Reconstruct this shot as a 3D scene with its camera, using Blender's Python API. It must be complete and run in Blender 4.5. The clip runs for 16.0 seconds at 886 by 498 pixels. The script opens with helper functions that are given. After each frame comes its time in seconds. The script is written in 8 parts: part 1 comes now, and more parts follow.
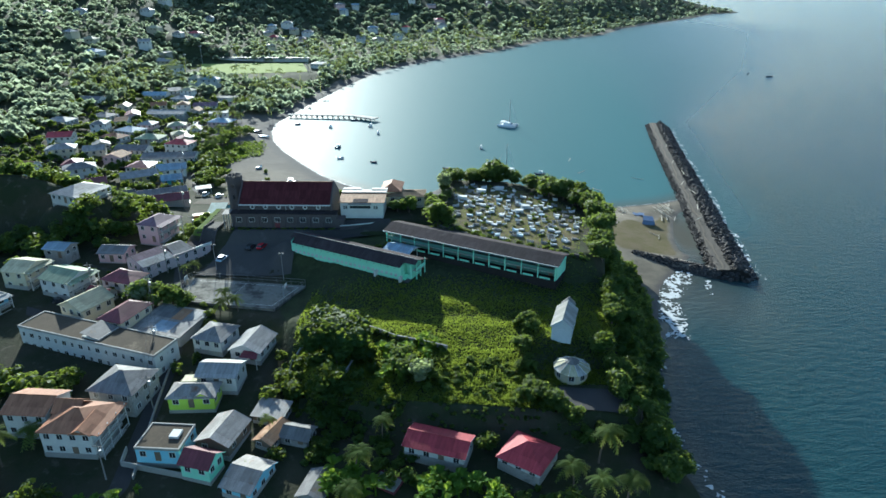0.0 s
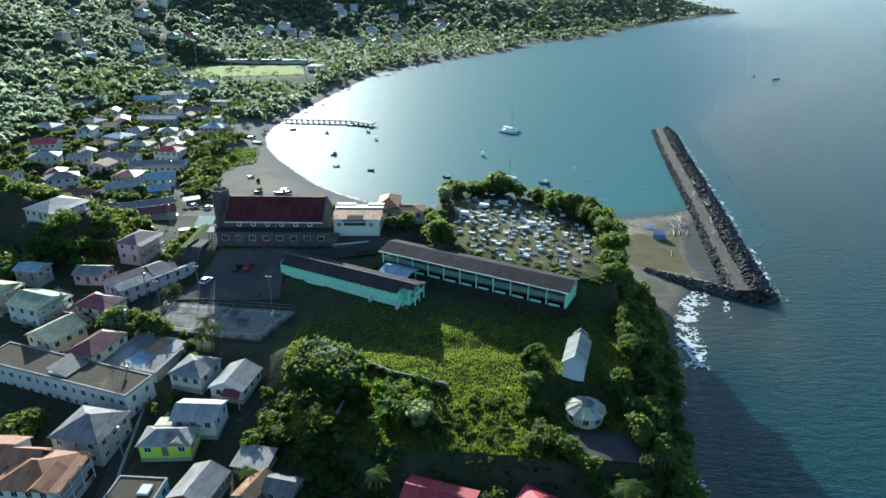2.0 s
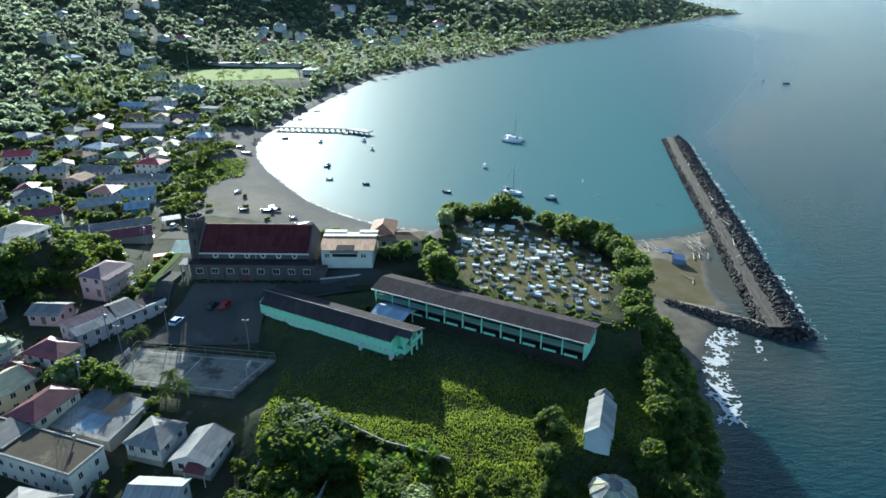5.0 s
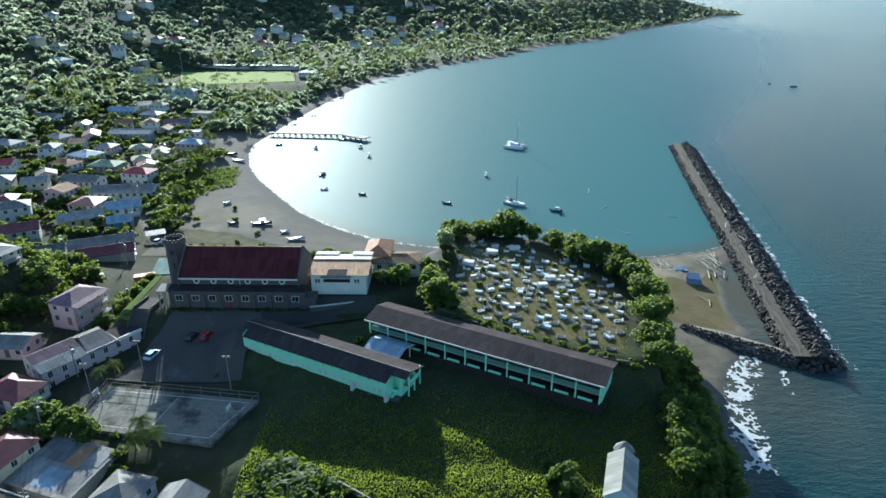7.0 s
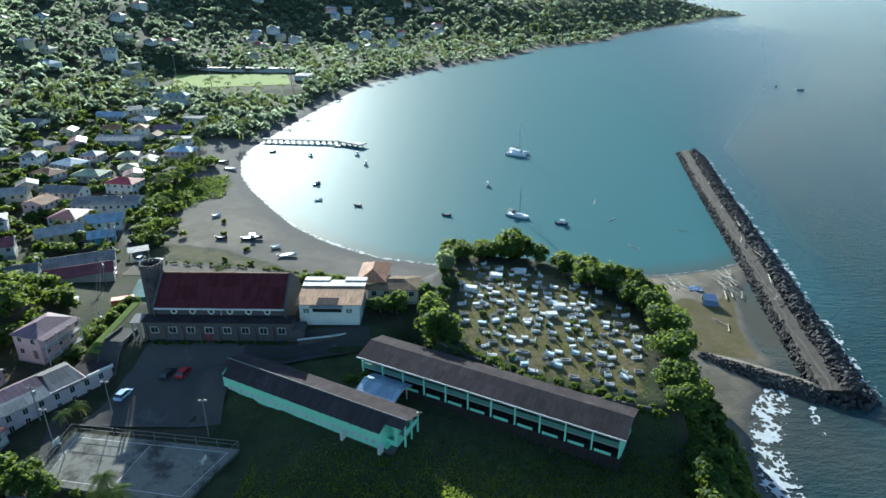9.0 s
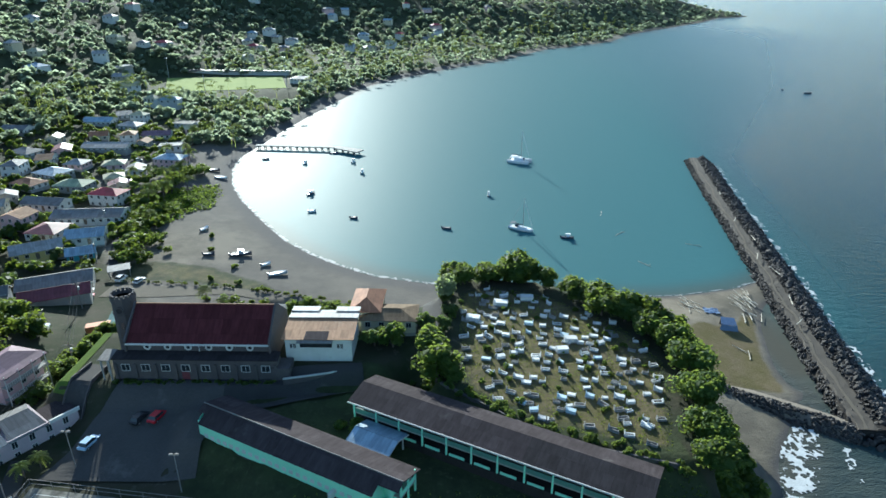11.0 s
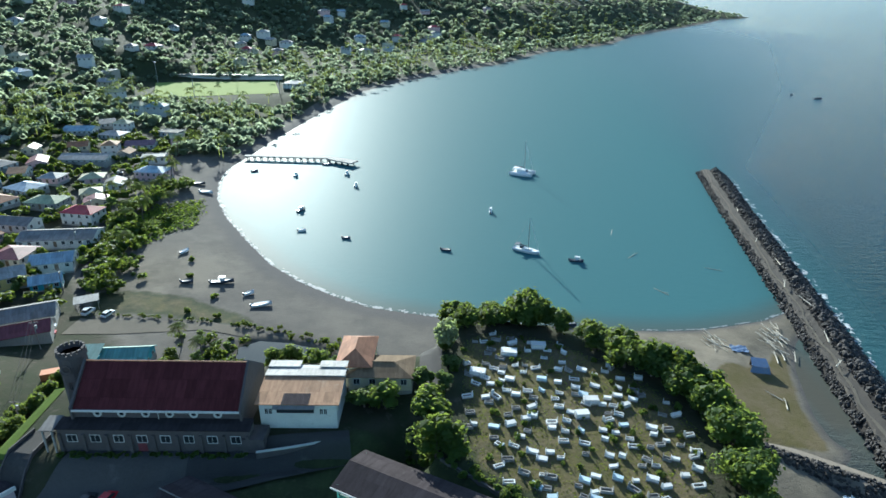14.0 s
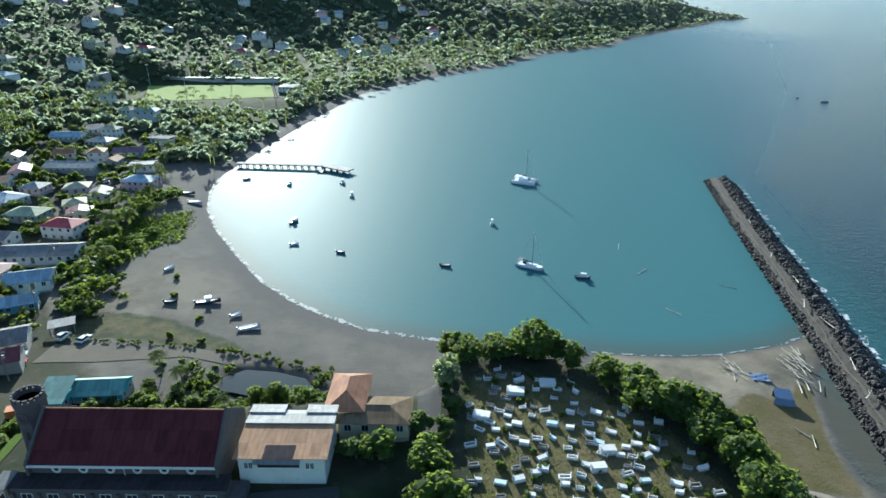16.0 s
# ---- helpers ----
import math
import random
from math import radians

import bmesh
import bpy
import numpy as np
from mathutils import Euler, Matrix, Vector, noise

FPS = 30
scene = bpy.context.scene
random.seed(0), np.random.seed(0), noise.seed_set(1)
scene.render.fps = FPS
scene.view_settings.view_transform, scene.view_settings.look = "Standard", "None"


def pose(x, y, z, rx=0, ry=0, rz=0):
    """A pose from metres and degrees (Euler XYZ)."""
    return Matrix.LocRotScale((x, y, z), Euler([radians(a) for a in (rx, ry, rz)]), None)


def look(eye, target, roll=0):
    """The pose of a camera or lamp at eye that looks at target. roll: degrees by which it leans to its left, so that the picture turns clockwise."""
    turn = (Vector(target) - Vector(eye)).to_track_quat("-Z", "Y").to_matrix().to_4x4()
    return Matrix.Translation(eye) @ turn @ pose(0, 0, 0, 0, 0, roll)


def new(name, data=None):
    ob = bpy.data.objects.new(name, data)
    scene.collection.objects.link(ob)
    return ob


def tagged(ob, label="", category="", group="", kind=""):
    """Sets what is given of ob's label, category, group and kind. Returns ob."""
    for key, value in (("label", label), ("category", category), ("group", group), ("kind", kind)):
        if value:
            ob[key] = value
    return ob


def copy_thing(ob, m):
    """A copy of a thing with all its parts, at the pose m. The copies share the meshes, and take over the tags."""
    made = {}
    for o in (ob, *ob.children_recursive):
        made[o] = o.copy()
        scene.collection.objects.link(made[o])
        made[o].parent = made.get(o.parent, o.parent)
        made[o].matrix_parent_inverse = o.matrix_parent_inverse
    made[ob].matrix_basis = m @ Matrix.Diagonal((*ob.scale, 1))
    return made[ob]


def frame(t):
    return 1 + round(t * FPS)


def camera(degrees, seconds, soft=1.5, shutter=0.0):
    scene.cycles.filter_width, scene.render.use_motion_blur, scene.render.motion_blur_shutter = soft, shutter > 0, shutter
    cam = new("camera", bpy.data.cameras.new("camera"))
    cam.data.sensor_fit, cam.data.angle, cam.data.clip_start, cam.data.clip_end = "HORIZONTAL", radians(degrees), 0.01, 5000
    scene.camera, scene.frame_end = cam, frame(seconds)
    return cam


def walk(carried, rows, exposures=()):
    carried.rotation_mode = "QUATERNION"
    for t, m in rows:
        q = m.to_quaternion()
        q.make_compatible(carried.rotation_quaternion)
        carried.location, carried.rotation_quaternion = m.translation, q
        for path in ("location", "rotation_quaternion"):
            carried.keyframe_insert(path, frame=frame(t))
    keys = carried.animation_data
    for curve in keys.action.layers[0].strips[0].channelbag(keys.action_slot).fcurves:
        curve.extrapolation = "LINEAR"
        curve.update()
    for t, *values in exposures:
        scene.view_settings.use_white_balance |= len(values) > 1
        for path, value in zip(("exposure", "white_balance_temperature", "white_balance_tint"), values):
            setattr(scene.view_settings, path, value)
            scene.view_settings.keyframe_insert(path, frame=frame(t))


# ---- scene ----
cam = camera(70.0, 16.0, soft=1.6)
ROWS = [
    (0.0, 0.00, 0.00, 93.11, 0.000, -23.563, -0.008),
    (1.0, -0.11, 7.13, 93.23, -0.013, -23.561, -0.016),
    (2.0, -0.22, 14.31, 93.36, -0.031, -23.558, -0.024),
    (3.0, -0.33, 21.52, 93.49, -0.052, -23.553, -0.033),
    (4.0, -0.43, 28.76, 93.62, -0.076, -23.548, -0.041),
    (5.0, -0.54, 36.00, 93.76, -0.105, -23.542, -0.050),
    (6.0, -0.64, 43.24, 93.91, -0.137, -23.534, -0.059),
    (7.0, -0.74, 50.45, 94.05, -0.173, -23.526, -0.068),
    (8.0, -0.84, 57.63, 94.20, -0.213, -23.516, -0.077),
    (9.0, -0.94, 64.75, 94.36, -0.256, -23.505, -0.086),
    (10.0, -1.04, 71.81, 94.51, -0.304, -23.494, -0.095),
    (11.0, -1.13, 78.79, 94.68, -0.355, -23.481, -0.105),
    (12.0, -1.23, 85.68, 94.84, -0.409, -23.467, -0.114),
    (13.0, -1.32, 92.46, 95.01, -0.468, -23.452, -0.124),
    (14.0, -1.41, 99.11, 95.18, -0.530, -23.435, -0.134),
    (15.0, -1.50, 105.63, 95.36, -0.596, -23.418, -0.144),
    (16.0, -1.58, 112.00, 95.54, -0.666, -23.400, -0.155),
]
walk(cam, [(t, pose(x, y, z, 90 + pitch, roll, yaw)) for t, x, y, z, yaw, pitch, roll in ROWS], [(0.0, 1.26, 5450, -2), (16.0, 1.26, 5450, -2)])

# ---- world and sun ----
SUN_AZ, SUN_EL = radians(-16.0), radians(18.3)
world = bpy.data.worlds.new("sky")
scene.world = world
world.use_nodes = True
wn = world.node_tree
sky = wn.nodes.new("ShaderNodeTexSky")
sky.sky_type = "NISHITA"
sky.sun_disc = False
sky.sun_elevation, sky.sun_rotation = SUN_EL, SUN_AZ
sky.air_density, sky.dust_density, sky.ozone_density = 1.0, 0.8, 2.0
wn.nodes["Background"].inputs[1].default_value = 0.092
wn.links.new(sky.outputs[0], wn.nodes["Background"].inputs[0])
sun_data = bpy.data.lights.new("sun", "SUN")
sun_data.energy, sun_data.angle, sun_data.color = 4.6, radians(0.6), (1.0, 0.91, 0.78)
sun = new("sun", sun_data)
sun_dir = Vector((math.sin(SUN_AZ) * math.cos(SUN_EL), math.cos(SUN_AZ) * math.cos(SUN_EL), math.sin(SUN_EL)))
sun.matrix_world = look(sun_dir * 500, (0, 0, 0))


# ---- materials ----
def material(name, base, dark=None, rough=0.7, scale=1.0, fine=12.0, bump=0.3, bump_scale=None, metal=0.0, mix=0.6, spec=0.5,
             translucent=None, per_object=0.0, stain=None, thin=0.42, island=False):
    """A procedural surface: base and dark tones mixed at a coarse and a fine scale, with relief."""
    m = bpy.data.materials.new(name)
    m.use_nodes = True
    t = m.node_tree
    N, K = t.nodes, t.links
    b = N["Principled BSDF"]
    geo = N.new("ShaderNodeNewGeometry")
    dark = dark or tuple(c * 0.6 for c in base)

    def noise_at(s, detail=4.0, rgh=0.6):
        n = N.new("ShaderNodeTexNoise")
        n.inputs["Scale"].default_value, n.inputs["Detail"].default_value, n.inputs["Roughness"].default_value = s, detail, rgh
        K.new(geo.outputs["Position"], n.inputs["Vector"])
        return n

    coarse, grain = noise_at(scale), noise_at(fine)
    add = N.new("ShaderNodeMath")
    add.operation = "MULTIPLY_ADD"
    add.inputs[1].default_value, add.inputs[2].default_value = 0.55, 0.0
    K.new(grain.outputs["Fac"], add.inputs[0])
    both = N.new("ShaderNodeMath")
    both.operation = "MULTIPLY_ADD"
    both.inputs[1].default_value = 0.55
    K.new(coarse.outputs["Fac"], both.inputs[0])
    K.new(add.outputs[0], both.inputs[2])
    ramp = N.new("ShaderNodeMapRange")
    ramp.inputs["From Min"].default_value, ramp.inputs["From Max"].default_value = 0.40, 0.70
    K.new(both.outputs[0], ramp.inputs["Value"])
    fac = N.new("ShaderNodeMath")
    fac.operation = "MULTIPLY"
    fac.inputs[1].default_value = mix
    K.new(ramp.outputs[0], fac.inputs[0])
    mixer = N.new("ShaderNodeMix")
    mixer.data_type = "RGBA"
    mixer.inputs[6].default_value, mixer.inputs[7].default_value = (*base, 1), (*dark, 1)
    K.new(fac.outputs[0], mixer.inputs[0])
    out = mixer.outputs[2]
    if stain:
        s = noise_at(stain[1], 6.0, 0.7)
        sr = N.new("ShaderNodeMapRange")
        sr.inputs["From Min"].default_value, sr.inputs["From Max"].default_value = stain[2], stain[2] + 0.12
        K.new(s.outputs["Fac"], sr.inputs["Value"])
        sm = N.new("ShaderNodeMix")
        sm.data_type = "RGBA"
        sm.inputs[7].default_value = (*stain[0], 1)
        K.new(sr.outputs[0], sm.inputs[0])
        K.new(out, sm.inputs[6])
        out = sm.outputs[2]
    if per_object:
        info = N.new("ShaderNodeObjectInfo")
        hsv = N.new("ShaderNodeHueSaturation")
        vr = N.new("ShaderNodeMapRange")
        vr.inputs["To Min"].default_value, vr.inputs["To Max"].default_value = 1 - per_object, 1 + per_object
        K.new(geo.outputs["Random Per Island"] if island else info.outputs["Random"], vr.inputs["Value"])
        K.new(vr.outputs[0], hsv.inputs["Value"])
        K.new(out, hsv.inputs["Color"])
        out = hsv.outputs[0]
    K.new(out, b.inputs["Base Color"])
    b.inputs["Roughness"].default_value, b.inputs["Metallic"].default_value = rough, metal
    b.inputs["Specular IOR Level"].default_value = spec
    if bump:
        bn = noise_at(bump_scale or fine, 5.0)
        bp = N.new("ShaderNodeBump")
        bp.inputs["Strength"].default_value, bp.inputs["Distance"].default_value = bump, 0.15
        K.new(bn.outputs["Fac"], bp.inputs["Height"])
        K.new(bp.outputs[0], b.inputs["Normal"])
    if translucent:
        tr = N.new("ShaderNodeBsdfTranslucent")
        tr.inputs[0].default_value = (*translucent, 1)
        ms = N.new("ShaderNodeMixShader")
        ms.inputs[0].default_value = thin
        K.new(b.outputs[0], ms.inputs[1])
        K.new(tr.outputs[0], ms.inputs[2])
        K.new(ms.outputs[0], N["Material Output"].inputs[0])
    return m


def roof_metal(name, base, dark, rough=0.5, rust=None, spec=0.5):
    """Painted corrugated sheet: fine ribs run down the slope, with faded and rusty patches."""
    m = material(name, base, dark, min(0.9, rough + 0.15), 0.5, 6.0, 0.0, metal=0.0, mix=0.7, stain=rust, per_object=0.10, spec=spec * 0.6)
    N, K = m.node_tree.nodes, m.node_tree.links
    co = N.new("ShaderNodeTexCoord")
    wave = N.new("ShaderNodeTexWave")
    wave.inputs["Scale"].default_value = 1.0
    wave.inputs["Distortion"].default_value = 0.0
    K.new(co.outputs["Object"], wave.inputs["Vector"])
    sheets = N.new("ShaderNodeTexBrick")
    sheets.offset = 0.37
    sheets.inputs["Color1"].default_value, sheets.inputs["Color2"].default_value, sheets.inputs["Mortar"].default_value = (0.72, 0.71, 0.70, 1), (1.12, 1.12, 1.12, 1), (0.55, 0.53, 0.51, 1)
    sheets.inputs["Scale"].default_value, sheets.inputs["Mortar Size"].default_value, sheets.inputs["Brick Width"].default_value, sheets.inputs["Row Height"].default_value = 1.0, 0.02, 1.7, 2.6
    K.new(co.outputs["Object"], sheets.inputs["Vector"])
    streak = N.new("ShaderNodeTexNoise")
    streak.inputs["Scale"].default_value, streak.inputs["Detail"].default_value = 1.6, 6.0
    squeeze = N.new("ShaderNodeMapping")
    squeeze.inputs["Scale"].default_value = (1.0, 0.22, 0.22)
    K.new(co.outputs["Object"], squeeze.inputs[0])
    K.new(squeeze.outputs[0], streak.inputs["Vector"])
    shade = N.new("ShaderNodeMapRange")
    shade.inputs["From Min"].default_value, shade.inputs["From Max"].default_value = 0.35, 0.65
    shade.inputs["To Min"].default_value, shade.inputs["To Max"].default_value = 0.72, 1.08
    K.new(streak.outputs["Fac"], shade.inputs["Value"])
    source = N["Principled BSDF"].inputs["Base Color"].links[0].from_socket
    for factor in (sheets.outputs["Color"], shade.outputs[0]):
        times = N.new("ShaderNodeMix")
        times.data_type, times.blend_type = "RGBA", "MULTIPLY"
        times.inputs[0].default_value = 0.75
        K.new(source, times.inputs[6])
        K.new(factor, times.inputs[7])
        source = times.outputs[2]
    K.new(source, N["Principled BSDF"].inputs["Base Color"])
    bp = N.new("ShaderNodeBump")
    bp.inputs["Strength"].default_value, bp.inputs["Distance"].default_value = 0.22, 0.05
    K.new(wave.outputs["Fac"], bp.inputs["Height"])
    K.new(bp.outputs[0], N["Principled BSDF"].inputs["Normal"])
    return m


M_white = material("white_paint", (0.60, 0.60, 0.56), (0.42, 0.42, 0.39), 0.75, 0.4, 5, 0.15, per_object=0.08, stain=((0.36, 0.34, 0.29), 0.35, 0.60))
M_cream = material("cream_paint", (0.58, 0.52, 0.36), (0.42, 0.37, 0.26), 0.75, 0.4, 5, 0.15)
M_mint = material("mint_paint", (0.38, 0.78, 0.55), (0.30, 0.64, 0.45), 0.7, 0.3, 4, 0.12, stain=((0.18, 0.36, 0.29), 0.4, 0.64))
M_lime = material("lime_paint", (0.50, 0.66, 0.06), (0.40, 0.52, 0.06), 0.7, 0.4, 5, 0.12)
M_sky = material("pale_blue_paint", (0.30, 0.60, 0.72), (0.22, 0.46, 0.56), 0.7, 0.4, 5, 0.12)
M_wash = material("blue_whitewash", (0.50, 0.56, 0.58), (0.36, 0.42, 0.44), 0.8, 0.5, 4, 0.15)
M_pink = material("pink_paint", (0.62, 0.42, 0.40), (0.46, 0.30, 0.29), 0.7, 0.4, 5, 0.12)
M_yellow = material("yellow_paint", (0.66, 0.52, 0.18), (0.5, 0.38, 0.14), 0.7, 0.4, 5, 0.12)
M_blush = material("blush_paint", (0.54, 0.44, 0.44), (0.38, 0.30, 0.31), 0.75, 0.4, 5, 0.12, stain=((0.24, 0.20, 0.20), 0.4, 0.62))
M_lawn = material("bank_grass", (0.105, 0.150, 0.030), (0.060, 0.090, 0.020), 0.9, 0.4, 3, 0.4, spec=0.05)
M_teal = material("teal_paint", (0.08, 0.36, 0.40), (0.06, 0.26, 0.30), 0.7, 0.4, 5, 0.12)
M_stone = material("grey_stone", (0.098, 0.085, 0.083), (0.050, 0.044, 0.043), 0.85, 0.8, 3, 0.5)
M_conc = material("weathered_concrete", (0.34, 0.33, 0.30), (0.20, 0.19, 0.17), 0.85, 0.25, 3, 0.3, stain=((0.12, 0.115, 0.10), 0.18, 0.58))
M_flat = material("brown_flat_roof", (0.098, 0.080, 0.058), (0.050, 0.042, 0.033), 0.9, 0.2, 2, 0.3, stain=((0.185, 0.155, 0.11), 0.15, 0.58), spec=0.1)
R_red = roof_metal("red_roof", (0.42, 0.055, 0.07), (0.30, 0.05, 0.06), 0.5, spec=0.4)
R_maroon = roof_metal("maroon_roof", (0.20, 0.055, 0.065), (0.13, 0.04, 0.05), 0.42)
R_church = roof_metal("church_roof", (0.098, 0.027, 0.030), (0.072, 0.020, 0.023), 0.75, spec=0.2)
R_grey = roof_metal("grey_roof", (0.22, 0.215, 0.21), (0.14, 0.135, 0.13), 0.55, ((0.22, 0.165, 0.12), 0.35, 0.62), spec=0.35)
R_white = roof_metal("white_roof", (0.34, 0.335, 0.325), (0.25, 0.245, 0.235), 0.5, ((0.30, 0.25, 0.20), 0.3, 0.60), spec=0.35)
R_barn = roof_metal("barn_roof", (0.40, 0.40, 0.37), (0.31, 0.31, 0.285), 0.75, spec=0.15)
R_galv = roof_metal("galvanised_roof", (0.33, 0.315, 0.295), (0.21, 0.19, 0.17), 0.55, ((0.22, 0.13, 0.085), 0.35, 0.58))
R_dark = roof_metal("dark_asphalt_roof", (0.064, 0.053, 0.056), (0.042, 0.035, 0.037), 0.8, ((0.098, 0.088, 0.085), 0.2, 0.60), spec=0.1)
R_terra = roof_metal("terracotta_roof", (0.40, 0.190, 0.105), (0.27, 0.125, 0.075), 0.55, spec=0.3)
R_rust = roof_metal("rusty_roof", (0.44, 0.26, 0.15), (0.32, 0.18, 0.105), 0.6, ((0.50, 0.34, 0.22), 0.25, 0.58), spec=0.2)
R_tan = roof_metal("tan_roof", (0.235, 0.165, 0.10), (0.165, 0.115, 0.07), 0.7, spec=0.2)
R_green = roof_metal("faded_green_roof", (0.32, 0.38, 0.24), (0.26, 0.29, 0.19), 0.6)
R_straw = roof_metal("pale_yellow_roof", (0.46, 0.44, 0.28), (0.36, 0.33, 0.22), 0.6)
R_blue = roof_metal("pale_blue_roof", (0.32, 0.42, 0.50), (0.24, 0.32, 0.40), 0.55)
R_purple = roof_metal("plum_roof", (0.20, 0.12, 0.15), (0.14, 0.09, 0.115), 0.6)
M_glass = material("window_glass", (0.03, 0.035, 0.04), (0.02, 0.022, 0.025), 0.12, 1, 3, 0, spec=0.6)
M_wood = material("weathered_wood", (0.20, 0.15, 0.10), (0.11, 0.08, 0.055), 0.85, 0.6, 8, 0.4)
M_asphalt = material("asphalt", (0.056, 0.053, 0.051), (0.034, 0.033, 0.032), 0.85, 0.15, 4, 0.2, stain=((0.085, 0.080, 0.075), 0.12, 0.58), spec=0.2)
M_yard = material("worn_yard_asphalt", (0.088, 0.082, 0.076), (0.052, 0.049, 0.046), 0.9, 0.12, 3, 0.2, stain=((0.13, 0.12, 0.108), 0.10, 0.60), spec=0.1)
M_court = material("court_concrete", (0.215, 0.208, 0.178), (0.115, 0.112, 0.098), 0.9, 0.22, 2, 0.15, stain=((0.066, 0.064, 0.056), 0.16, 0.49), spec=0.2)
M_rock = material("dark_basalt", (0.048, 0.042, 0.039), (0.022, 0.020, 0.020), 0.8, 0.5, 3, 0.6, per_object=0.4)
M_rubble = material("basalt_rubble", (0.048, 0.042, 0.039), (0.022, 0.020, 0.020), 0.85, 0.5, 3, 0.6, per_object=0.6, island=True)
M_core = material("rubble_core", (0.038, 0.034, 0.031), (0.02, 0.018, 0.018), 0.95, 0.6, 3, 0.8, spec=0.1)
M_path = material("gravel_track", (0.185, 0.155, 0.12), (0.105, 0.088, 0.07), 0.95, 0.3, 4, 0.4)
M_track = material("dark_dirt_track", (0.070, 0.059, 0.047), (0.040, 0.034, 0.028), 0.95, 0.25, 3, 0.4)
M_sandy = material("sandy_road", (0.150, 0.132, 0.104), (0.095, 0.084, 0.068), 0.95, 0.2, 3, 0.3, stain=((0.20, 0.175, 0.135), 0.12, 0.6), spec=0.1)
M_drift = material("bleached_driftwood", (0.58, 0.53, 0.43), (0.38, 0.34, 0.27), 0.8, 0.8, 6, 0.3)
M_tarp = material("blue_tarpaulin", (0.13, 0.19, 0.31), (0.07, 0.11, 0.19), 0.45, 0.8, 4, 0.4)
M_tomb = material("whitewashed_tomb", (0.68, 0.68, 0.66), (0.46, 0.46, 0.43), 0.7, 0.6, 5, 0.2, per_object=0.14)
M_tombgrey = material("bare_concrete_tomb", (0.30, 0.29, 0.27), (0.18, 0.17, 0.16), 0.85, 0.6, 5, 0.3, per_object=0.2)
M_tombblue = material("pale_blue_tomb", (0.48, 0.60, 0.66), (0.34, 0.44, 0.50), 0.7, 0.6, 5, 0.2)
M_hull = material("white_gelcoat", (0.78, 0.78, 0.76), (0.66, 0.66, 0.64), 0.25, 0.5, 4, 0)
M_hulldark = material("dark_hull", (0.05, 0.06, 0.08), (0.03, 0.035, 0.05), 0.4, 0.5, 4, 0)
M_steel = material("galvanised_steel", (0.45, 0.46, 0.47), (0.34, 0.35, 0.36), 0.45, 1, 6, 0, metal=0.7)
M_pole = material("grey_pole", (0.24, 0.22, 0.20), (0.16, 0.15, 0.14), 0.8, 1, 6, 0.1)
M_cable = material("black_cable", (0.03, 0.03, 0.03), (0.02, 0.02, 0.02), 0.6, 1, 6, 0)
M_bark = material("bark", (0.16, 0.12, 0.09), (0.08, 0.06, 0.045), 0.9, 1.0, 6, 0.5)
M_leaf = material("broad_leaves", (0.060, 0.100, 0.024), (0.030, 0.054, 0.015), 0.6, 0.25, 1.5, 0, mix=0.9, spec=0.15, translucent=(0.28, 0.36, 0.065), per_object=0.25, thin=0.46)
M_leaf2 = material("olive_leaves", (0.075, 0.105, 0.035), (0.04, 0.06, 0.022), 0.6, 0.25, 1.5, 0, mix=0.9, spec=0.15, translucent=(0.25, 0.34, 0.08), per_object=0.22)
M_leaf3 = material("dark_leaves", (0.032, 0.068, 0.018), (0.018, 0.040, 0.012), 0.6, 0.25, 1.5, 0, mix=0.9, spec=0.15, translucent=(0.25, 0.32, 0.04), per_object=0.2)
M_leafpale = material("silvery_leaves", (0.19, 0.225, 0.14), (0.12, 0.145, 0.09), 0.7, 0.25, 1.5, 0, mix=0.9, spec=0.15, translucent=(0.42, 0.50, 0.20), thin=0.5)
M_palm = material("palm_fronds", (0.075, 0.115, 0.03), (0.04, 0.066, 0.02), 0.8, 0.3, 1.5, 0, mix=0.9, spec=0.1, translucent=(0.36, 0.42, 0.10), per_object=0.2, thin=0.5)
M_banana = material("banana_leaves", (0.09, 0.17, 0.03), (0.055, 0.11, 0.02), 0.6, 0.3, 1.5, 0, mix=0.9, spec=0.05, translucent=(0.36, 0.48, 0.055), per_object=0.15, thin=0.5)
# paler and greyer than the near leaves: distant haze is in the colour
M_woods = material("hazed_hillside_woods", (0.110, 0.136, 0.092), (0.080, 0.100, 0.070), 0.9, 0.03, 0.4, 0, mix=0.95, spec=0.05, translucent=(0.38, 0.45, 0.30), thin=0.65)
M_vine = material("vine_leaves", (0.10, 0.15, 0.028), (0.062, 0.10, 0.02), 0.7, 0.3, 1.5, 0, mix=0.9, spec=0.05, translucent=(0.36, 0.47, 0.06), per_object=0.1, thin=0.5)
M_pitch = material("mown_pitch", (0.27, 0.33, 0.085), (0.21, 0.27, 0.065), 0.95, 0.05, 0.8, 0.1, spec=0.1)
M_grassblade = material("grass_blades", (0.044, 0.056, 0.019), (0.032, 0.041, 0.015), 0.8, 0.1, 0.8, 0, mix=0.9, spec=0.1, translucent=(0.40, 0.50, 0.065), thin=0.5)


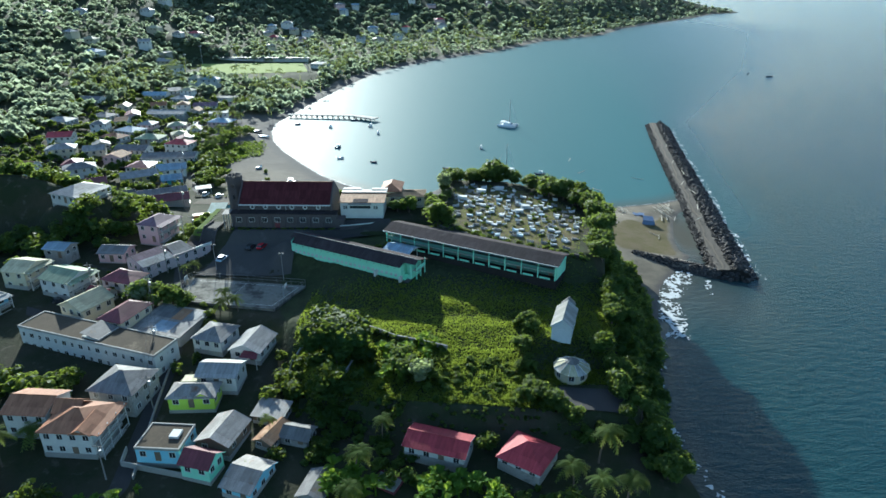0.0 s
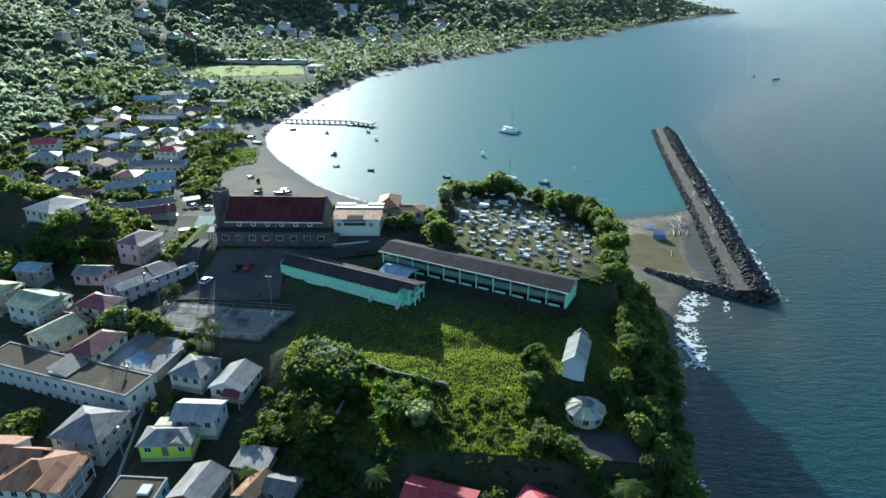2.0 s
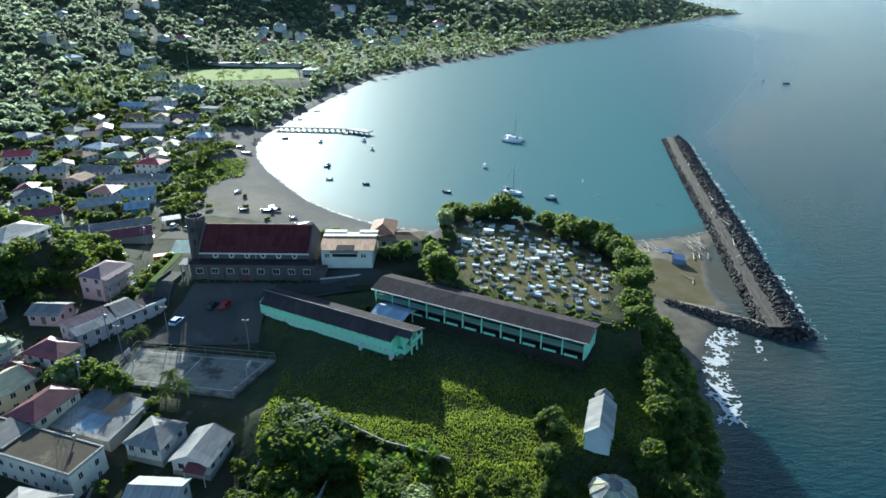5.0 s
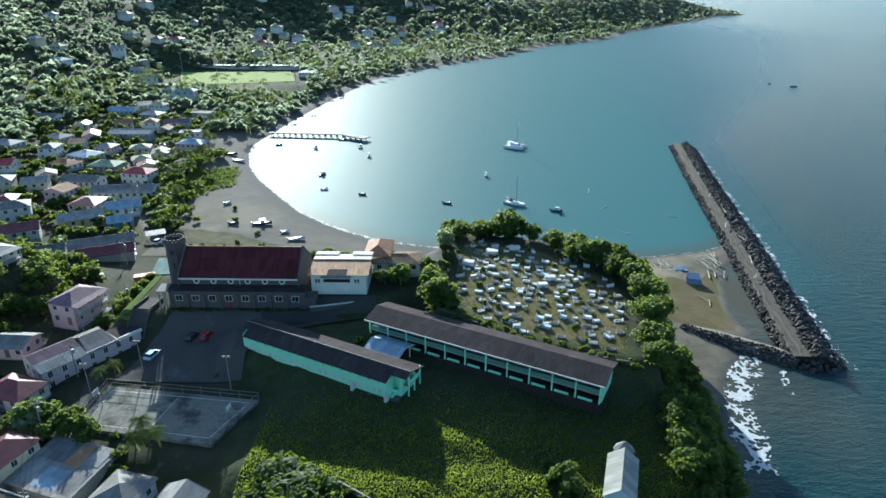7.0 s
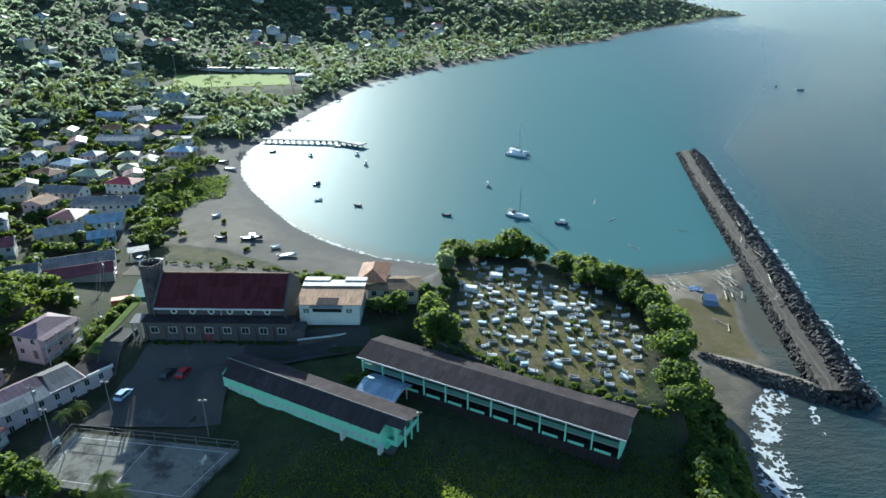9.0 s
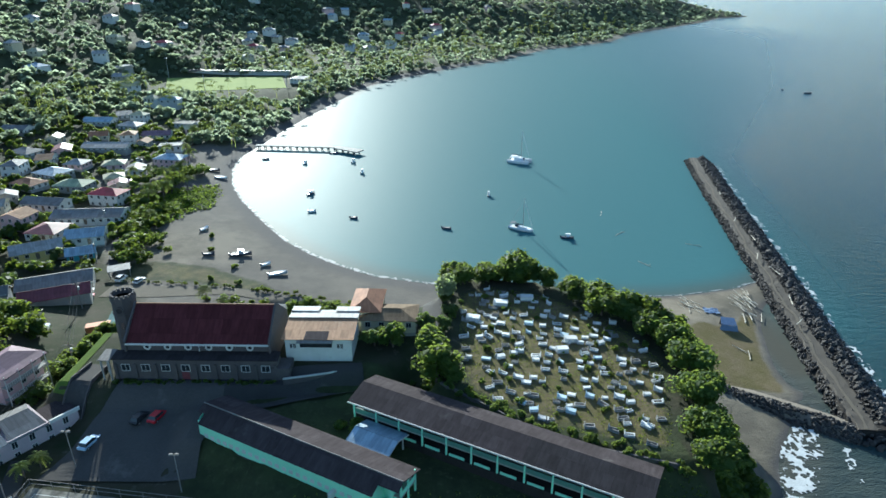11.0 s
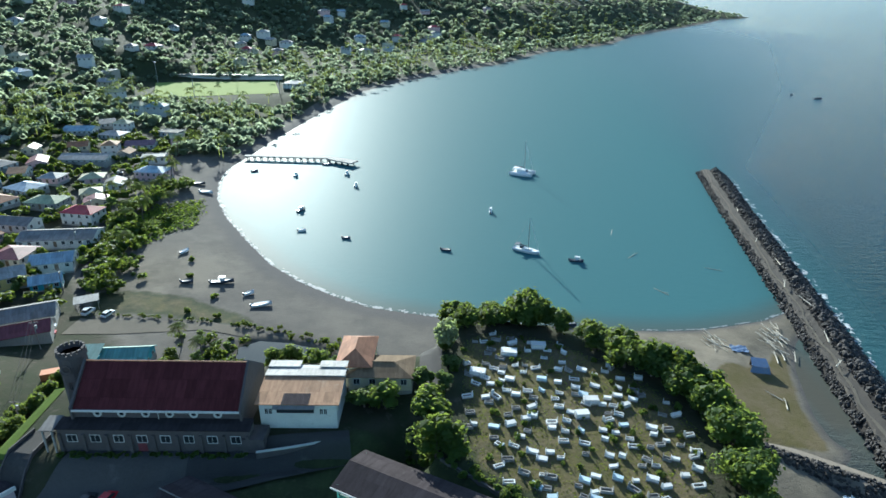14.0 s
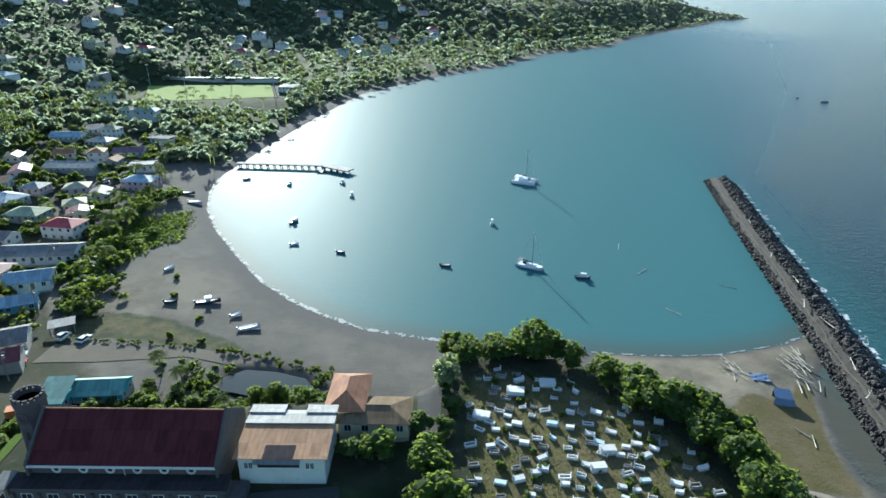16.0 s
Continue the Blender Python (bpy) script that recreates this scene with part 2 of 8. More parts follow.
# ---- helpers for meshes ----
class Mesh:
    """Collects vertices and faces of one part."""

    def __init__(self):
        self.v, self.f = [], []

    def add(self, verts, faces):
        n = len(self.v)
        self.v += [tuple(p) for p in verts]
        self.f += [tuple(n + i for i in f) for f in faces]
        return self

    def box(self, x0, y0, z0, x1, y1, z1):
        return self.add([(x0, y0, z0), (x1, y0, z0), (x1, y1, z0), (x0, y1, z0), (x0, y0, z1), (x1, y0, z1), (x1, y1, z1), (x0, y1, z1)],
                        [(0, 3, 2, 1), (4, 5, 6, 7), (0, 1, 5, 4), (1, 2, 6, 5), (2, 3, 7, 6), (3, 0, 4, 7)])

    def slab(self, corners, thick):
        """A thick sheet over a polygon of 3D corners, its top face given."""
        n = len(corners)
        low = [(x, y, z - thick) for x, y, z in corners]
        return self.add(list(corners) + low, [tuple(range(n)), tuple(range(2 * n - 1, n - 1, -1))] + [(i, n + i, n + (i + 1) % n, (i + 1) % n) for i in range(n)])

    def tube(self, a, b, r0, r1=None, sides=8):
        a, b = Vector(a), Vector(b)
        r1 = r0 if r1 is None else r1
        q = (b - a).to_track_quat("Z", "Y")
        ring = [(math.cos(2 * math.pi * i / sides), math.sin(2 * math.pi * i / sides)) for i in range(sides)]
        v = [a + q @ Vector((c * r0, s * r0, 0)) for c, s in ring] + [b + q @ Vector((c * r1, s * r1, 0)) for c, s in ring]
        return self.add(v, [(i, (i + 1) % sides, sides + (i + 1) % sides, sides + i) for i in range(sides)] + [tuple(range(sides - 1, -1, -1)), tuple(range(sides, 2 * sides))])

    def data(self, name, mat, smooth=False):
        me = bpy.data.meshes.new(name)
        me.from_pydata(self.v, [], self.f)
        me.materials.append(mat)
        if smooth:
            me.polygons.foreach_set("use_smooth", [True] * len(me.polygons))
        me.update()
        return me


def part(name, m, mat, parent=None, label="", smooth=False):
    """One mesh object from a Mesh, under a thing or a part."""
    ob = new(name, m.data(name, mat, smooth))
    ob.parent = parent
    if label:
        ob["label"] = label
    return ob


def thing(name, x, y, z, turn=0.0, label="", category="", group="", kind=""):
    ob = new(name)
    ob.matrix_basis = pose(x, y, z, 0, 0, turn)
    return tagged(ob, label, category, group, kind)


# ---- lie of the land ----
COAST = [(60, -600), (54, 40), (50, 93), (47, 106), (46, 121), (52, 137), (57, 150), (62.5, 160), (66, 172), (70.5, 183), (78.5, 194), (83, 201),
         (89, 206.5), (86.6, 211), (87.2, 219), (90, 229), (93, 239), (99, 250.5), (106, 258), (108, 270), (97, 264), (87, 261.3), (76, 258.6), (64, 258), (52, 258.8), (36, 261), (19, 263), (-3, 267), (-23, 273), (-34, 280),
         (-47, 290), (-61, 305), (-75, 326), (-92, 354), (-103, 378), (-111, 407), (-112, 430), (-108, 454), (-104, 486), (-96, 532), (-88, 575),
         (-66, 674), (-39, 720), (16, 798), (69, 853), (140, 976), (257, 1086), (331, 1226), (506, 1441), (670, 1669), (785, 1745), (700, 1850),
         (400, 2300), (-3500, 4200), (-3500, -600)]


def inside_distance(px, py, poly):
    """Distance to the polygon's outline, positive within it."""
    px, py = np.asarray(px, float), np.asarray(py, float)
    best, odd = np.full(px.shape, 1e9), np.zeros(px.shape, bool)
    for (x0, y0), (x1, y1) in zip(poly, poly[1:] + poly[:1]):
        dx, dy = x1 - x0, y1 - y0
        t = np.clip(((px - x0) * dx + (py - y0) * dy) / (dx * dx + dy * dy), 0, 1)
        best = np.minimum(best, np.hypot(px - x0 - t * dx, py - y0 - t * dy))
        cross = ((y0 > py) != (y1 > py))
        odd ^= cross & (px < dx * (py - y0) / (dy if dy else 1e-9) + x0)
    return np.where(odd, best, -best)


def smooth(a, b, v):
    t = np.clip((v - a) / (b - a), 0, 1)
    return t * t * (3 - 2 * t)


def ripple(x, y):
    return (np.sin(x * 0.071 + 1.3) * np.sin(y * 0.083 + 0.4) + 0.6 * np.sin(x * 0.17 + y * 0.12) + 0.5 * np.sin(x * 0.031 - y * 0.043 + 2.0)) / 2.1


TERRACES = [  # outline, height at its base line, slope along y from that line, highest, blend
    ([(-210, -100), (46, -100), (46, 100), (20, 112), (-28, 122), (-36, 142), (-76, 150), (-80, 185), (-115, 195), (-210, 195)], 5.5, 92, 0.09, 12.5, 16),
    ([(-26, 113), (-4, 106), (36, 104), (46, 120), (50, 150), (40, 160), (-50, 172), (-38, 140)], 11.4, 106, 0.135, 15.0, 5),
    ([(-78, 142), (-39, 142), (-37, 165), (-42, 188), (-72, 194), (-82, 170)], 12.45, 160, 0.03, 14.0, 5),
    ([(-66, 167), (-50, 165), (-46, 186), (-72, 189), (-68, 178)], 12.7, 167, 0.24, 17.6, 4),
    ([(-47, 170), (-33, 166), (-26, 150), (-10, 143), (32, 140), (42, 156), (36, 166), (-15, 184), (-30, 181), (-48, 178)], 16.5, 150, 0.06, 17.6, 5),
    ([(-78, 186), (-30, 184), (-5, 190), (-3, 213), (-35, 214), (-78, 206)], 18.8, 180, 0, 18.8, 6),
    ([(-35, 189), (-16, 187), (-5, 196), (-4, 212), (-35, 210)], 21.0, 190, 0, 21.0, 4),
    ([(-1, 181), (18, 164.5), (38, 158), (43, 159), (47, 175), (50, 188), (49, 199), (44, 209), (35, 217), (22, 224), (2, 226), (-3, 210)], 22.2, 160, 0.012, 23.0, 6),
    ([(22, 123.5), (33, 121.5), (38, 138), (27, 141)], 15.6, 120, 0.0, 15.6, 6),
    ([(22, 108), (44, 108), (44, 121), (22, 121)], 11.2, 110, 0.0, 11.2, 6),
    ([(-228, 590), (-254, 670), (-137, 678), (-119, 610)], 7.0, 600, 0.02, 9.0, 40),
    ([(-129, 197), (-118, 193), (-112, 205), (-122, 211)], 22.6, 190, 0.0, 22.6, 10),
]


POND = [(-56, 239), (-45, 236), (-30, 238), (-31, 245), (-42, 249), (-55, 249)]
LOW_LAWN = [(-38, 122), (-6, 114), (4, 116), (2, 142), (-22, 152), (-30, 160), (-37, 160), (-36, 142)]


def height(x, y):
    x, y = np.asarray(x, float), np.asarray(y, float)
    d = inside_distance(x, y, COAST)
    z = np.where(d > 0, 2.2 * smooth(0, 30, d) + 0.4 * np.minimum(d, 3) / 3, np.maximum(d * 0.12, -4))
    z = z + 2.0 * smooth(25, 90, d) + 0.25 * ripple(x * 2, y * 2) * smooth(8, 30, d)
    hill = 1 + 0.35 * ripple(x * 0.35, y * 0.35)
    z = z + smooth(90, 650, d) * 75 * hill * smooth(380, 800, y - 0.25 * x)
    z = z + smooth(15, 170, d) * 42 * smooth(900, 1350, y)
    z = z + 30 * np.exp(-(((x + 152) / 44) ** 2 + ((y - 196) / 34) ** 2)) * smooth(0, 40, d)
    z = z + smooth(140, 420, -x) * 30 * smooth(120, 330, y)
    for poly, z0, y0, slope, top, blend in TERRACES:
        e = inside_distance(x, y, poly)
        zt = np.clip(z0 + (y - y0) * slope, 3.5, top)
        z = z + (zt - z) * smooth(-blend, 0.5, e) * smooth(0, 9, d)
    z = z - 1.6 * smooth(-3, 3, inside_distance(x, y, POND))
    z = z - 2.0 * smooth(0, -30, x) * smooth(-4, 5, inside_distance(x, y, LOW_LAWN))
    return z


def ground_at(x, y):
    return float(height(np.array([x]), np.array([y]))[0])


def grow(first, step, last, rate):
    """Grid lines that spread apart outwards."""
    out, v, s = [], first, step
    while abs(v) < abs(last):
        s *= rate
        v += s
        out.append(v)
    return out


gx = np.array(grow(-170, -2.2, -3400, 1.05)[::-1] + list(np.arange(-170, 110.1, 2.2)) + grow(110, 2.2, 3000, 1.06))
gy = np.array(grow(40, -3, -560, 1.15)[::-1] + list(np.arange(40, 330.1, 2.2)) + grow(330, 2.6, 4100, 1.025))
GX, GY = np.meshgrid(gx, gy)
GZ = height(GX, GY)
nx, ny = len(gx), len(gy)
ids = np.arange(nx * ny).reshape(ny, nx)
quads = np.stack([ids[:-1, :-1], ids[:-1, 1:], ids[1:, 1:], ids[1:, :-1]], -1).reshape(-1, 4)
keep = (GZ.ravel()[quads].max(1) > -3.9)
me = bpy.data.meshes.new("ground")
me.from_pydata(np.stack([GX, GY, GZ], -1).reshape(-1, 3).tolist(), [], quads[keep].tolist())
me.polygons.foreach_set("use_smooth", [True] * len(me.polygons))


def ground_material():
    """Sand at the shore, bare earth, then grass and scrub further in and up, mown grass on the school field."""
    m = bpy.data.materials.new("ground")
    m.use_nodes = True
    N, K = m.node_tree.nodes, m.node_tree.links
    b = N["Principled BSDF"]
    b.inputs["Roughness"].default_value = 0.95
    b.inputs["Specular IOR Level"].default_value = 0.15
    geo = N.new("ShaderNodeNewGeometry")
    kind = N.new("ShaderNodeVertexColor")
    kind.layer_name = "cover"
    sep = N.new("ShaderNodeSeparateColor")
    K.new(kind.outputs[0], sep.inputs[0])

    def noise_at(s, d=6.0):
        n = N.new("ShaderNodeTexNoise")
        n.inputs["Scale"].default_value, n.inputs["Detail"].default_value, n.inputs["Roughness"].default_value = s, d, 0.65
        K.new(geo.outputs["Position"], n.inputs["Vector"])
        return n.outputs["Fac"]

    def blend(a, c, fac):
        x = N.new("ShaderNodeMix")
        x.data_type = "RGBA"
        for socket, v in ((6, a), (7, c)):
            if isinstance(v, tuple):
                x.inputs[socket].default_value = (*v, 1)
            else:
                K.new(v, x.inputs[socket])
        K.new(fac, x.inputs[0])
        return x.outputs[2]

    def band(v, lo, hi):
        r = N.new("ShaderNodeMapRange")
        r.inputs["From Min"].default_value, r.inputs["From Max"].default_value = lo, hi
        K.new(v, r.inputs["Value"])
        return r.outputs[0]

    def edge(mask, s, spread=0.5):
        n = N.new("ShaderNodeMath")
        n.operation = "MULTIPLY_ADD"
        n.inputs[1].default_value = spread
        K.new(noise_at(s), n.inputs[0])
        K.new(mask, n.inputs[2])
        return band(n.outputs[0], 0.5 + spread / 2 - 0.1, 0.5 + spread / 2 + 0.1)

    sand = blend((0.170, 0.148, 0.112), (0.118, 0.104, 0.080), band(noise_at(0.12), 0.40, 0.62))
    sand = blend(sand, (0.215, 0.186, 0.140), band(noise_at(0.045), 0.48, 0.60))
    sand = blend(sand, (0.078, 0.074, 0.074), kind.outputs[1])
    scrub = blend((0.028, 0.036, 0.016), (0.050, 0.045, 0.030), band(noise_at(0.10), 0.40, 0.65))
    scrub = blend(scrub, (0.085, 0.074, 0.056), band(noise_at(0.35), 0.58, 0.70))
    grass = blend((0.046, 0.056, 0.024), (0.030, 0.037, 0.018), band(noise_at(0.22), 0.38, 0.62))
    grass = blend(grass, (0.066, 0.070, 0.034), band(noise_at(0.9), 0.55, 0.72))
    dry = blend((0.108, 0.092, 0.036), (0.142, 0.112, 0.062), band(noise_at(0.16), 0.40, 0.62))
    c = blend(scrub, sand, edge(sep.outputs[0], 0.15))
    c = blend(c, grass, edge(sep.outputs[1], 0.3))
    c = blend(c, dry, edge(sep.outputs[2], 0.25))
    K.new(c, b.inputs["Base Color"])
    bp = N.new("ShaderNodeBump")
    bp.inputs["Strength"].default_value, bp.inputs["Distance"].default_value = 0.6, 0.25
    K.new(noise_at(1.3), bp.inputs["Height"])
    K.new(bp.outputs[0], b.inputs["Normal"])
    return m


FIELD = [(-40, 140), (-34, 110), (40, 104), (45, 120), (44, 150), (36, 170), (-15, 190), (-48, 182), (-45, 150)]
PITCH = [(-225, 594), (-251, 668), (-140, 675), (-122, 614)]
SPIT = [(64, 210), (72, 208), (84, 206.5), (84.5, 214), (86, 224), (90, 236), (93.5, 244), (90, 245), (83, 236), (75, 240), (66, 231), (60, 226)]
CEMETERY = [(3, 179), (18, 167), (38, 160.5), (43, 177), (44.5, 187), (43, 195), (38.5, 203), (31.5, 210), (24, 216), (11, 221), (3, 216)]
BEACH_GREEN = [(-135, 306), (-112, 318), (-100, 340), (-108, 372), (-122, 360)]
VERGE = [(-110, 278), (-104, 262), (-82, 262), (-66, 257), (-50, 256), (-58, 264), (-78, 276), (-96, 280)]
dist = inside_distance(GX, GY, COAST).ravel()
fx, fy = GX.ravel(), GY.ravel()


def cover(poly, soft=3.0):
    return smooth(-soft, soft, inside_distance(fx, fy, poly))


beach = (1 - smooth(46, 74, dist)) * (smooth(188, 205, fy)) * (1 - smooth(420, 470, fy)) + (1 - smooth(3, 8, dist)) * (fy > 420) + (1 - smooth(8, 18, dist)) * smooth(150, 165, fy)
beach = np.clip(beach * (1 - smooth(7, 14, GZ.ravel())), 0, 1)
green = np.clip(cover(FIELD) + cover(PITCH, 2) + cover(CEMETERY) * 0.62 + cover(BEACH_GREEN, 4) * 1.0 + cover(VERGE, 4) * 0.72 + 0.9 * smooth(470, 520, fy) * smooth(8, 20, dist), 0, 1)
dry = np.clip(cover(SPIT, 4) + cover(CEMETERY) * 0.58 + 0.5 * cover(VERGE, 6), 0, 1)
layer = me.color_attributes.new("cover", "FLOAT_COLOR", "POINT")
wet = np.where(fx < 45, np.maximum(0.62 - 0.60 * np.exp(-(((fx + 97) / 22) ** 2 + ((fy - 290) / 24) ** 2)), 0.95 * (1 - smooth(2, 16, dist))), 0.85 * (1 - smooth(0.3, 2.2, dist)))
layer.data.foreach_set("color", np.stack([beach, green, dry, wet], -1).ravel().astype(np.float32))
me.materials.append(ground_material())
tagged(new("ground", me), "sandy shore rising to grassy terraces and wooded hills", "ground", kind="structure")


# ---- sea ----
def sea_material():
    m = bpy.data.materials.new("sea_water")
    m.use_nodes = True
    N, K = m.node_tree.nodes, m.node_tree.links
    b = N["Principled BSDF"]
    geo = N.new("ShaderNodeNewGeometry")
    depth = N.new("ShaderNodeVertexColor")
    depth.layer_name = "depth"
    sep = N.new("ShaderNodeSeparateColor")
    K.new(depth.outputs[0], sep.inputs[0])

    def noise_at(s, stretch=(1, 1, 1), d=4.0):
        mp = N.new("ShaderNodeMapping")
        mp.inputs["Scale"].default_value = stretch
        mp.inputs["Rotation"].default_value = (0, 0, 0.35)
        K.new(geo.outputs["Position"], mp.inputs[0])
        n = N.new("ShaderNodeTexNoise")
        n.inputs["Scale"].default_value, n.inputs["Detail"].default_value, n.inputs["Roughness"].default_value = s, d, 0.6
        K.new(mp.outputs[0], n.inputs["Vector"])
        return n.outputs["Fac"]

    def mix(a, c, fac):
        x = N.new("ShaderNodeMix")
        x.data_type = "RGBA"
        for socket, v in ((6, a), (7, c)):
            if isinstance(v, tuple):
                x.inputs[socket].default_value = (*v, 1)
            else:
                K.new(v, x.inputs[socket])
        K.new(fac, x.inputs[0])
        return x.outputs[2]

    col = mix((0.008, 0.040, 0.064), (0.010, 0.044, 0.053), sep.outputs[0])
    col = mix(col, (0.060, 0.146, 0.156), sep.outputs[2])
    col = mix(col, (0.085, 0.082, 0.066), sep.outputs[1])
    K.new(col, b.inputs["Base Color"])
    soft = N.new("ShaderNodeMapRange")
    soft.inputs["To Min"].default_value, soft.inputs["To Max"].default_value = 0.20, 0.56
    K.new(sep.outputs[2], soft.inputs["Value"])
    K.new(soft.outputs[0], b.inputs["Roughness"])
    b.inputs["IOR"].default_value = 1.33
    gloss = N.new("ShaderNodeMapRange")
    gloss.inputs["To Min"].default_value, gloss.inputs["To Max"].default_value = 0.18, 0.048
    K.new(sep.outputs[2], gloss.inputs["Value"])
    K.new(gloss.outputs[0], b.inputs["Specular IOR Level"])
    wave = N.new("ShaderNodeMath")
    wave.operation = "MULTIPLY_ADD"
    wave.inputs[1].default_value = 0.45
    K.new(noise_at(2.0, (0.6, 1.3, 1)), wave.inputs[0])
    K.new(noise_at(0.42, (0.5, 1.2, 1)), wave.inputs[2])
    power = N.new("ShaderNodeMapRange")
    power.inputs["To Min"].default_value, power.inputs["To Max"].default_value = 0.7, 0.10
    K.new(sep.outputs[2], power.inputs["Value"])
    bp = N.new("ShaderNodeBump")
    bp.inputs["Distance"].default_value = 0.75
    K.new(power.outputs[0], bp.inputs["Strength"])
    K.new(wave.outputs[0], bp.inputs["Height"])
    K.new(bp.outputs[0], b.inputs["Normal"])
    return m


sx = np.array(grow(-150, -4, -5200, 1.12)[::-1] + list(np.arange(-150, 190, 4.0)) + grow(190, 4, 5200, 1.12))
sy = np.array(grow(60, -4, -2000, 1.2)[::-1] + list(np.arange(60, 480, 4.0)) + grow(480, 4, 7000, 1.08))
SX, SY = np.meshgrid(sx, sy)
n1, n2 = len(sx), len(sy)
ids = np.arange(n1 * n2).reshape(n2, n1)
sea = bpy.data.meshes.new("sea")
sea.from_pydata(np.stack([SX, SY, 0 * SX], -1).reshape(-1, 3).tolist(), [], np.stack([ids[:-1, :-1], ids[:-1, 1:], ids[1:, 1:], ids[1:, :-1]], -1).reshape(-1, 4).tolist())
sd = -inside_distance(SX, SY, COAST).ravel()
BAY = [(104, 250), (140, 424), (200, 700), (260, 1300), (-200, 1300), (-200, 240), (60, 240)]
calm = inside_distance(SX, SY, BAY).ravel()
wide = 40 + np.clip(SY.ravel() - 430, 0, 700) * 0.6
calm = np.clip((calm + wide) / (1.4 * wide), 0, 1)
calm = calm * calm * (3 - 2 * calm)
pool = np.exp(-(((SX.ravel() - 94.5) / 7) ** 2 + ((SY.ravel() - 226) / 20) ** 2))
calm = np.maximum(calm, np.clip(2.2 * pool - 0.3, 0, 1))
shallow = 1 - smooth(5, 140, sd)
murky = np.clip((1 - smooth(0, 12, sd)) * 0.6 + 0.95 * pool + 0.55 * np.exp(-(((SX.ravel() - 84) / 16) ** 2 + ((SY.ravel() - 176) / 22) ** 2)), 0, 1)
layer = sea.color_attributes.new("depth", "FLOAT_COLOR", "POINT")
layer.data.foreach_set("color", np.stack([shallow, murky, calm, np.ones_like(calm)], -1).ravel().astype(np.float32))
sea.materials.append(sea_material())
tagged(new("sea", sea), "calm teal bay opening to rippled blue sea", "sea", kind="structure")


# ---- houses ----
def window_meshes(w, h):
    frame_ = Mesh()
    t = 0.10
    frame_.box(-w / 2 - t, -0.06, -t, w / 2 + t, 0.02, 0).box(-w / 2 - t, -0.06, h, w / 2 + t, 0.02, h + t)
    frame_.box(-w / 2 - t, -0.06, 0, -w / 2, 0.02, h).box(w / 2, -0.06, 0, w / 2 + t, 0.02, h).box(-0.03, -0.045, 0, 0.03, 0.02, h)
    pane = Mesh().box(-w / 2, -0.025, 0, w / 2, 0.015, h)
    return frame_, pane


WINDOWS = {}


def window(parent, x, y, z, turn, w=1.1, h=1.2, frame_mat=None):
    """A framed window set on a wall, facing -y at turn 0."""
    frame_mat = frame_mat or M_white
    key = (w, h, frame_mat.name)
    if key not in WINDOWS:
        f, p = window_meshes(w, h)
        WINDOWS[key] = (f.data("window", frame_mat), p.data("pane", M_glass))
    f = new("window", WINDOWS[key][0])
    f.parent, f.matrix_basis = parent, pose(x, y, z, 0, 0, turn)
    p = new("pane", WINDOWS[key][1])
    p.parent = f
    return f


DOOR = {}


def door(parent, x, y, z, turn, mat, w=1.0, h=2.05):
    key = (mat.name, w, h)
    if key not in DOOR:
        m = Mesh().box(-w / 2, -0.05, 0, w / 2, 0.02, h).box(-w / 2 - 0.08, -0.07, 0, -w / 2, 0.02, h + 0.08).box(w / 2, -0.07, 0, w / 2 + 0.08, 0.02, h + 0.08).box(-w / 2, -0.07, h, w / 2, 0.02, h + 0.08)
        DOOR[key] = m.data("door", mat)
    d = new("door", DOOR[key])
    d.parent, d.matrix_basis = parent, pose(x, y, z, 0, 0, turn)
    return d


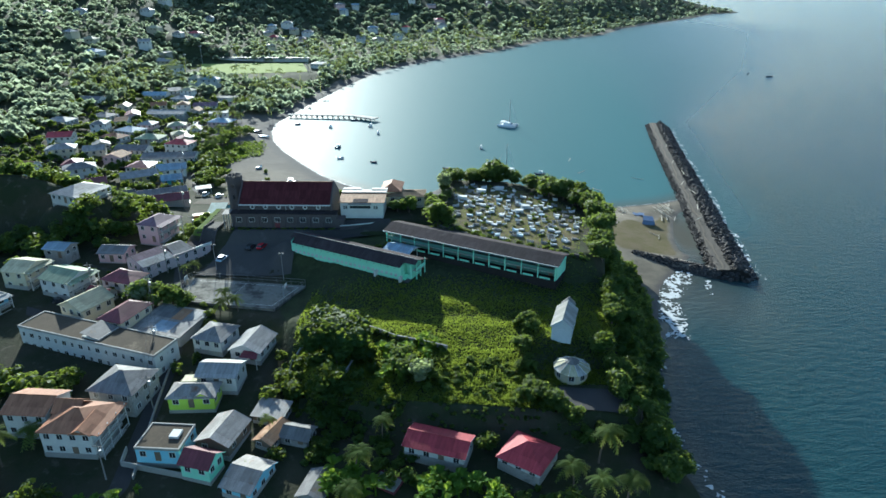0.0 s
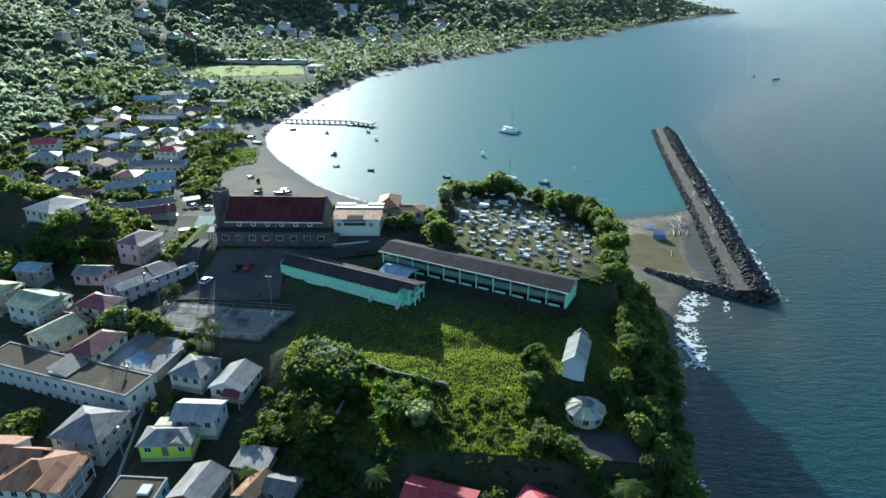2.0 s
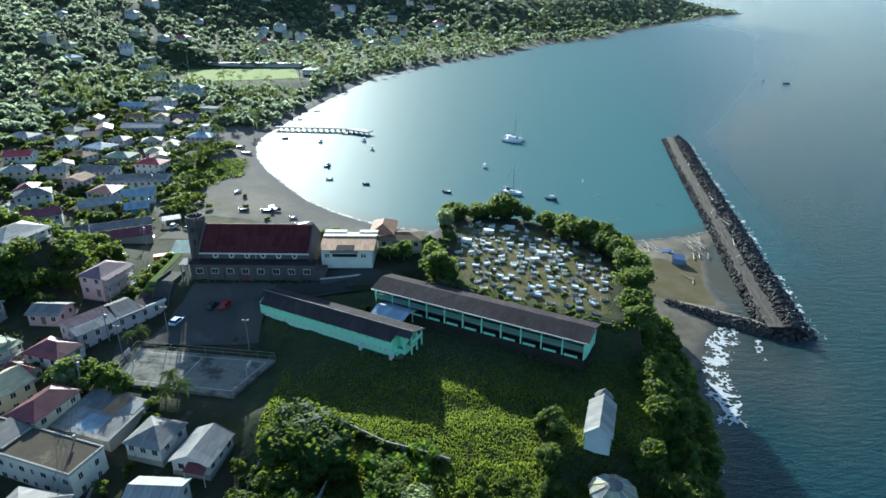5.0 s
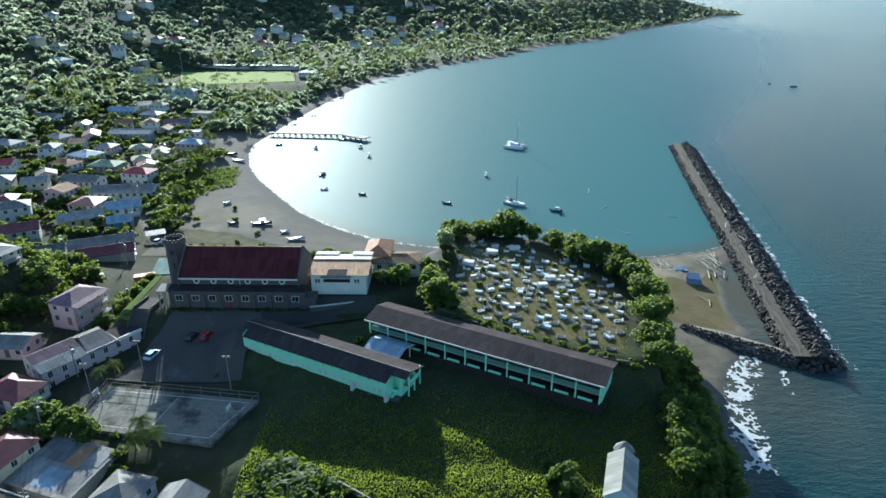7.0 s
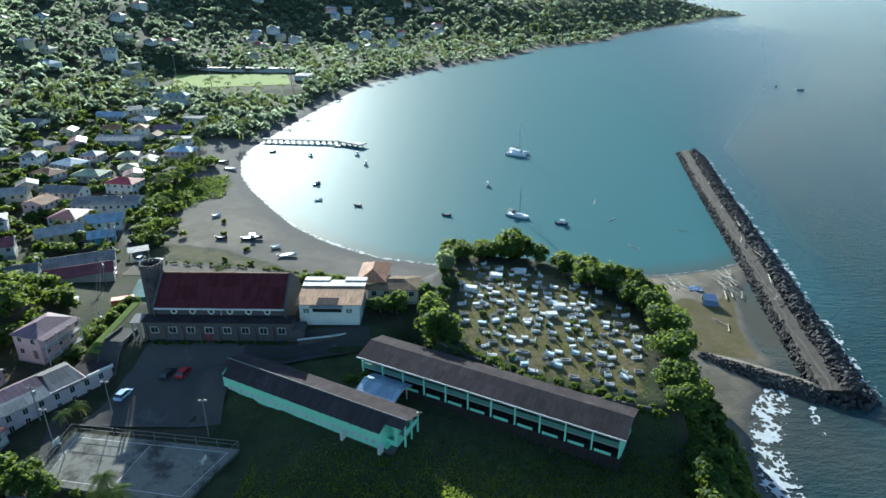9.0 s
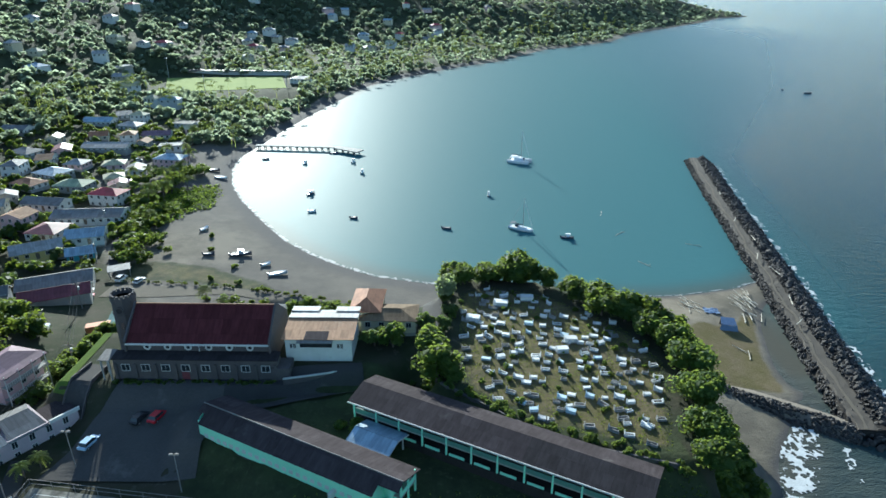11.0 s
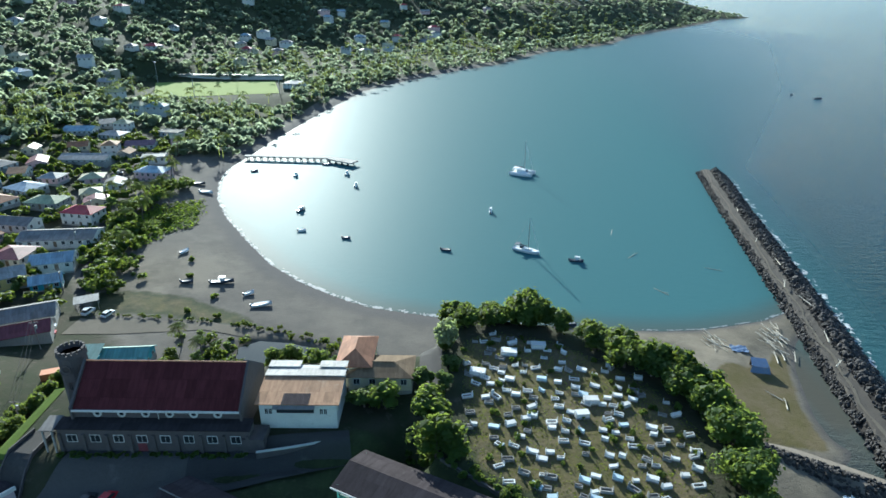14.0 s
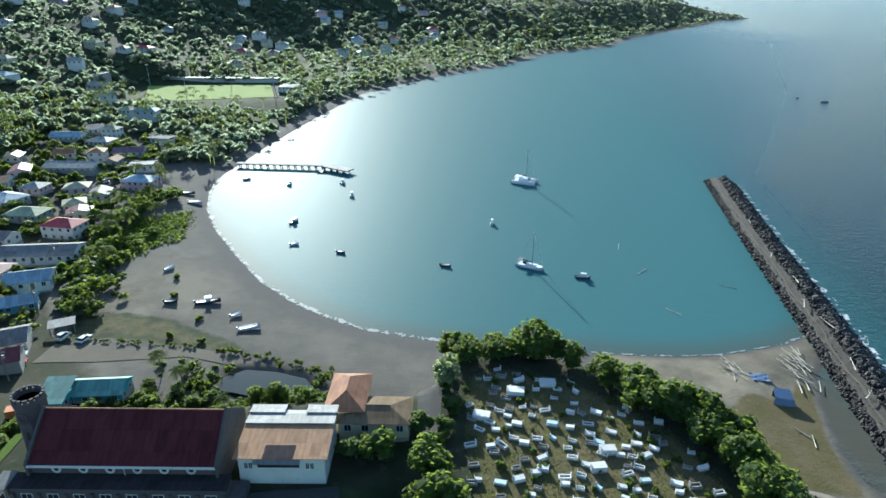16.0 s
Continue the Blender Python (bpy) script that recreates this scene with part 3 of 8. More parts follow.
def roof_parts(root, kind, L, W, ze, rise, over, mat, fascia=None, offset=0.0):
    """Roof over a box from (-L/2,-W/2) to (L/2,W/2), eaves at height ze."""
    fascia = fascia or M_white
    a, b, t = L / 2 + over, W / 2 + over, 0.12
    zr, zl = ze + rise, ze - rise * over / (W / 2)
    m = Mesh()
    if kind == "gable":  # ridge along x
        m.slab([(-a, -b, zl), (a, -b, zl), (a, 0, zr), (-a, 0, zr)], t)
        m.slab([(-a, 0, zr), (a, 0, zr), (a, b, zl), (-a, b, zl)], t)
    elif kind == "cross":  # ridge along y
        zl = ze - rise * over / (L / 2)
        m.slab([(-a, b, zl), (-a, -b, zl), (0, -b, zr), (0, b, zr)], t)
        m.slab([(0, b, zr), (0, -b, zr), (a, -b, zl), (a, b, zl)], t)
    elif kind == "hip":
        if L >= W:
            r = max(L / 2 - W / 2, 0.02) + 0.0
            p, q = (-r, 0, zr), (r, 0, zr)
            m.slab([(-a, -b, zl), (a, -b, zl), q, p], t).slab([(a, b, zl), (-a, b, zl), p, q], t)
            m.slab([(a, -b, zl), (a, b, zl), q], t).slab([(-a, b, zl), (-a, -b, zl), p], t)
        else:
            r = W / 2 - L / 2
            p, q = (0, -r, zr), (0, r, zr)
            m.slab([(a, -b, zl), (a, b, zl), q, p], t).slab([(-a, b, zl), (-a, -b, zl), p, q], t)
            m.slab([(-a, -b, zl), (a, -b, zl), p], t).slab([(a, b, zl), (-a, b, zl), q], t)
    elif kind == "shed":
        m.slab([(-a, -b, ze), (a, -b, ze), (a, b, zr), (-a, b, zr)], t)
    elif kind == "flat":
        m.box(-L / 2 + 0.2, -W / 2 + 0.2, ze - 0.25, L / 2 - 0.2, W / 2 - 0.2, ze + 0.06)
    roof = part("roof", m, mat, root)
    if kind == "flat":
        p = Mesh()
        p.box(-L / 2 - 0.1, -W / 2 - 0.1, ze - 0.3, L / 2 + 0.1, -W / 2 + 0.2, ze + 0.25).box(-L / 2 - 0.1, W / 2 - 0.2, ze - 0.3, L / 2 + 0.1, W / 2 + 0.1, ze + 0.25)
        p.box(-L / 2 - 0.1, -W / 2 + 0.2, ze - 0.3, -L / 2 + 0.2, W / 2 - 0.2, ze + 0.25).box(L / 2 - 0.2, -W / 2 + 0.2, ze - 0.3, L / 2 + 0.1, W / 2 - 0.2, ze + 0.25)
        part("parapet", p, fascia, root)
    elif kind in ("gable", "cross"):
        for s in (-1, 1):
            if kind == "gable":
                x, e = s * (L / 2 - 0.01), s * (a + 0.02)
                g = Mesh().add([(x, -W / 2, ze), (x, W / 2, ze), (x, 0, zr - t)], [(0, 1, 2) if s > 0 else (0, 2, 1)])
                f = Mesh().add([(e, -b, zl - 0.22), (e, -b, zl + 0.03), (e, 0, zr + 0.03), (e, b, zl + 0.03), (e, b, zl - 0.22), (e, 0, zr - 0.22)], [(0, 1, 2, 5), (5, 2, 3, 4)])
            else:
                y, e = s * (W / 2 - 0.01), s * (b + 0.02)
                g = Mesh().add([(-L / 2, y, ze), (L / 2, y, ze), (0, y, zr - t)], [(0, 1, 2) if s < 0 else (0, 2, 1)])
                f = Mesh().add([(-a, e, zl - 0.22), (-a, e, zl + 0.03), (0, e, zr + 0.03), (a, e, zl + 0.03), (a, e, zl - 0.22), (0, e, zr - 0.22)], [(0, 1, 2, 5), (5, 2, 3, 4)])
            part("gable", g, fascia, root)
            part("bargeboard", f, fascia, roof)
    if kind in ("hip", "gable") and L >= W:
        r = L / 2 - W / 2 if kind == "hip" else a
        if r > 0.3:
            part("ridge_cap", Mesh().tube((-r, 0, zr + 0.02), (r, 0, zr + 0.02), 0.10, sides=6), mat, roof)
    return roof


def house(x, y, turn, L, W, eave, roof, wall_mat, roof_mat, label, storeys=2, rise=1.6, over=0.45, porch=None, front=None, side=None, frame_mat=None,
          base=None, category="house", name="house", group="", win=(1.1, 1.2)):
    """A house of storeys with its windows; x and y are its middle, eave its height above the sea."""
    c, s = math.cos(radians(turn)), math.sin(radians(turn))
    corner = [ground_at(x + c * u * L / 2 - s * v * W / 2, y + s * u * L / 2 + c * v * W / 2) for u in (-1, 1) for v in (-1, 1)]
    zg = min(corner) - 0.25 if base is None else base
    root = thing(name, x, y, zg, turn, label, category, group)
    H = eave - zg
    part("wall", Mesh().box(-L / 2, -W / 2, 0, L / 2, W / 2, H), wall_mat, root)
    part("plinth", Mesh().box(-L / 2 - 0.08, -W / 2 - 0.08, 0, L / 2 + 0.08, W / 2 + 0.08, max(0.5, max(corner) - zg + 0.3)), M_conc, root)
    roof_parts(root, roof, L, W, H, rise, over if roof != "flat" else 0, roof_mat, M_conc if roof == "flat" else wall_mat)
    front = max(2, round(L / 3.0)) if front is None else front
    side = max(2, round(W / 3.2)) if side is None else side
    tall = min(H, 2.9 * storeys)
    for k in range(storeys):
        z = H - tall + k * tall / storeys + 1.0
        z = min(z, H - 1.65 - max(0.0, 0.15 * rise) - (storeys - 1 - k) * 2.4)
        if z < 0.3:
            continue
        for i in range(front):
            u = -L / 2 + L * (i + 0.5) / front
            if k == 0 and i == front // 2:
                door(root, u, -W / 2, z - 0.95, 0, M_wood)
            else:
                window(root, u, -W / 2, z, 0, *win, frame_mat=frame_mat)
        for i in range(side):
            v = -W / 2 + W * (i + 0.5) / side
            window(root, L / 2, v, z, 90, *win, frame_mat=frame_mat)
            window(root, -L / 2, v, z, -90, *win, frame_mat=frame_mat)
    if porch == "side":  # open balconies along the +x side
        for k in range(storeys):
            z = H - tall + k * tall / storeys
            part("balcony", Mesh().box(L / 2 + 0.08, -W / 2, z - 0.1, L / 2 + 1.6, W / 2, z + 0.08), M_conc, root)
            rail = Mesh().box(L / 2 + 1.5, -W / 2, z + 0.95, L / 2 + 1.6, W / 2, z + 1.05)
            for i in range(int(W / 0.5) + 1):
                rail.box(L / 2 + 1.52, -W / 2 + i * W / int(W / 0.5) - 0.03, z + 0.08, L / 2 + 1.58, -W / 2 + i * W / int(W / 0.5) + 0.03, z + 0.95)
            part("railing", rail, M_white, root)
        for i in range(4):
            v = -W / 2 + 0.1 + i * (W - 0.2) / 3
            part("post", Mesh().box(L / 2 + 1.45, v - 0.08, 0, L / 2 + 1.6, v + 0.08, H), M_white, root)
        part("porch_roof", Mesh().slab([(L / 2, -W / 2 - over, H + 0.05), (L / 2 + 1.9, -W / 2 - over, H - 0.35), (L / 2 + 1.9, W / 2 + over, H - 0.35), (L / 2, W / 2 + over, H + 0.05)], 0.1), roof_mat, root)
    if porch == "front":
        z = H - tall + (storeys - 1) * tall / storeys
        part("balcony", Mesh().box(-L / 2, -W / 2 - 1.5, z - 0.1, L / 2, -W / 2 - 0.08, z + 0.08), M_conc, root)
        rail = Mesh().box(-L / 2, -W / 2 - 1.5, z + 0.95, L / 2, -W / 2 - 1.4, z + 1.05)
        n = int(L / 0.5)
        for i in range(n + 1):
            u = -L / 2 + i * L / n
            rail.box(u - 0.03, -W / 2 - 1.48, z + 0.08, u + 0.03, -W / 2 - 1.42, z + 0.95)
        part("railing", rail, M_white, root)
        for i in range(4):
            u = -L / 2 + 0.1 + i * (L - 0.2) / 3
            part("post", Mesh().box(u - 0.08, -W / 2 - 1.5, 0, u + 0.08, -W / 2 - 1.35, H), M_white, root)
        part("porch_roof", Mesh().slab([(-L / 2 - over, -W / 2 - 1.8, H - 0.35), (L / 2 + over, -W / 2 - 1.8, H - 0.35), (L / 2 + over, -W / 2, H + 0.05), (-L / 2 - over, -W / 2, H + 0.05)], 0.1), roof_mat, root)
    return root


# the old street in the foreground and along the slope
house(-119.0, 163.3, -12, 7.5, 9.0, 17, "gable", M_cream, R_straw, "cream two-storey house with balcony and pale gabled roof", porch="side")
house(-104.7, 158.6, -20, 10.0, 9.0, 16.5, "gable", M_white, R_green, "white two-storey house with faded green roof and balcony", porch="side")
house(-92.8, 145.6, -26, 8.6, 9.0, 15.2, "cross", M_cream, R_straw, "cream two-storey house under a pale yellow gabled roof", rise=2.0)
house(-80.0, 139.8, -18, 6.8, 10.4, 15.3, "hip", M_cream, R_maroon, "cream house with long maroon hipped roof", porch=None, rise=1.8)
house(-89.1, 159.5, -18, 9.8, 7.0, 15.5, "hip", M_white, R_maroon, "white house under a plum maroon hipped roof", rise=1.7)
house(-93.2, 153.6, -20, 6.6, 4.0, 13.6, "gable", M_conc, R_maroon, "small grey house with dark maroon roof", storeys=1, rise=1.2)
patched = house(-68.8, 139.3, -18, 13.2, 10.6, 12.4, "shed", M_white, R_galv, "low blue-grey house with patched sheet roof", storeys=1, rise=1.0, over=0.7)
for u, v, a, b, k in ((-6.6, -4.6, 4.2, 4.6, R_white), (-2.2, -5.0, 5.0, 4.4, R_blue), (3.2, -5.2, 3.4, 5.6, R_grey), (-6.0, 0.6, 5.4, 4.2, R_grey), (-0.2, 0.4, 3.2, 4.8, R_rust), (3.4, 1.4, 3.2, 3.6, R_white)):
    zz = 12.4 - patched.location.z + (v + b / 2 + 5.3) / 10.6 + 0.06
    part("roof_sheet", Mesh().slab([(u, v, zz - b / 21.2), (u + a, v, zz - b / 21.2), (u + a, v + b, zz + b / 21.2), (u, v + b, zz + b / 21.2)], 0.05), k, patched)
house(-55.4, 133.2, -15, 7.6, 7.6, 13.2, "hip", M_white, R_grey, "white two-storey house with grey roof and front gallery", rise=1.5)
cottage = house(-45.6, 130.4, -12, 7.4, 8.6, 12.2, "cross", M_white, R_white, "white cottage with bright metal gabled roof", storeys=1, rise=1.7)
house(-49.5, 118.8, -3, 8.6, 6.4, 12.4, "gable", M_white, R_white, "white house with plain white metal roof", storeys=1, rise=1.3)
lime = house(-53.4, 112.4, 2, 9.6, 5.2, 11.3, "hip", M_lime, R_galv, "lime green house with grey hipped roof", storeys=1, rise=1.4, win=(1.2, 1.1))
house(-69.0, 113.9, -10, 10.0, 9.2, 12.9, "hip", M_conc, R_grey, "grey house with plain hipped metal roof", rise=2.2)
villa = house(-72.4, 102.0, -4, 10.5, 9.4, 12.4, "hip", M_white, R_terra, "white house with terracotta hipped roof and balcony", porch="side", rise=2.0)
house(-83.5, 106.5, -4, 9.0, 8.0, 12.6, "gable", M_white, R_terra, "rear wing with faded terracotta gabled roof", rise=1.6)
blue = house(-54.2, 98.6, -4, 8.7, 7.2, 10.2, "flat", M_sky, M_flat, "pale blue house with brown flat roof", storeys=1)
house(-43.8, 101.2, -14, 6.8, 8.0, 9.8, "cross", M_wood, R_galv, "weathered house with rusting galvanised gabled roof", storeys=1, rise=1.5)
house(-45.6, 93.6, -15, 6.0, 4.6, 9.6, "gable", M_mint, R_maroon, "mint green house with maroon roof and lower porch", rise=1.5)
house(-36.2, 91.2, -18, 6.0, 8.2, 7.8, "gable", M_sky, R_galv, "pale blue cottage with grey and white metal roof", storeys=1, rise=1.5)
house(-23.4, 89.8, -14, 4.6, 6.4, 6.6, "cross", M_conc, R_grey, "grey metal-roofed outbuilding with gabled ends", storeys=1, rise=0.9)
house(-10.4, 91.2, -29, 4.7, 3.1, 5.6, "shed", M_wood, R_maroon, "small shed with low maroon roof", storeys=1, rise=0.4)
house(-36.0, 108.6, -11, 6.4, 4.8, 8.9, "shed", M_wood, R_galv, "low shack with weathered sheet roof", storeys=1, rise=0.6)
house(-34.4, 102.4, -22, 3.8, 6.6, 8.4, "cross", M_wood, R_rust, "timber shack with a rusty sheet roof", storeys=1, rise=0.8)
house(-29.2, 102.4, -14, 5.6, 4.2, 8.4, "gable", M_conc, R_grey, "small grey-roofed house beside a shack", storeys=1, rise=1.0)
house(-0.8, 98.2, -18, 12.0, 6.4, 9.7, "gable", M_white, R_red, "white bungalow with long red gabled roof", storeys=1, rise=1.1)
house(16.4, 95.9, -33, 8.6, 8.2, 9.0, "hip", M_white, R_red, "white two-storey house with red pyramid roof", rise=2.4)
house(-122.0, 146.5, -22, 7.0, 11.0, 14.5, "flat", M_sky, R_white, "pale blue building with white canopied gallery", porch="side")
house(-116.0, 176.0, -10, 7.0, 5.5, 17.5, "gable", M_conc, R_blue, "small house with blue metal roof", storeys=1, rise=0.9)
house(-93.0, 192.6, -16, 7.4, 10.0, 19.6, "hip", M_pink, R_purple, "two-storey pink house with plum roof and balconies", storeys=2, porch="side", rise=1.6)
house(-99.8, 177.2, -4, 8.0, 6.4, 15.9, "gable", M_pink, R_grey, "small pink house with greyed metal roof", storeys=1, rise=1.2)
house(-122.6, 203.2, -22, 10.5, 13.0, 26.6, "hip", M_white, R_white, "white hillside villa with pale roof and porch", storeys=1, porch="side", rise=1.8)


# additions to the houses: gabled wings, porch roofs, a roof hatch
z = 11.3 - lime.location.z
part("porch_roof", Mesh().slab([(-3.6, 2.4, z + 0.3), (0.6, 2.4, z + 0.3), (0.6, 5.6, z - 0.1), (-3.6, 5.6, z - 0.1)], 0.1), R_straw, lime)
part("gable_roof", Mesh().slab([(0.6, -3.1, z - 0.05), (2.4, -3.1, z + 1.0), (2.4, 0.2, z + 1.0), (0.6, 0.2, z - 0.05)], 0.1).slab([(2.4, -3.1, z + 1.0), (4.2, -3.1, z - 0.05), (4.2, 0.2, z - 0.05), (2.4, 0.2, z + 1.0)], 0.1), R_galv, lime)
part("gable", Mesh().add([(0.8, -2.62, z - 0.05), (4.0, -2.62, z - 0.05), (2.4, -2.62, z + 0.85)], [(0, 1, 2)]), M_lime, lime)
z = 12.2 - cottage.location.z
part("porch_roof", Mesh().slab([(-0.4, -6.2, z - 0.7), (3.9, -6.2, z - 0.7), (3.6, -4.3, z), (-0.2, -4.3, z)], 0.1), R_maroon, cottage, "maroon porch roof")
for u in (-0.2, 3.7):
    part("post", Mesh().box(u - 0.07, -6.1, 0.2, u + 0.07, -5.96, z - 0.75), M_white, cottage)
z = 10.2 - blue.location.z
part("roof_hatch", Mesh().box(1.0, -0.6, z + 0.06, 2.9, 1.6, z + 0.55), M_white, blue, "white roof hatch")
z = 12.4 - villa.location.z
part("gable_roof", Mesh().slab([(1.2, -5.6, z - 0.1), (3.3, -5.6, z + 1.3), (3.3, 0.8, z + 1.3), (1.2, 0.8, z - 0.1)], 0.12).slab([(3.3, -5.6, z + 1.3), (5.6, -5.6, z - 0.1), (5.6, 0.8, z - 0.1), (3.3, 0.8, z + 1.3)], 0.12), R_terra, villa)
part("gable", Mesh().add([(1.4, -4.72, z - 0.1), (5.3, -4.72, z - 0.1), (3.3, -4.72, z + 1.15)], [(0, 1, 2)]), M_white, villa)
part("gable_roof", Mesh().slab([(-6.0, 0.2, z + 0.2), (0.0, 0.2, z + 0.2), (0.0, 2.6, z + 2.2), (-6.0, 2.6, z + 2.2)], 0.12).slab([(-6.0, 2.6, z + 2.2), (0.0, 2.6, z + 2.2), (0.0, 5.2, z + 0.2), (-6.0, 5.2, z + 0.2)], 0.12), R_terra, villa)


# the long flat-roofed block
def long_block():
    L, W, zg, ez = 41.0, 7.6, 7.4, 14.0
    root = thing("apartment_block", -83.3, 131.2, zg, -19, "long white two-storey block with brown flat roof", "building")
    H = ez - zg
    part("wall", Mesh().box(-L / 2, -W / 2, 0, L / 2, W / 2, H), M_white, root)
    roof_parts(root, "flat", L, W, H, 0, 0, M_flat, M_conc)
    part("stair_hood", Mesh().slab([(-1.5, -3.0, H + 1.4), (4.0, -3.0, H + 0.4), (4.0, 3.4, H + 0.4), (-1.5, 3.4, H + 1.4)], 0.15), R_grey, root, "grey lean-to stair roof")
    part("stair_wall", Mesh().box(-1.3, -2.8, H - 0.1, 3.8, 3.2, H + 0.45), M_white, root)
    for k in range(2):
        for i in range(16):
            window(root, -L / 2 + L * (i + 0.5) / 16, -W / 2, H - 5.4 + 2.9 * k, 0, (0.7, 1.2)[i % 2], 1.1)
        for i in range(2):
            window(root, L / 2, -1.8 + 3.6 * i, H - 5.4 + 2.9 * k, 90, 0.8, 1.3)


long_block()


# the long shop row at the head of the street
def street_row():
    zg = 11.5
    root = thing("shop_row", -82.4, 174.6, zg, 53, "long blush-painted shop row with plum and grey roof sections", "building")
    H = 5.0
    part("wall", Mesh().box(-11, -4.6, 0, 5.7, 4.6, H).box(5.7, -4.5, 0, 11, 1.8, H - 0.7), M_blush, root)
    m = Mesh().slab([(-11.4, -5, H - 0.1), (-1.5, -5, H - 0.1), (-1.5, -1.9, H + 0.9), (-11.4, -1.9, H + 0.9)], 0.12)
    part("roof", m, R_white, root, "white lower roof slope")
    m = Mesh().slab([(-11.4, -1.9, H + 0.9), (-1.5, -1.9, H + 0.9), (-1.5, 1.2, H + 1.9), (-11.4, 1.2, H + 1.9)], 0.12).slab([(-11.4, 1.2, H + 1.9), (-1.5, 1.2, H + 1.9), (-1.5, 5, H), (-11.4, 5, H)], 0.12)
    part("roof", m, R_purple, root, "plum upper roof slope")
    m = Mesh().slab([(-1.3, -5, H - 0.2), (5.6, -5, H - 0.2), (4.6, 0.6, H + 1.6), (-0.6, 0.6, H + 1.6)], 0.12).slab([(-0.6, 0.6, H + 1.6), (4.6, 0.6, H + 1.6), (5.6, 5, H), (-1.3, 5, H)], 0.12)
    part("roof", m, R_grey, root, "grey hipped roof")
    part("roof", Mesh().slab([(5.9, -4.4, H - 0.5), (11.2, -4.4, H - 0.5), (11.2, 2, H - 0.5), (5.9, 2, H - 0.5)], 0.1), R_dark, root, "dark flat roof")
    part("parapet", Mesh().box(5.8, -4.9, H - 0.4, 11.3, -4.5, H + 0.3), M_white, root)
    part("gable", Mesh().add([(-11.02, -4.6, H), (-11.02, 1.2, H + 1.8), (-11.02, 4.6, H)], [(0, 2, 1)]), M_blush, root)
    for k in range(2):
        for i in range(7):
            window(root, -9.5 + 3.0 * i, -4.6, 0.6 + 2.4 * k, 0, 0.9, 1.4)
        for i in range(3):
            window(root, -11, -3.0 + 2.8 * i, 0.6 + 2.4 * k, -90, 0.9, 1.3)


street_row()


# ---- school ----
def school_hall():
    """The closed mint block, seen along its windowed long wall."""
    L, W, zg, H = 41.4, 8.0, 16.8, 4.2
    root = thing("school_block", -45.0, 171.0, zg, -28.0, "mint green two-storey school block with dark gabled roof", "school")
    xr, YR = L - 3.5, 3.1
    part("wall", Mesh().box(0.3, 0.35, 0, xr, W - 0.4, H).box(xr, 3.4, 0, xr + 0.9, W - 0.4, H).box(xr + 1.6, 2.2, 0, xr + 2.2, W - 0.4, H), M_mint, root)
    part("wall", Mesh().box(xr, 2.2, 0, xr + 1.6, 2.4, 1.3).box(xr, 0.9, 0, xr + 0.9, 2.2, 0.5), M_mint, root, "low mint stair wall")
    zr = H + 1.75
    r = Mesh().slab([(1.0, -0.3, H), (xr + 0.2, -0.3, H), (xr + 0.2, YR, zr), (1.0, YR, zr)], 0.14).slab([(-0.6, 1.5, H + 0.92), (0.99, 1.5, H + 0.92), (0.99, YR, zr), (-0.6, YR, zr)], 0.14)
    r.slab([(xr + 0.2, 1.5, H + 0.92), (L + 0.4, 1.5, H + 0.92), (L + 0.4, YR, zr), (xr + 0.2, YR, zr)], 0.14)
    r.slab([(-0.6, YR, zr), (L + 0.4, YR, zr), (L + 0.4, W + 0.5, H - 0.1), (-0.6, W + 0.5, H - 0.1)], 0.14)
    part("roof", r, R_dark, root)
    part("plinth", Mesh().box(0.2, 0.25, -1.6, xr + 2.3, W - 0.3, 0.12), M_stone, root)
    part("ridge_cap", Mesh().tube((-0.6, YR, zr + 0.03), (L + 0.4, YR, zr + 0.03), 0.13, sides=6), R_grey, root)
    for x, s in ((0.32, -1), (xr + 2.18, 1)):
        g = Mesh().add([(x, 0.4 if s < 0 else 2.2, H), (x, W - 0.4, H), (x, YR, zr - 0.15)], [(0, 1, 2) if s > 0 else (0, 2, 1)])
        part("gable", g, M_mint, root)
    for i in range(3):
        part("post", Mesh().box(L - 0.3, 3.0 + i * 2.2, 0, L, 3.25 + i * 2.2, H + 0.4), M_mint, root)
    part("balcony", Mesh().box(xr + 2.2, 2.9, 2.4, L, W - 0.4, 2.6), M_conc, root)
    part("railing", Mesh().box(L - 0.15, 2.9, 2.6, L - 0.05, W - 0.4, 3.5), M_mint, root)
    for k, n, w, h in ((0, 24, 0.8, 0.75), (1, 16, 0.5, 0.5)):
        for i in range(n):
            u = 1.2 + (xr - 2.0) * (i + 0.5) / n
            if k:
                window(root, u, 0.35, 3.2, 0, 0.32, 0.32, frame_mat=M_mint)
            else:
                part("louvre", Mesh().box(u - w / 2, 0.27, 1.0, u + w / 2, 0.35, 1.0 + h).box(u - w / 2, 0.24, 1.3, u + w / 2, 0.27, 1.4), M_white, root, "pale louvred shutter")
    for i in range(2):
        part("buttress", Mesh().box(xr - 8 + i * 8.0, -0.9, 0, xr - 7.5 + i * 8.0, 0.35, 1.6), M_white, root, "short white wall by the steps")


B_X, B_Y, B_TURN = -16.9, 173.4, -28.0


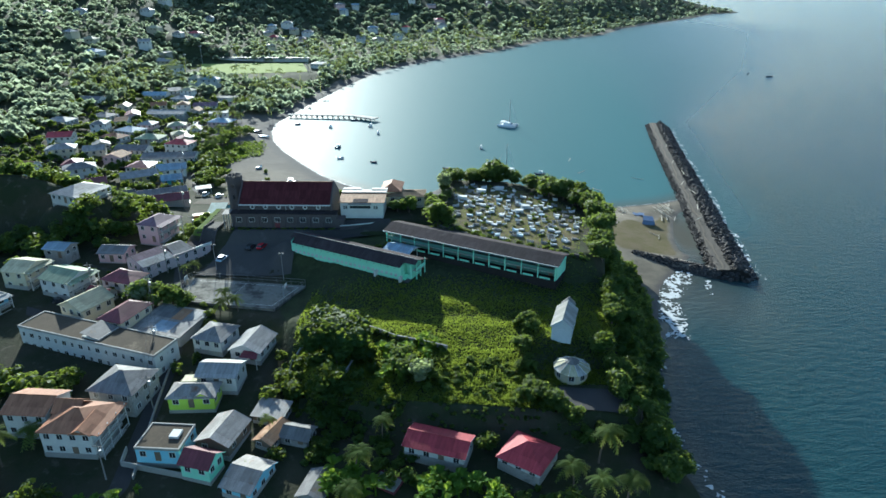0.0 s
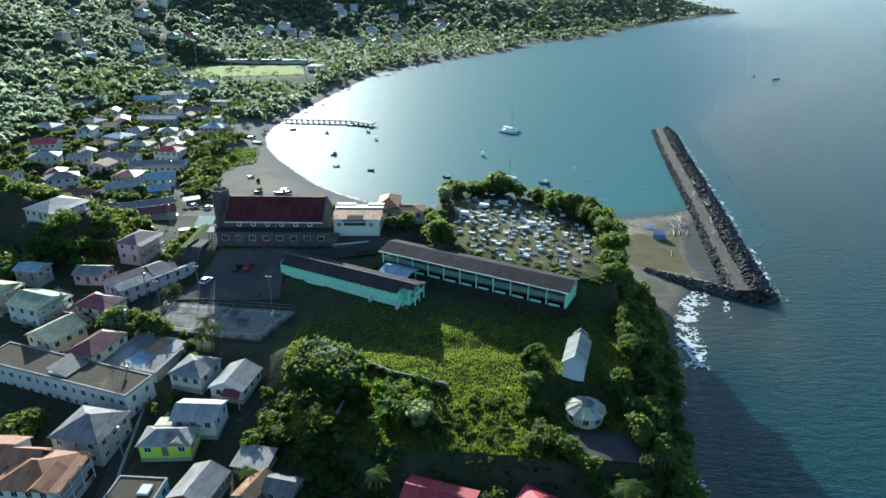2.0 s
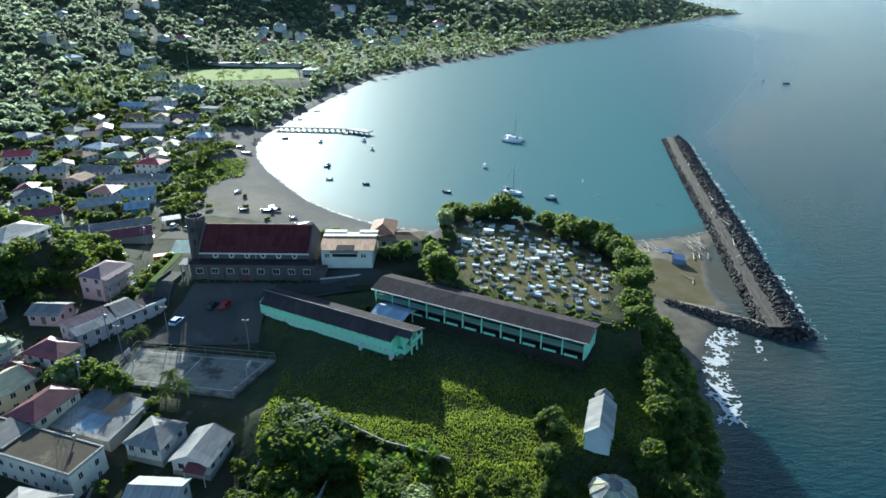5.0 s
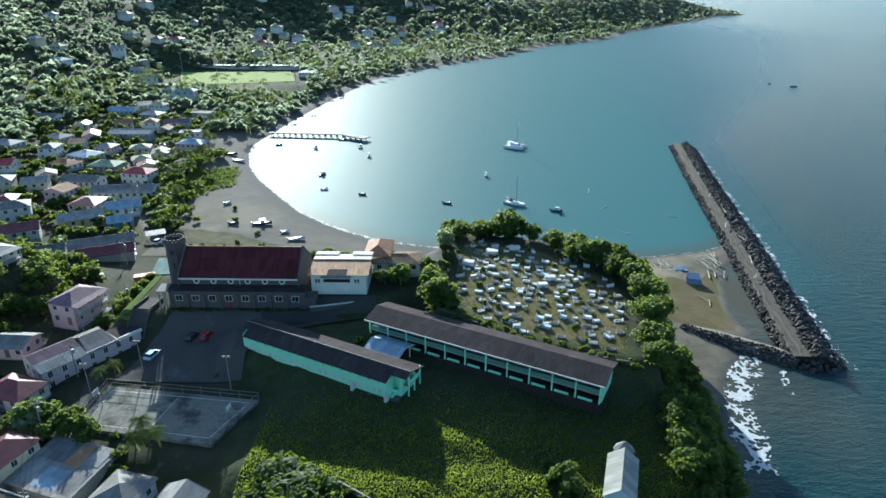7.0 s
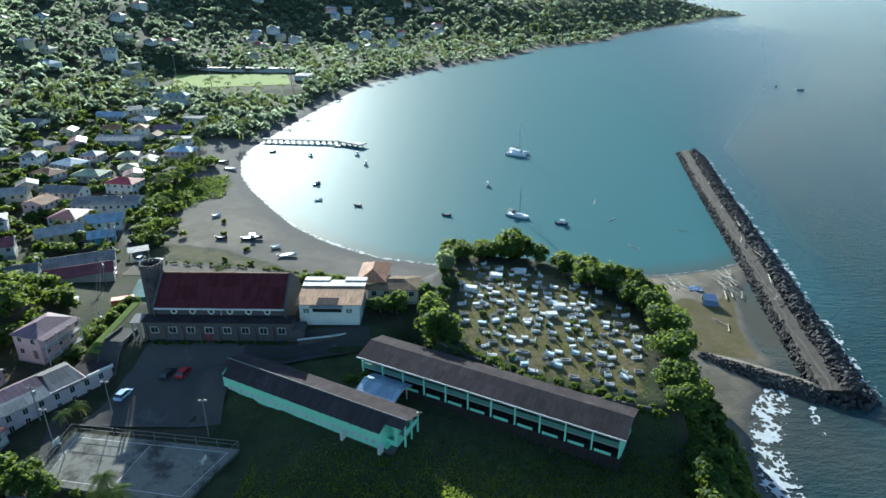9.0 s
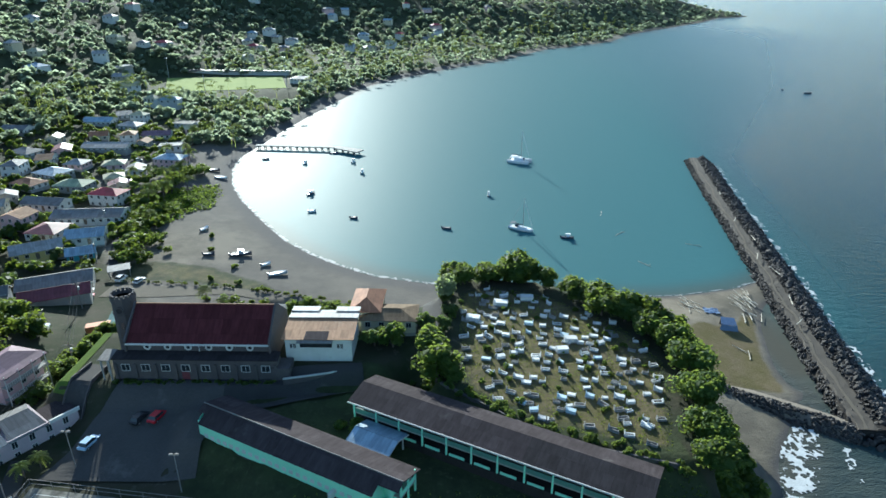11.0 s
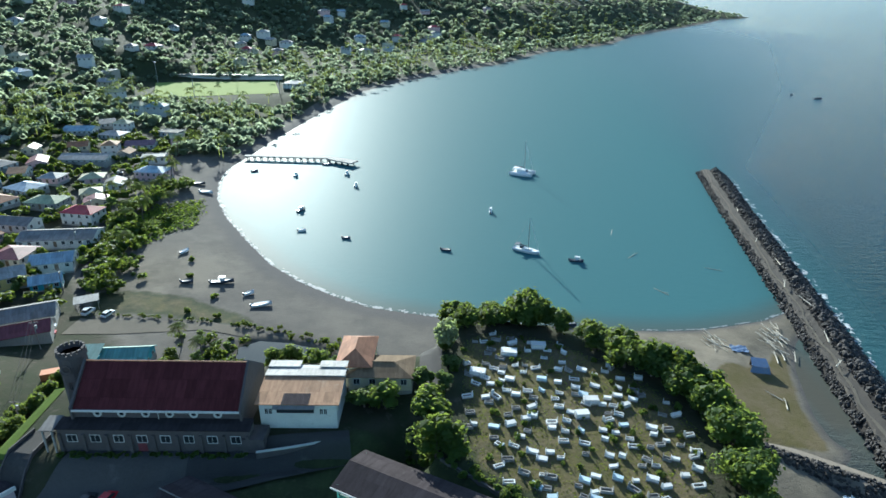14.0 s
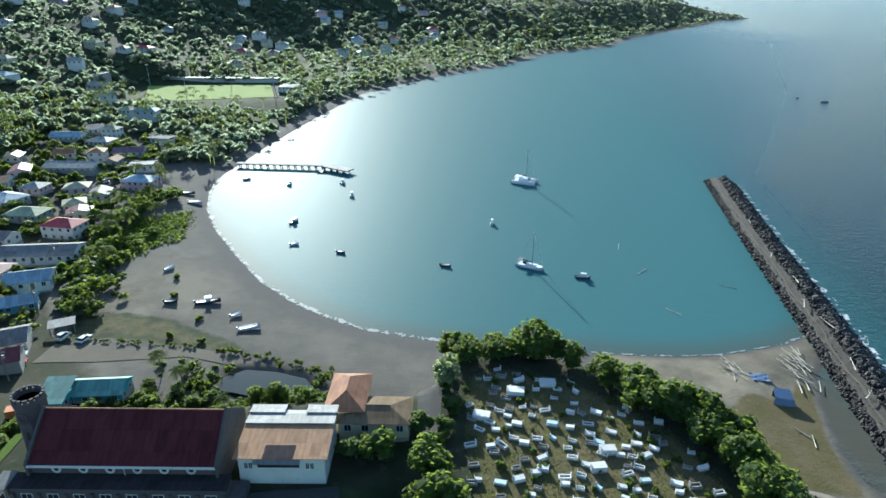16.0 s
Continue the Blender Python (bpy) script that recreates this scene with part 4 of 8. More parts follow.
def school_gallery():
    """The open two-storey range with posts, galleries and classrooms behind."""
    L, W, zg, H = 52.6, 8.4, 18.9, 4.75
    root = thing("school_range", B_X, B_Y, zg, B_TURN, "mint two-storey school range with open galleries and dark roof", "school")
    zr, YR = H + 1.05, 4.65
    # wall and parapet carry the galleries' shade in their colour
    part("wall", Mesh().box(0.3, 2.6, 0, L - 0.3, W - 0.3, H), M_mint_shade, root, "mint classroom wall coloured dark for the gallery's shade")
    part("end_wall", Mesh().box(L - 0.3, 0.6, 0, L, W - 0.2, H).add([(L - 0.02, 0, H), (L - 0.02, W, H), (L - 0.02, YR, zr - 0.2)], [(0, 1, 2)]), M_mint, root)
    part("end_wall", Mesh().box(0, 2.6, 0, 0.28, W - 0.2, H).add([(0.02, 0, H), (0.02, W, H), (0.02, YR, zr - 0.2)], [(0, 2, 1)]), M_mint, root)
    part("plinth", Mesh().box(-0.1, -0.1, -2.6, L + 0.1, W - 0.1, 0.06), M_core, root)
    split = L * 0.625
    part("roof", Mesh().slab([(-0.7, -0.5, H - 0.15), (split, -0.5, H - 0.15), (split, YR, zr), (-0.7, YR, zr)], 0.14), R_dark, root, "weathered grey roof slope")
    part("roof", Mesh().slab([(split + 0.01, -0.5, H - 0.12), (L + 0.7, -0.5, H - 0.12), (L + 0.7, YR, zr + 0.03), (split + 0.01, YR, zr + 0.03)], 0.14), R_dark2, root, "newer charcoal roof slope")
    part("roof", Mesh().slab([(-0.7, YR, zr), (L + 0.7, YR, zr), (L + 0.7, W + 0.6, H - 0.2), (-0.7, W + 0.6, H - 0.2)], 0.14), R_dark, root, "weathered grey rear slope")
    part("gutter", Mesh().box(-0.7, -0.62, H - 0.38, L + 0.7, -0.5, H - 0.1), M_white, root)
    part("balcony", Mesh().box(0, 0, 2.15, L - 0.3, 2.6, 2.35), M_conc, root)
    rail = Mesh().box(0, 0.02, 3.15, L - 0.3, 0.14, 3.3).box(0, 0.05, 2.35, L - 0.3, 0.11, 3.15)
    part("railing", rail, M_mint_shade, root, "mint balcony parapet with shade in its colour")
    post = Mesh().box(-0.14, -0.14, 0, 0.14, 0.14, H - 0.2).data("post", M_mint)
    for i in range(11):
        u = 0.3 + i * (L - 0.6) / 11
        part("low_wall", Mesh().box(u + 0.5, 0.05, 0, u + 3.4, 0.2, 0.55), M_mint, root)
    for i in range(12):
        p = new("post", post)
        p.parent, p.matrix_basis = root, pose(0.3 + i * (L - 0.6) / 11, 0.1, 0)
    for k in range(2):
        for i in range(22):
            u = 1.2 + (L - 2.4) * (i + 0.5) / 22
            if i % 4 == 1:
                door(root, u, 2.6, 0.02 + 2.35 * k, 0, M_wood)
            else:
                window(root, u, 2.6, 0.95 + 2.35 * k, 0, 1.3, 1.0, frame_mat=M_mint)


R_dark2 = roof_metal("charcoal_roof", (0.050, 0.044, 0.046), (0.034, 0.030, 0.031), 0.8, spec=0.1)
# the school's mint paint, darkened by the shade of the open galleries
M_mint_shade = material("shaded_mint_paint", (0.10, 0.22, 0.17), (0.07, 0.15, 0.12), 0.7, 0.3, 4, 0.12)
school_hall()
school_gallery()


def link_roof():
    root = thing("covered_walk", -12.0, 166.6, 16.8, -28, "pale blue hipped canopy on posts between school blocks", "canopy")
    roof_parts(root, "gable", 8.0, 6.4, 3.9, 1.0, 0.4, R_blue)
    for x in (-3.6, 3.6):
        for y in (-2.8, 2.8):
            part("post", Mesh().box(x - 0.1, y - 0.1, 0, x + 0.1, y + 0.1, 3.9), M_white, root)


link_roof()


# ---- barn and round hut by the cliff ----
def barn():
    root = thing("barn", 28.6, 129.8, 15.9, 72, "white metal-roofed barn with pale blue gable wall", "barn")
    L, W, H = 9.4, 4.5, 3.4
    part("wall", Mesh().box(-L / 2, -W / 2, -1, L / 2, W / 2, H), M_wash, root)
    roof_parts(root, "gable", L, W, H, 1.7, 0.35, R_barn, M_wash)
    door(root, -L / 2, 0, 0, -90, M_wash, 1.6, 2.3)
    for i in range(4):
        window(root, -4.5 + 3 * i, -W / 2, 1.5, 0)
    part("apse", Mesh().tube((L / 2 + 1.6, 0, 0), (L / 2 + 1.6, 0, 3.6), 1.6, sides=8), M_white, root, "rounded end room")
    part("apse_roof", Mesh().tube((L / 2 + 1.6, 0, 3.6), (L / 2 + 1.6, 0, 5.3), 1.85, 0.2, sides=8), R_grey, root)


def round_hut():
    root = thing("round_hut", 28.4, 117.6, 10.8, 10, "round concrete hut with pale conical sheet roof", "hut")
    part("wall", Mesh().tube((0, 0, 0), (0, 0, 2.9), 3.6, sides=20), M_cream, root)
    n = 12
    for i in range(n):
        a, b = 2 * math.pi * i / n, 2 * math.pi * (i + 1) / n
        m = Mesh().slab([(4.1 * math.cos(a), 4.1 * math.sin(a), 2.8), (4.1 * math.cos(b), 4.1 * math.sin(b), 2.8), (1.3 * math.cos(b), 1.3 * math.sin(b), 4.1), (1.3 * math.cos(a), 1.3 * math.sin(a), 4.1)], 0.1)
        part("roof_panel", m, R_straw if i % 3 else R_barn, root)
        part("rib", Mesh().tube((4.1 * math.cos(a), 4.1 * math.sin(a), 2.85), (1.3 * math.cos(a), 1.3 * math.sin(a), 4.15), 0.06, sides=5), M_white, root)
    part("cap", Mesh().tube((0, 0, 4.15), (0, 0, 5.0), 1.6, 0.1, sides=12), R_grey, root)
    for a in (200, 250, 290):
        window(root, 3.58 * math.cos(radians(a)), 3.58 * math.sin(radians(a)), 1.3, a + 90)


barn()
round_hut()


# ---- church ----
def church():
    zg = 18.4
    root = thing("church", -49.9, 195.6, zg, -1.4, "grey stone church with long red roof and battlemented tower", "church")
    H, rise, half = 7.9, 5.2, 6.6
    part("wall", Mesh().box(-14.6, -half, 0, 14.6, half, H), M_stone, root)
    part("roof", Mesh().slab([(-14.5, -half - 0.4, H - 0.3), (14.5, -half - 0.4, H - 0.3), (14.5, 0, H + rise), (-14.5, 0, H + rise)], 0.15)
         .slab([(-14.5, 0, H + rise), (14.5, 0, H + rise), (14.5, half + 0.4, H - 0.3), (-14.5, half + 0.4, H - 0.3)], 0.15), R_church, root)
    part("ridge_cap", Mesh().tube((-14.5, 0, H + rise + 0.05), (14.5, 0, H + rise + 0.05), 0.14, sides=6), R_terra, root)
    part("gutter", Mesh().box(-14.6, -half - 0.62, H - 0.55, 14.6, -half - 0.42, H - 0.2), M_white, root)
    for s in (-1, 1):
        g = Mesh()
        x0, x1 = (14.5, 14.9) if s > 0 else (-14.9, -14.5)
        g.add([(x0, -half - 0.6, 0), (x1, -half - 0.6, 0), (x1, half + 0.6, 0), (x0, half + 0.6, 0), (x0, -half - 0.6, H + 0.2), (x1, -half - 0.6, H + 0.2), (x1, half + 0.6, H + 0.2),
               (x0, half + 0.6, H + 0.2), (x0, 0, H + rise + 0.45), (x1, 0, H + rise + 0.45)],
              [(0, 3, 2, 1), (0, 1, 5, 4), (2, 3, 7, 6), (4, 5, 9, 8), (6, 7, 8, 9), (1, 2, 6, 9, 5), (3, 0, 4, 8, 7)])
        part("gable", g, M_stone, root)
    part("downpipe", Mesh().tube((0.4, -half - 0.5, H - 0.4), (0.4, -half - 0.5, 6.0), 0.07, sides=6), M_white, root)
    # round clerestory windows above the aisle roof
    for i in range(6):
        x = -10.4 + i * 4.2
        w = part("round_window", ring_mesh(0.58, 0.34, 0.14), M_white, root)
        w.matrix_basis = pose(x, -half - 0.02, 6.75, 90, 0, 0)
        p = part("pane", Mesh().tube((0, 0, 0), (0, 0, 0.05), 0.5, sides=16), M_glass, w)
    # side aisle
    part("aisle", Mesh().box(-16.6, -9.2, 0, 16.6, -half, 5.5), M_stone, root)
    part("aisle_roof", Mesh().slab([(-16.8, -9.5, 5.5), (16.8, -9.5, 5.5), (16.8, -half + 0.1, 5.85), (-16.8, -half + 0.1, 5.85)], 0.14), R_dark2, root)
    for i in range(9):
        part("buttress", Mesh().box(-16.4 + i * 4.05, -9.65, 0, -15.9 + i * 4.05, -9.2, 4.4), M_stone, root)
    for i in range(8):
        window(root, -14.2 + i * 4.05, -9.2, 2.7, 0, 1.6, 1.4)
    door(root, -2.2, -9.2, 0.0, 0, R_maroon, 1.4, 2.4)
    # open porch at the western end
    for y in (-9.3, -7.2):
        for x in (-19.0, -17.4):
            part("post", Mesh().box(x - 0.14, y - 0.14, -0.4, x + 0.14, y + 0.14, 5.3), M_conc, root)
    part("porch_roof", Mesh().slab([(-19.4, -9.7, 5.3), (-16.9, -9.7, 5.3), (-16.9, -6.0, 5.65), (-19.4, -6.0, 5.65)], 0.14), R_grey, root)
    part("buttress", Mesh().box(15.2, -9.6, -1.0, 19.0, -5.6, 3.8), M_stone, root, "stepped stone corner mass")
    # tower
    tw, tx, ty, th = 2.3, -18.0, 1.6, 13.6
    def octagon(r, z):
        return [(tx + r * math.cos(math.pi / 8 + k * math.pi / 4), ty + r * math.sin(math.pi / 8 + k * math.pi / 4), z) for k in range(8)]
    shaft = Mesh().add(octagon(tw * 1.1, 0) + octagon(tw * 1.05, th), [(k, (k + 1) % 8, 8 + (k + 1) % 8, 8 + k) for k in range(8)] + [tuple(range(8, 16))])
    tower = part("tower", shaft, M_stone, root)
    for z, r in ((th - 3.4, 1.14), (th - 0.25, 1.16)):
        part("string_course", Mesh().slab(octagon(tw * r, z + 0.25), 0.25), M_stone, tower)
    ring = octagon(tw * 1.12, th) + octagon(tw * 0.92, th) + octagon(tw * 1.12, th + 0.7) + octagon(tw * 0.92, th + 0.7)
    faces = []
    for k in range(8):
        j = (k + 1) % 8
        faces += [(k, j, 16 + j, 16 + k), (8 + j, 8 + k, 24 + k, 24 + j), (16 + k, 16 + j, 24 + j, 24 + k)]
    part("parapet", Mesh().add(ring, faces), M_stone, tower)
    for k in range(16):
        a_ = k * math.pi / 8
        m_ = part("merlon", Mesh().box(-0.18, -0.3, 0, 0.18, 0.3, 0.55), M_stone, tower)
        m_.matrix_basis = pose(tx + math.cos(a_) * tw * 0.98, ty + math.sin(a_) * tw * 0.98, th + 0.69, 0, 0, math.degrees(a_))
    w = part("round_window", ring_mesh(0.75, 0.2, 0.2), M_stone, root)
    w.matrix_basis = pose(tx, ty - tw - 0.03, th - 2.0, 90, 0, 0)
    part("pane", Mesh().tube((0, 0, 0), (0, 0, 0.06), 0.6, sides=16), M_glass, w)
    window(root, tx, ty - tw, th - 6.5, 0, 0.6, 1.6, frame_mat=M_stone)


def ring_mesh(r, t, depth):
    """A flat ring, as of a round window's surround."""
    m = Mesh()
    n = 20
    for i in range(n):
        c, s = math.cos(2 * math.pi * i / n), math.sin(2 * math.pi * i / n)
        m.v += [(q * c, q * s, z) for q, z in ((r - t / 2, 0), (r + t / 2, 0), (r + t / 2, depth), (r - t / 2, depth))]
    m.f = [(4 * i + k, 4 * i + (k + 1) % 4, 4 * ((i + 1) % n) + (k + 1) % 4, 4 * ((i + 1) % n) + k) for i in range(n) for k in range(4)]
    return m


church()


# ---- white presbytery and its neighbours ----
def presbytery():
    root = thing("presbytery", -25.8, 195.4, 20.6, -1.0, "white two-storey hall with weathered pale roof", "building")
    L, W, H = 13.6, 10.6, 5.9
    part("wall", Mesh().box(-L / 2, -W / 2, 0, L / 2, W / 2, H), M_white, root)
    part("roof", Mesh().slab([(-L / 2 - 0.6, -W / 2 - 0.6, H), (L / 2 + 0.6, -W / 2 - 0.6, H), (L / 2 + 0.6, 1.5, H + 0.75), (-L / 2 - 0.6, 1.5, H + 0.75)], 0.12), R_rust, root, "tan weathered front roof slope")
    part("upper_wall", Mesh().box(-L / 2, 1.6, H, L / 2, W / 2, H + 0.7), M_white, root)
    part("roof", Mesh().slab([(-L / 2 - 0.6, 1.5, H + 1.0), (L / 2 + 0.6, 1.5, H + 1.0), (L / 2 + 0.6, 4.2, H + 0.85), (-L / 2 - 0.6, 4.2, H + 0.85)], 0.12), R_white, root, "white rear roof slope")
    for x0, x1 in ((-L / 2 - 0.6, -1.4), (2.2, L / 2 + 0.6)):
        part("roof", Mesh().slab([(x0, 4.21, H + 1.1), (x1, 4.21, H + 1.1), (x1, W / 2 + 1.2, H + 0.95), (x0, W / 2 + 1.2, H + 0.95)], 0.12), R_white, root, "raised white rear roof")
        part("upper_wall", Mesh().box(x0 + 0.5, 4.3, H + 0.6, x1 - 0.5, W / 2 + 0.6, H + 0.9), M_white, root)
    part("roof_inset", Mesh().slab([(-2.8, -W / 2 - 0.62, H + 0.05), (2.0, -W / 2 - 0.62, H + 0.05), (2.0, -W / 2 + 2.2, H + 0.36), (-2.8, -W / 2 + 2.2, H + 0.36)], 0.06), R_dark, root, "dark inset roof panel over the gallery")
    part("gallery_canopy", Mesh().slab([(-4.2, -W / 2 - 1.3, H - 0.45), (3.2, -W / 2 - 1.3, H - 0.45), (3.2, -W / 2 - 0.6, H - 0.14), (-4.2, -W / 2 - 0.6, H - 0.14)], 0.08), R_grey, root)
    # solid box, its dark colour standing for shade in the gallery opening
    part("gallery", Mesh().box(-3.8, -W / 2 - 0.05, 3.7, 2.8, -W / 2 + 0.1, 4.6), M_glass, root, "dark band for the shade inside the open gallery")
    for x in (-5.6, -4.9, 4.1, 4.8):
        window(root, x, -W / 2, 3.5, 0, 0.5, 1.1)
    for i in range(4):
        window(root, L / 2, -4 + 2.6 * i, 3.4, 90, 0.8, 1.1)
    house(-12.2, 203.4, -2, 12.0, 7.0, 25.2, "hip", M_cream, R_tan, "cream annex with dull brownish hipped roof", storeys=1, rise=0.9, base=20.9)
    house(-17.4, 207.4, -2, 6.4, 10.6, 26.2, "hip", M_cream, R_terra, "small house with terracotta hipped roof", storeys=1, rise=1.8, base=20.6)
    w, foot = Mesh(), Mesh()
    for i in range(12):
        q = []
        for u in (i / 12, (i + 1) / 12):
            q.append((-32.3 + 19.2 * u, 184.3 + 3.6 * u + 4.0 * u ** 4, 20.7 + 0.3 * u))
        (x0, y0, z0), (x1, y1, z1) = q
        for m_, lo, hi in ((foot, -3.0, -0.3), (w, -0.3, 0.0)):
            m_.add([(x0, y0, z0 + lo), (x1, y1, z1 + lo), (x1, y1 + 0.3, z1 + lo), (x0, y0 + 0.3, z0 + lo), (x0, y0, z0 + hi), (x1, y1, z1 + hi), (x1, y1 + 0.3, z1 + hi), (x0, y0 + 0.3, z0 + hi)],
                   [(4, 5, 6, 7), (0, 1, 5, 4), (1, 2, 6, 5), (2, 3, 7, 6), (3, 0, 4, 7)])
    top = tagged(part("boundary_wall", w, M_white), "low white boundary wall above the drive", "wall", kind="structure")
    part("retaining_face", foot, M_stone, top, "dark stone face below the white coping")


presbytery()


# ---- lower town beyond the church ----
R_sea = roof_metal("sea_green_roof", (0.20, 0.38, 0.34), (0.15, 0.30, 0.27), 0.5)
TOWN = [  # x, y, turn, length, depth, eaves, roof, wall, cover, label
    (-119.2, 254.6, 24, 20.2, 9.6, 7.8, "gable", M_white, R_grey, "long parish hall with grey dormered roof"),
    (-113.0, 243.6, 24, 18.0, 7.2, 7.0, "gable", M_conc, R_maroon, "low hall with dark maroon roof"),
    (-139.1, 278.6, 33, 15.0, 9.5, 9.0, "gable", M_yellow, R_white, "yellow and teal shop with white roof"),
    (-124.3, 278.9, 24, 8.7, 5.2, 7.0, "gable", M_teal, R_blue, "teal kiosk with pale blue roof"),
    (-130.0, 293.8, 17, 12.6, 9.5, 8.0, "gable", M_white, R_blue, "white house with blue and pink roof"),
    (-146.1, 298.3, -5, 11.5, 11.0, 8.0, "hip", M_white, R_maroon, "house with patched maroon hipped roof"),
    (-138.8, 314.6, 5, 26.0, 11.0, 8.0, "gable", M_white, R_grey, "long warehouse with grey metal roof"),
    (-142.8, 338.4, -11, 13.5, 9.0, 9.0, "hip", M_white, R_red, "white house with pink-red roof"),
    (-183.0, 368.0, -23, 14.0, 11.0, 8.6, "hip", M_white, R_blue, "white two-storey house with blue roof"),
    (-184.0, 350.4, -22, 13.0, 9.0, 9.6, "hip", M_white, R_terra, "white villa with terracotta roof"),
    (-162.5, 325.9, -8, 17.0, 8.0, 9.0, "gable", M_white, R_grey, "white two-storey house with grey roof"),
    (-164.9, 352.3, -6, 14.0, 10.0, 8.6, "hip", M_conc, R_green, "house with faded green hipped roof"),
    (-210.8, 394.2, -20, 13.0, 10.0, 11.0, "hip", M_white, R_grey, "pale house with a greyed hipped roof"),
    (-181.6, 418.9, 0, 24.0, 12.0, 7.6, "gable", M_white, R_white, "pale market hall with white roof"),
    (-209.5, 468.6, 0, 17.0, 10.0, 8.6, "gable", M_white, R_blue, "long low house with blue roof"),
    (-190.1, 466.5, -11, 14.0, 10.0, 8.0, "hip", M_white, R_white, "white-roofed house by the yard"),
    (-140.4, 400.5, -8, 14.5, 10.0, 7.4, "hip", M_pink, R_blue, "pink building with pale blue roof"),
    (-168.3, 452.2, 10, 15.4, 9.0, 7.4, "gable", M_white, R_purple, "long building with plum roof"),
    (-162.9, 482.6, -12, 14.0, 9.0, 7.6, "flat", M_white, M_court, "flat-roofed white building with parapet"),
    (-151.0, 427.0, 12, 12.0, 8.0, 7.2, "flat", M_white, M_conc, "pale shop building with flat roof"),
    (-80.5, 235.6, 4, 13.0, 6.6, 7.4, "gable", M_teal, R_sea, "turquoise building with pale sea-green roof"),
    (-87.6, 231.4, 4, 5.6, 7.6, 6.6, "shed", M_teal, R_sea, "low turquoise wing under a sea-green lean-to roof"),
    (-152.0, 262.0, 28, 12.0, 9.0, 10.5, "gable", M_white, R_maroon, "town house with maroon roof"),
    (-168.0, 283.0, 30, 13.0, 9.0, 11.5, "hip", M_white, R_grey, "town house with grey hipped roof"),
    (-192.0, 312.0, 20, 13.0, 9.0, 13.0, "hip", M_cream, R_white, "cream house with white roof"),
    (-205.0, 336.0, 10, 12.0, 9.0, 13.5, "gable", M_white, R_red, "white house with faded red roof"),
    (-225.0, 372.0, -10, 14.0, 10.0, 14.0, "hip", M_white, R_white, "white house with bright roof among trees"),
    (-236.0, 430.0, -5, 14.0, 9.0, 14.0, "gable", M_white, R_grey, "white house with grey roof among trees"),
    (-126.0, 234.0, 24, 11.0, 6.0, 8.2, "gable", M_white, R_grey, "white house with balcony below the hill"),
]
for x, y, turn, L, W, ez, kind, wm, rm, text in TOWN:
    z = ground_at(x, y)
    house(x, y, turn, L, W, max(ez, z + 3.0), kind, wm, rm, text, storeys=2 if ez - z > 4.6 else 1, rise=1.7, group="houses of the lower town")

rng = random.Random(17)
tries = 0
while len(TOWN) < 50 and tries < 3000:  # small houses filling the streets of the lower town
    tries += 1
    y = rng.uniform(262, 492)
    x = rng.uniform(-214, -118) if y > 330 else rng.uniform(-200, -128)
    L, W = rng.uniform(8, 13), rng.uniform(6.5, 9)
    if float(inside_distance(np.array([x]), np.array([y]), COAST)[0]) < 34 or any(math.hypot(x - t[0], y - t[1]) < (max(t[3], t[4]) + L) * 0.55 + 1.0 for t in TOWN):
        continue
    rm, word = rng.choice(((R_grey, "greyed metal"), (R_white, "white metal"), (R_rust, "rusty sheet"), (R_maroon, "maroon"), (R_galv, "galvanised"), (R_terra, "terracotta"), (R_straw, "pale yellow")))
    kind = rng.choice(("gable", "hip", "gable", "cross"))
    z = ground_at(x, y)
    TOWN.append((x, y, rng.choice((24, 16, -8, 98, 110)) + rng.uniform(-8, 8), L, W, z + rng.choice((3.0, 3.3, 3.6, 5.4)), kind, M_white, rm, "small town house with %s roof" % word))
    x, y, turn, L, W, ez, kind, wm, rm, text = TOWN[-1]
    house(x, y, turn, L, W, ez, kind, rng.choice((M_white, M_cream, M_pink, M_conc)), rm, text, storeys=2 if ez - z > 4.6 else 1, rise=1.6, group="houses of the lower town")

rng = random.Random(11)
FAR = 0
FAR_PANE = Mesh().box(-0.55, -0.05, 0, 0.55, 0.02, 1.2).data("window", M_glass)
tries = 0
while FAR < 95 and tries < 4000:  # houses scattered over the wooded far slopes
    tries += 1
    y = rng.uniform(520, 1500)
    x = rng.uniform(-0.62 * y, 0.30 * y)
    d = float(inside_distance(np.array([x]), np.array([y]), COAST)[0])
    if d < 70 or float(inside_distance(np.array([x]), np.array([y]), PITCH)[0]) > -25 or (x > 0 and rng.random() < 0.6):
        continue
    FAR += 1
    L, W = rng.uniform(9, 15), rng.uniform(8, 11)
    root = thing("hillside_house", x, y, ground_at(x, y) - 0.8, rng.uniform(-30, 30), "small pale house among hillside trees", "house", "houses on the far slopes")
    H = rng.choice((5.0, 7.5, 8.5))
    part("wall", Mesh().box(-L / 2, -W / 2, 0, L / 2, W / 2, H), rng.choice((M_white, M_white, M_cream, M_pink)), root)
    roof_parts(root, rng.choice(("hip", "gable", "hip")), L, W, H, 2.0, 0.5, rng.choice((R_white, R_white, R_grey, R_red, R_blue, R_straw)))
    for i in range(3):
        p = new("window", FAR_PANE)
        p.parent, p.matrix_basis = root, pose(-L / 2 + L * (i + 0.5) / 3, -W / 2, H - 2.0)


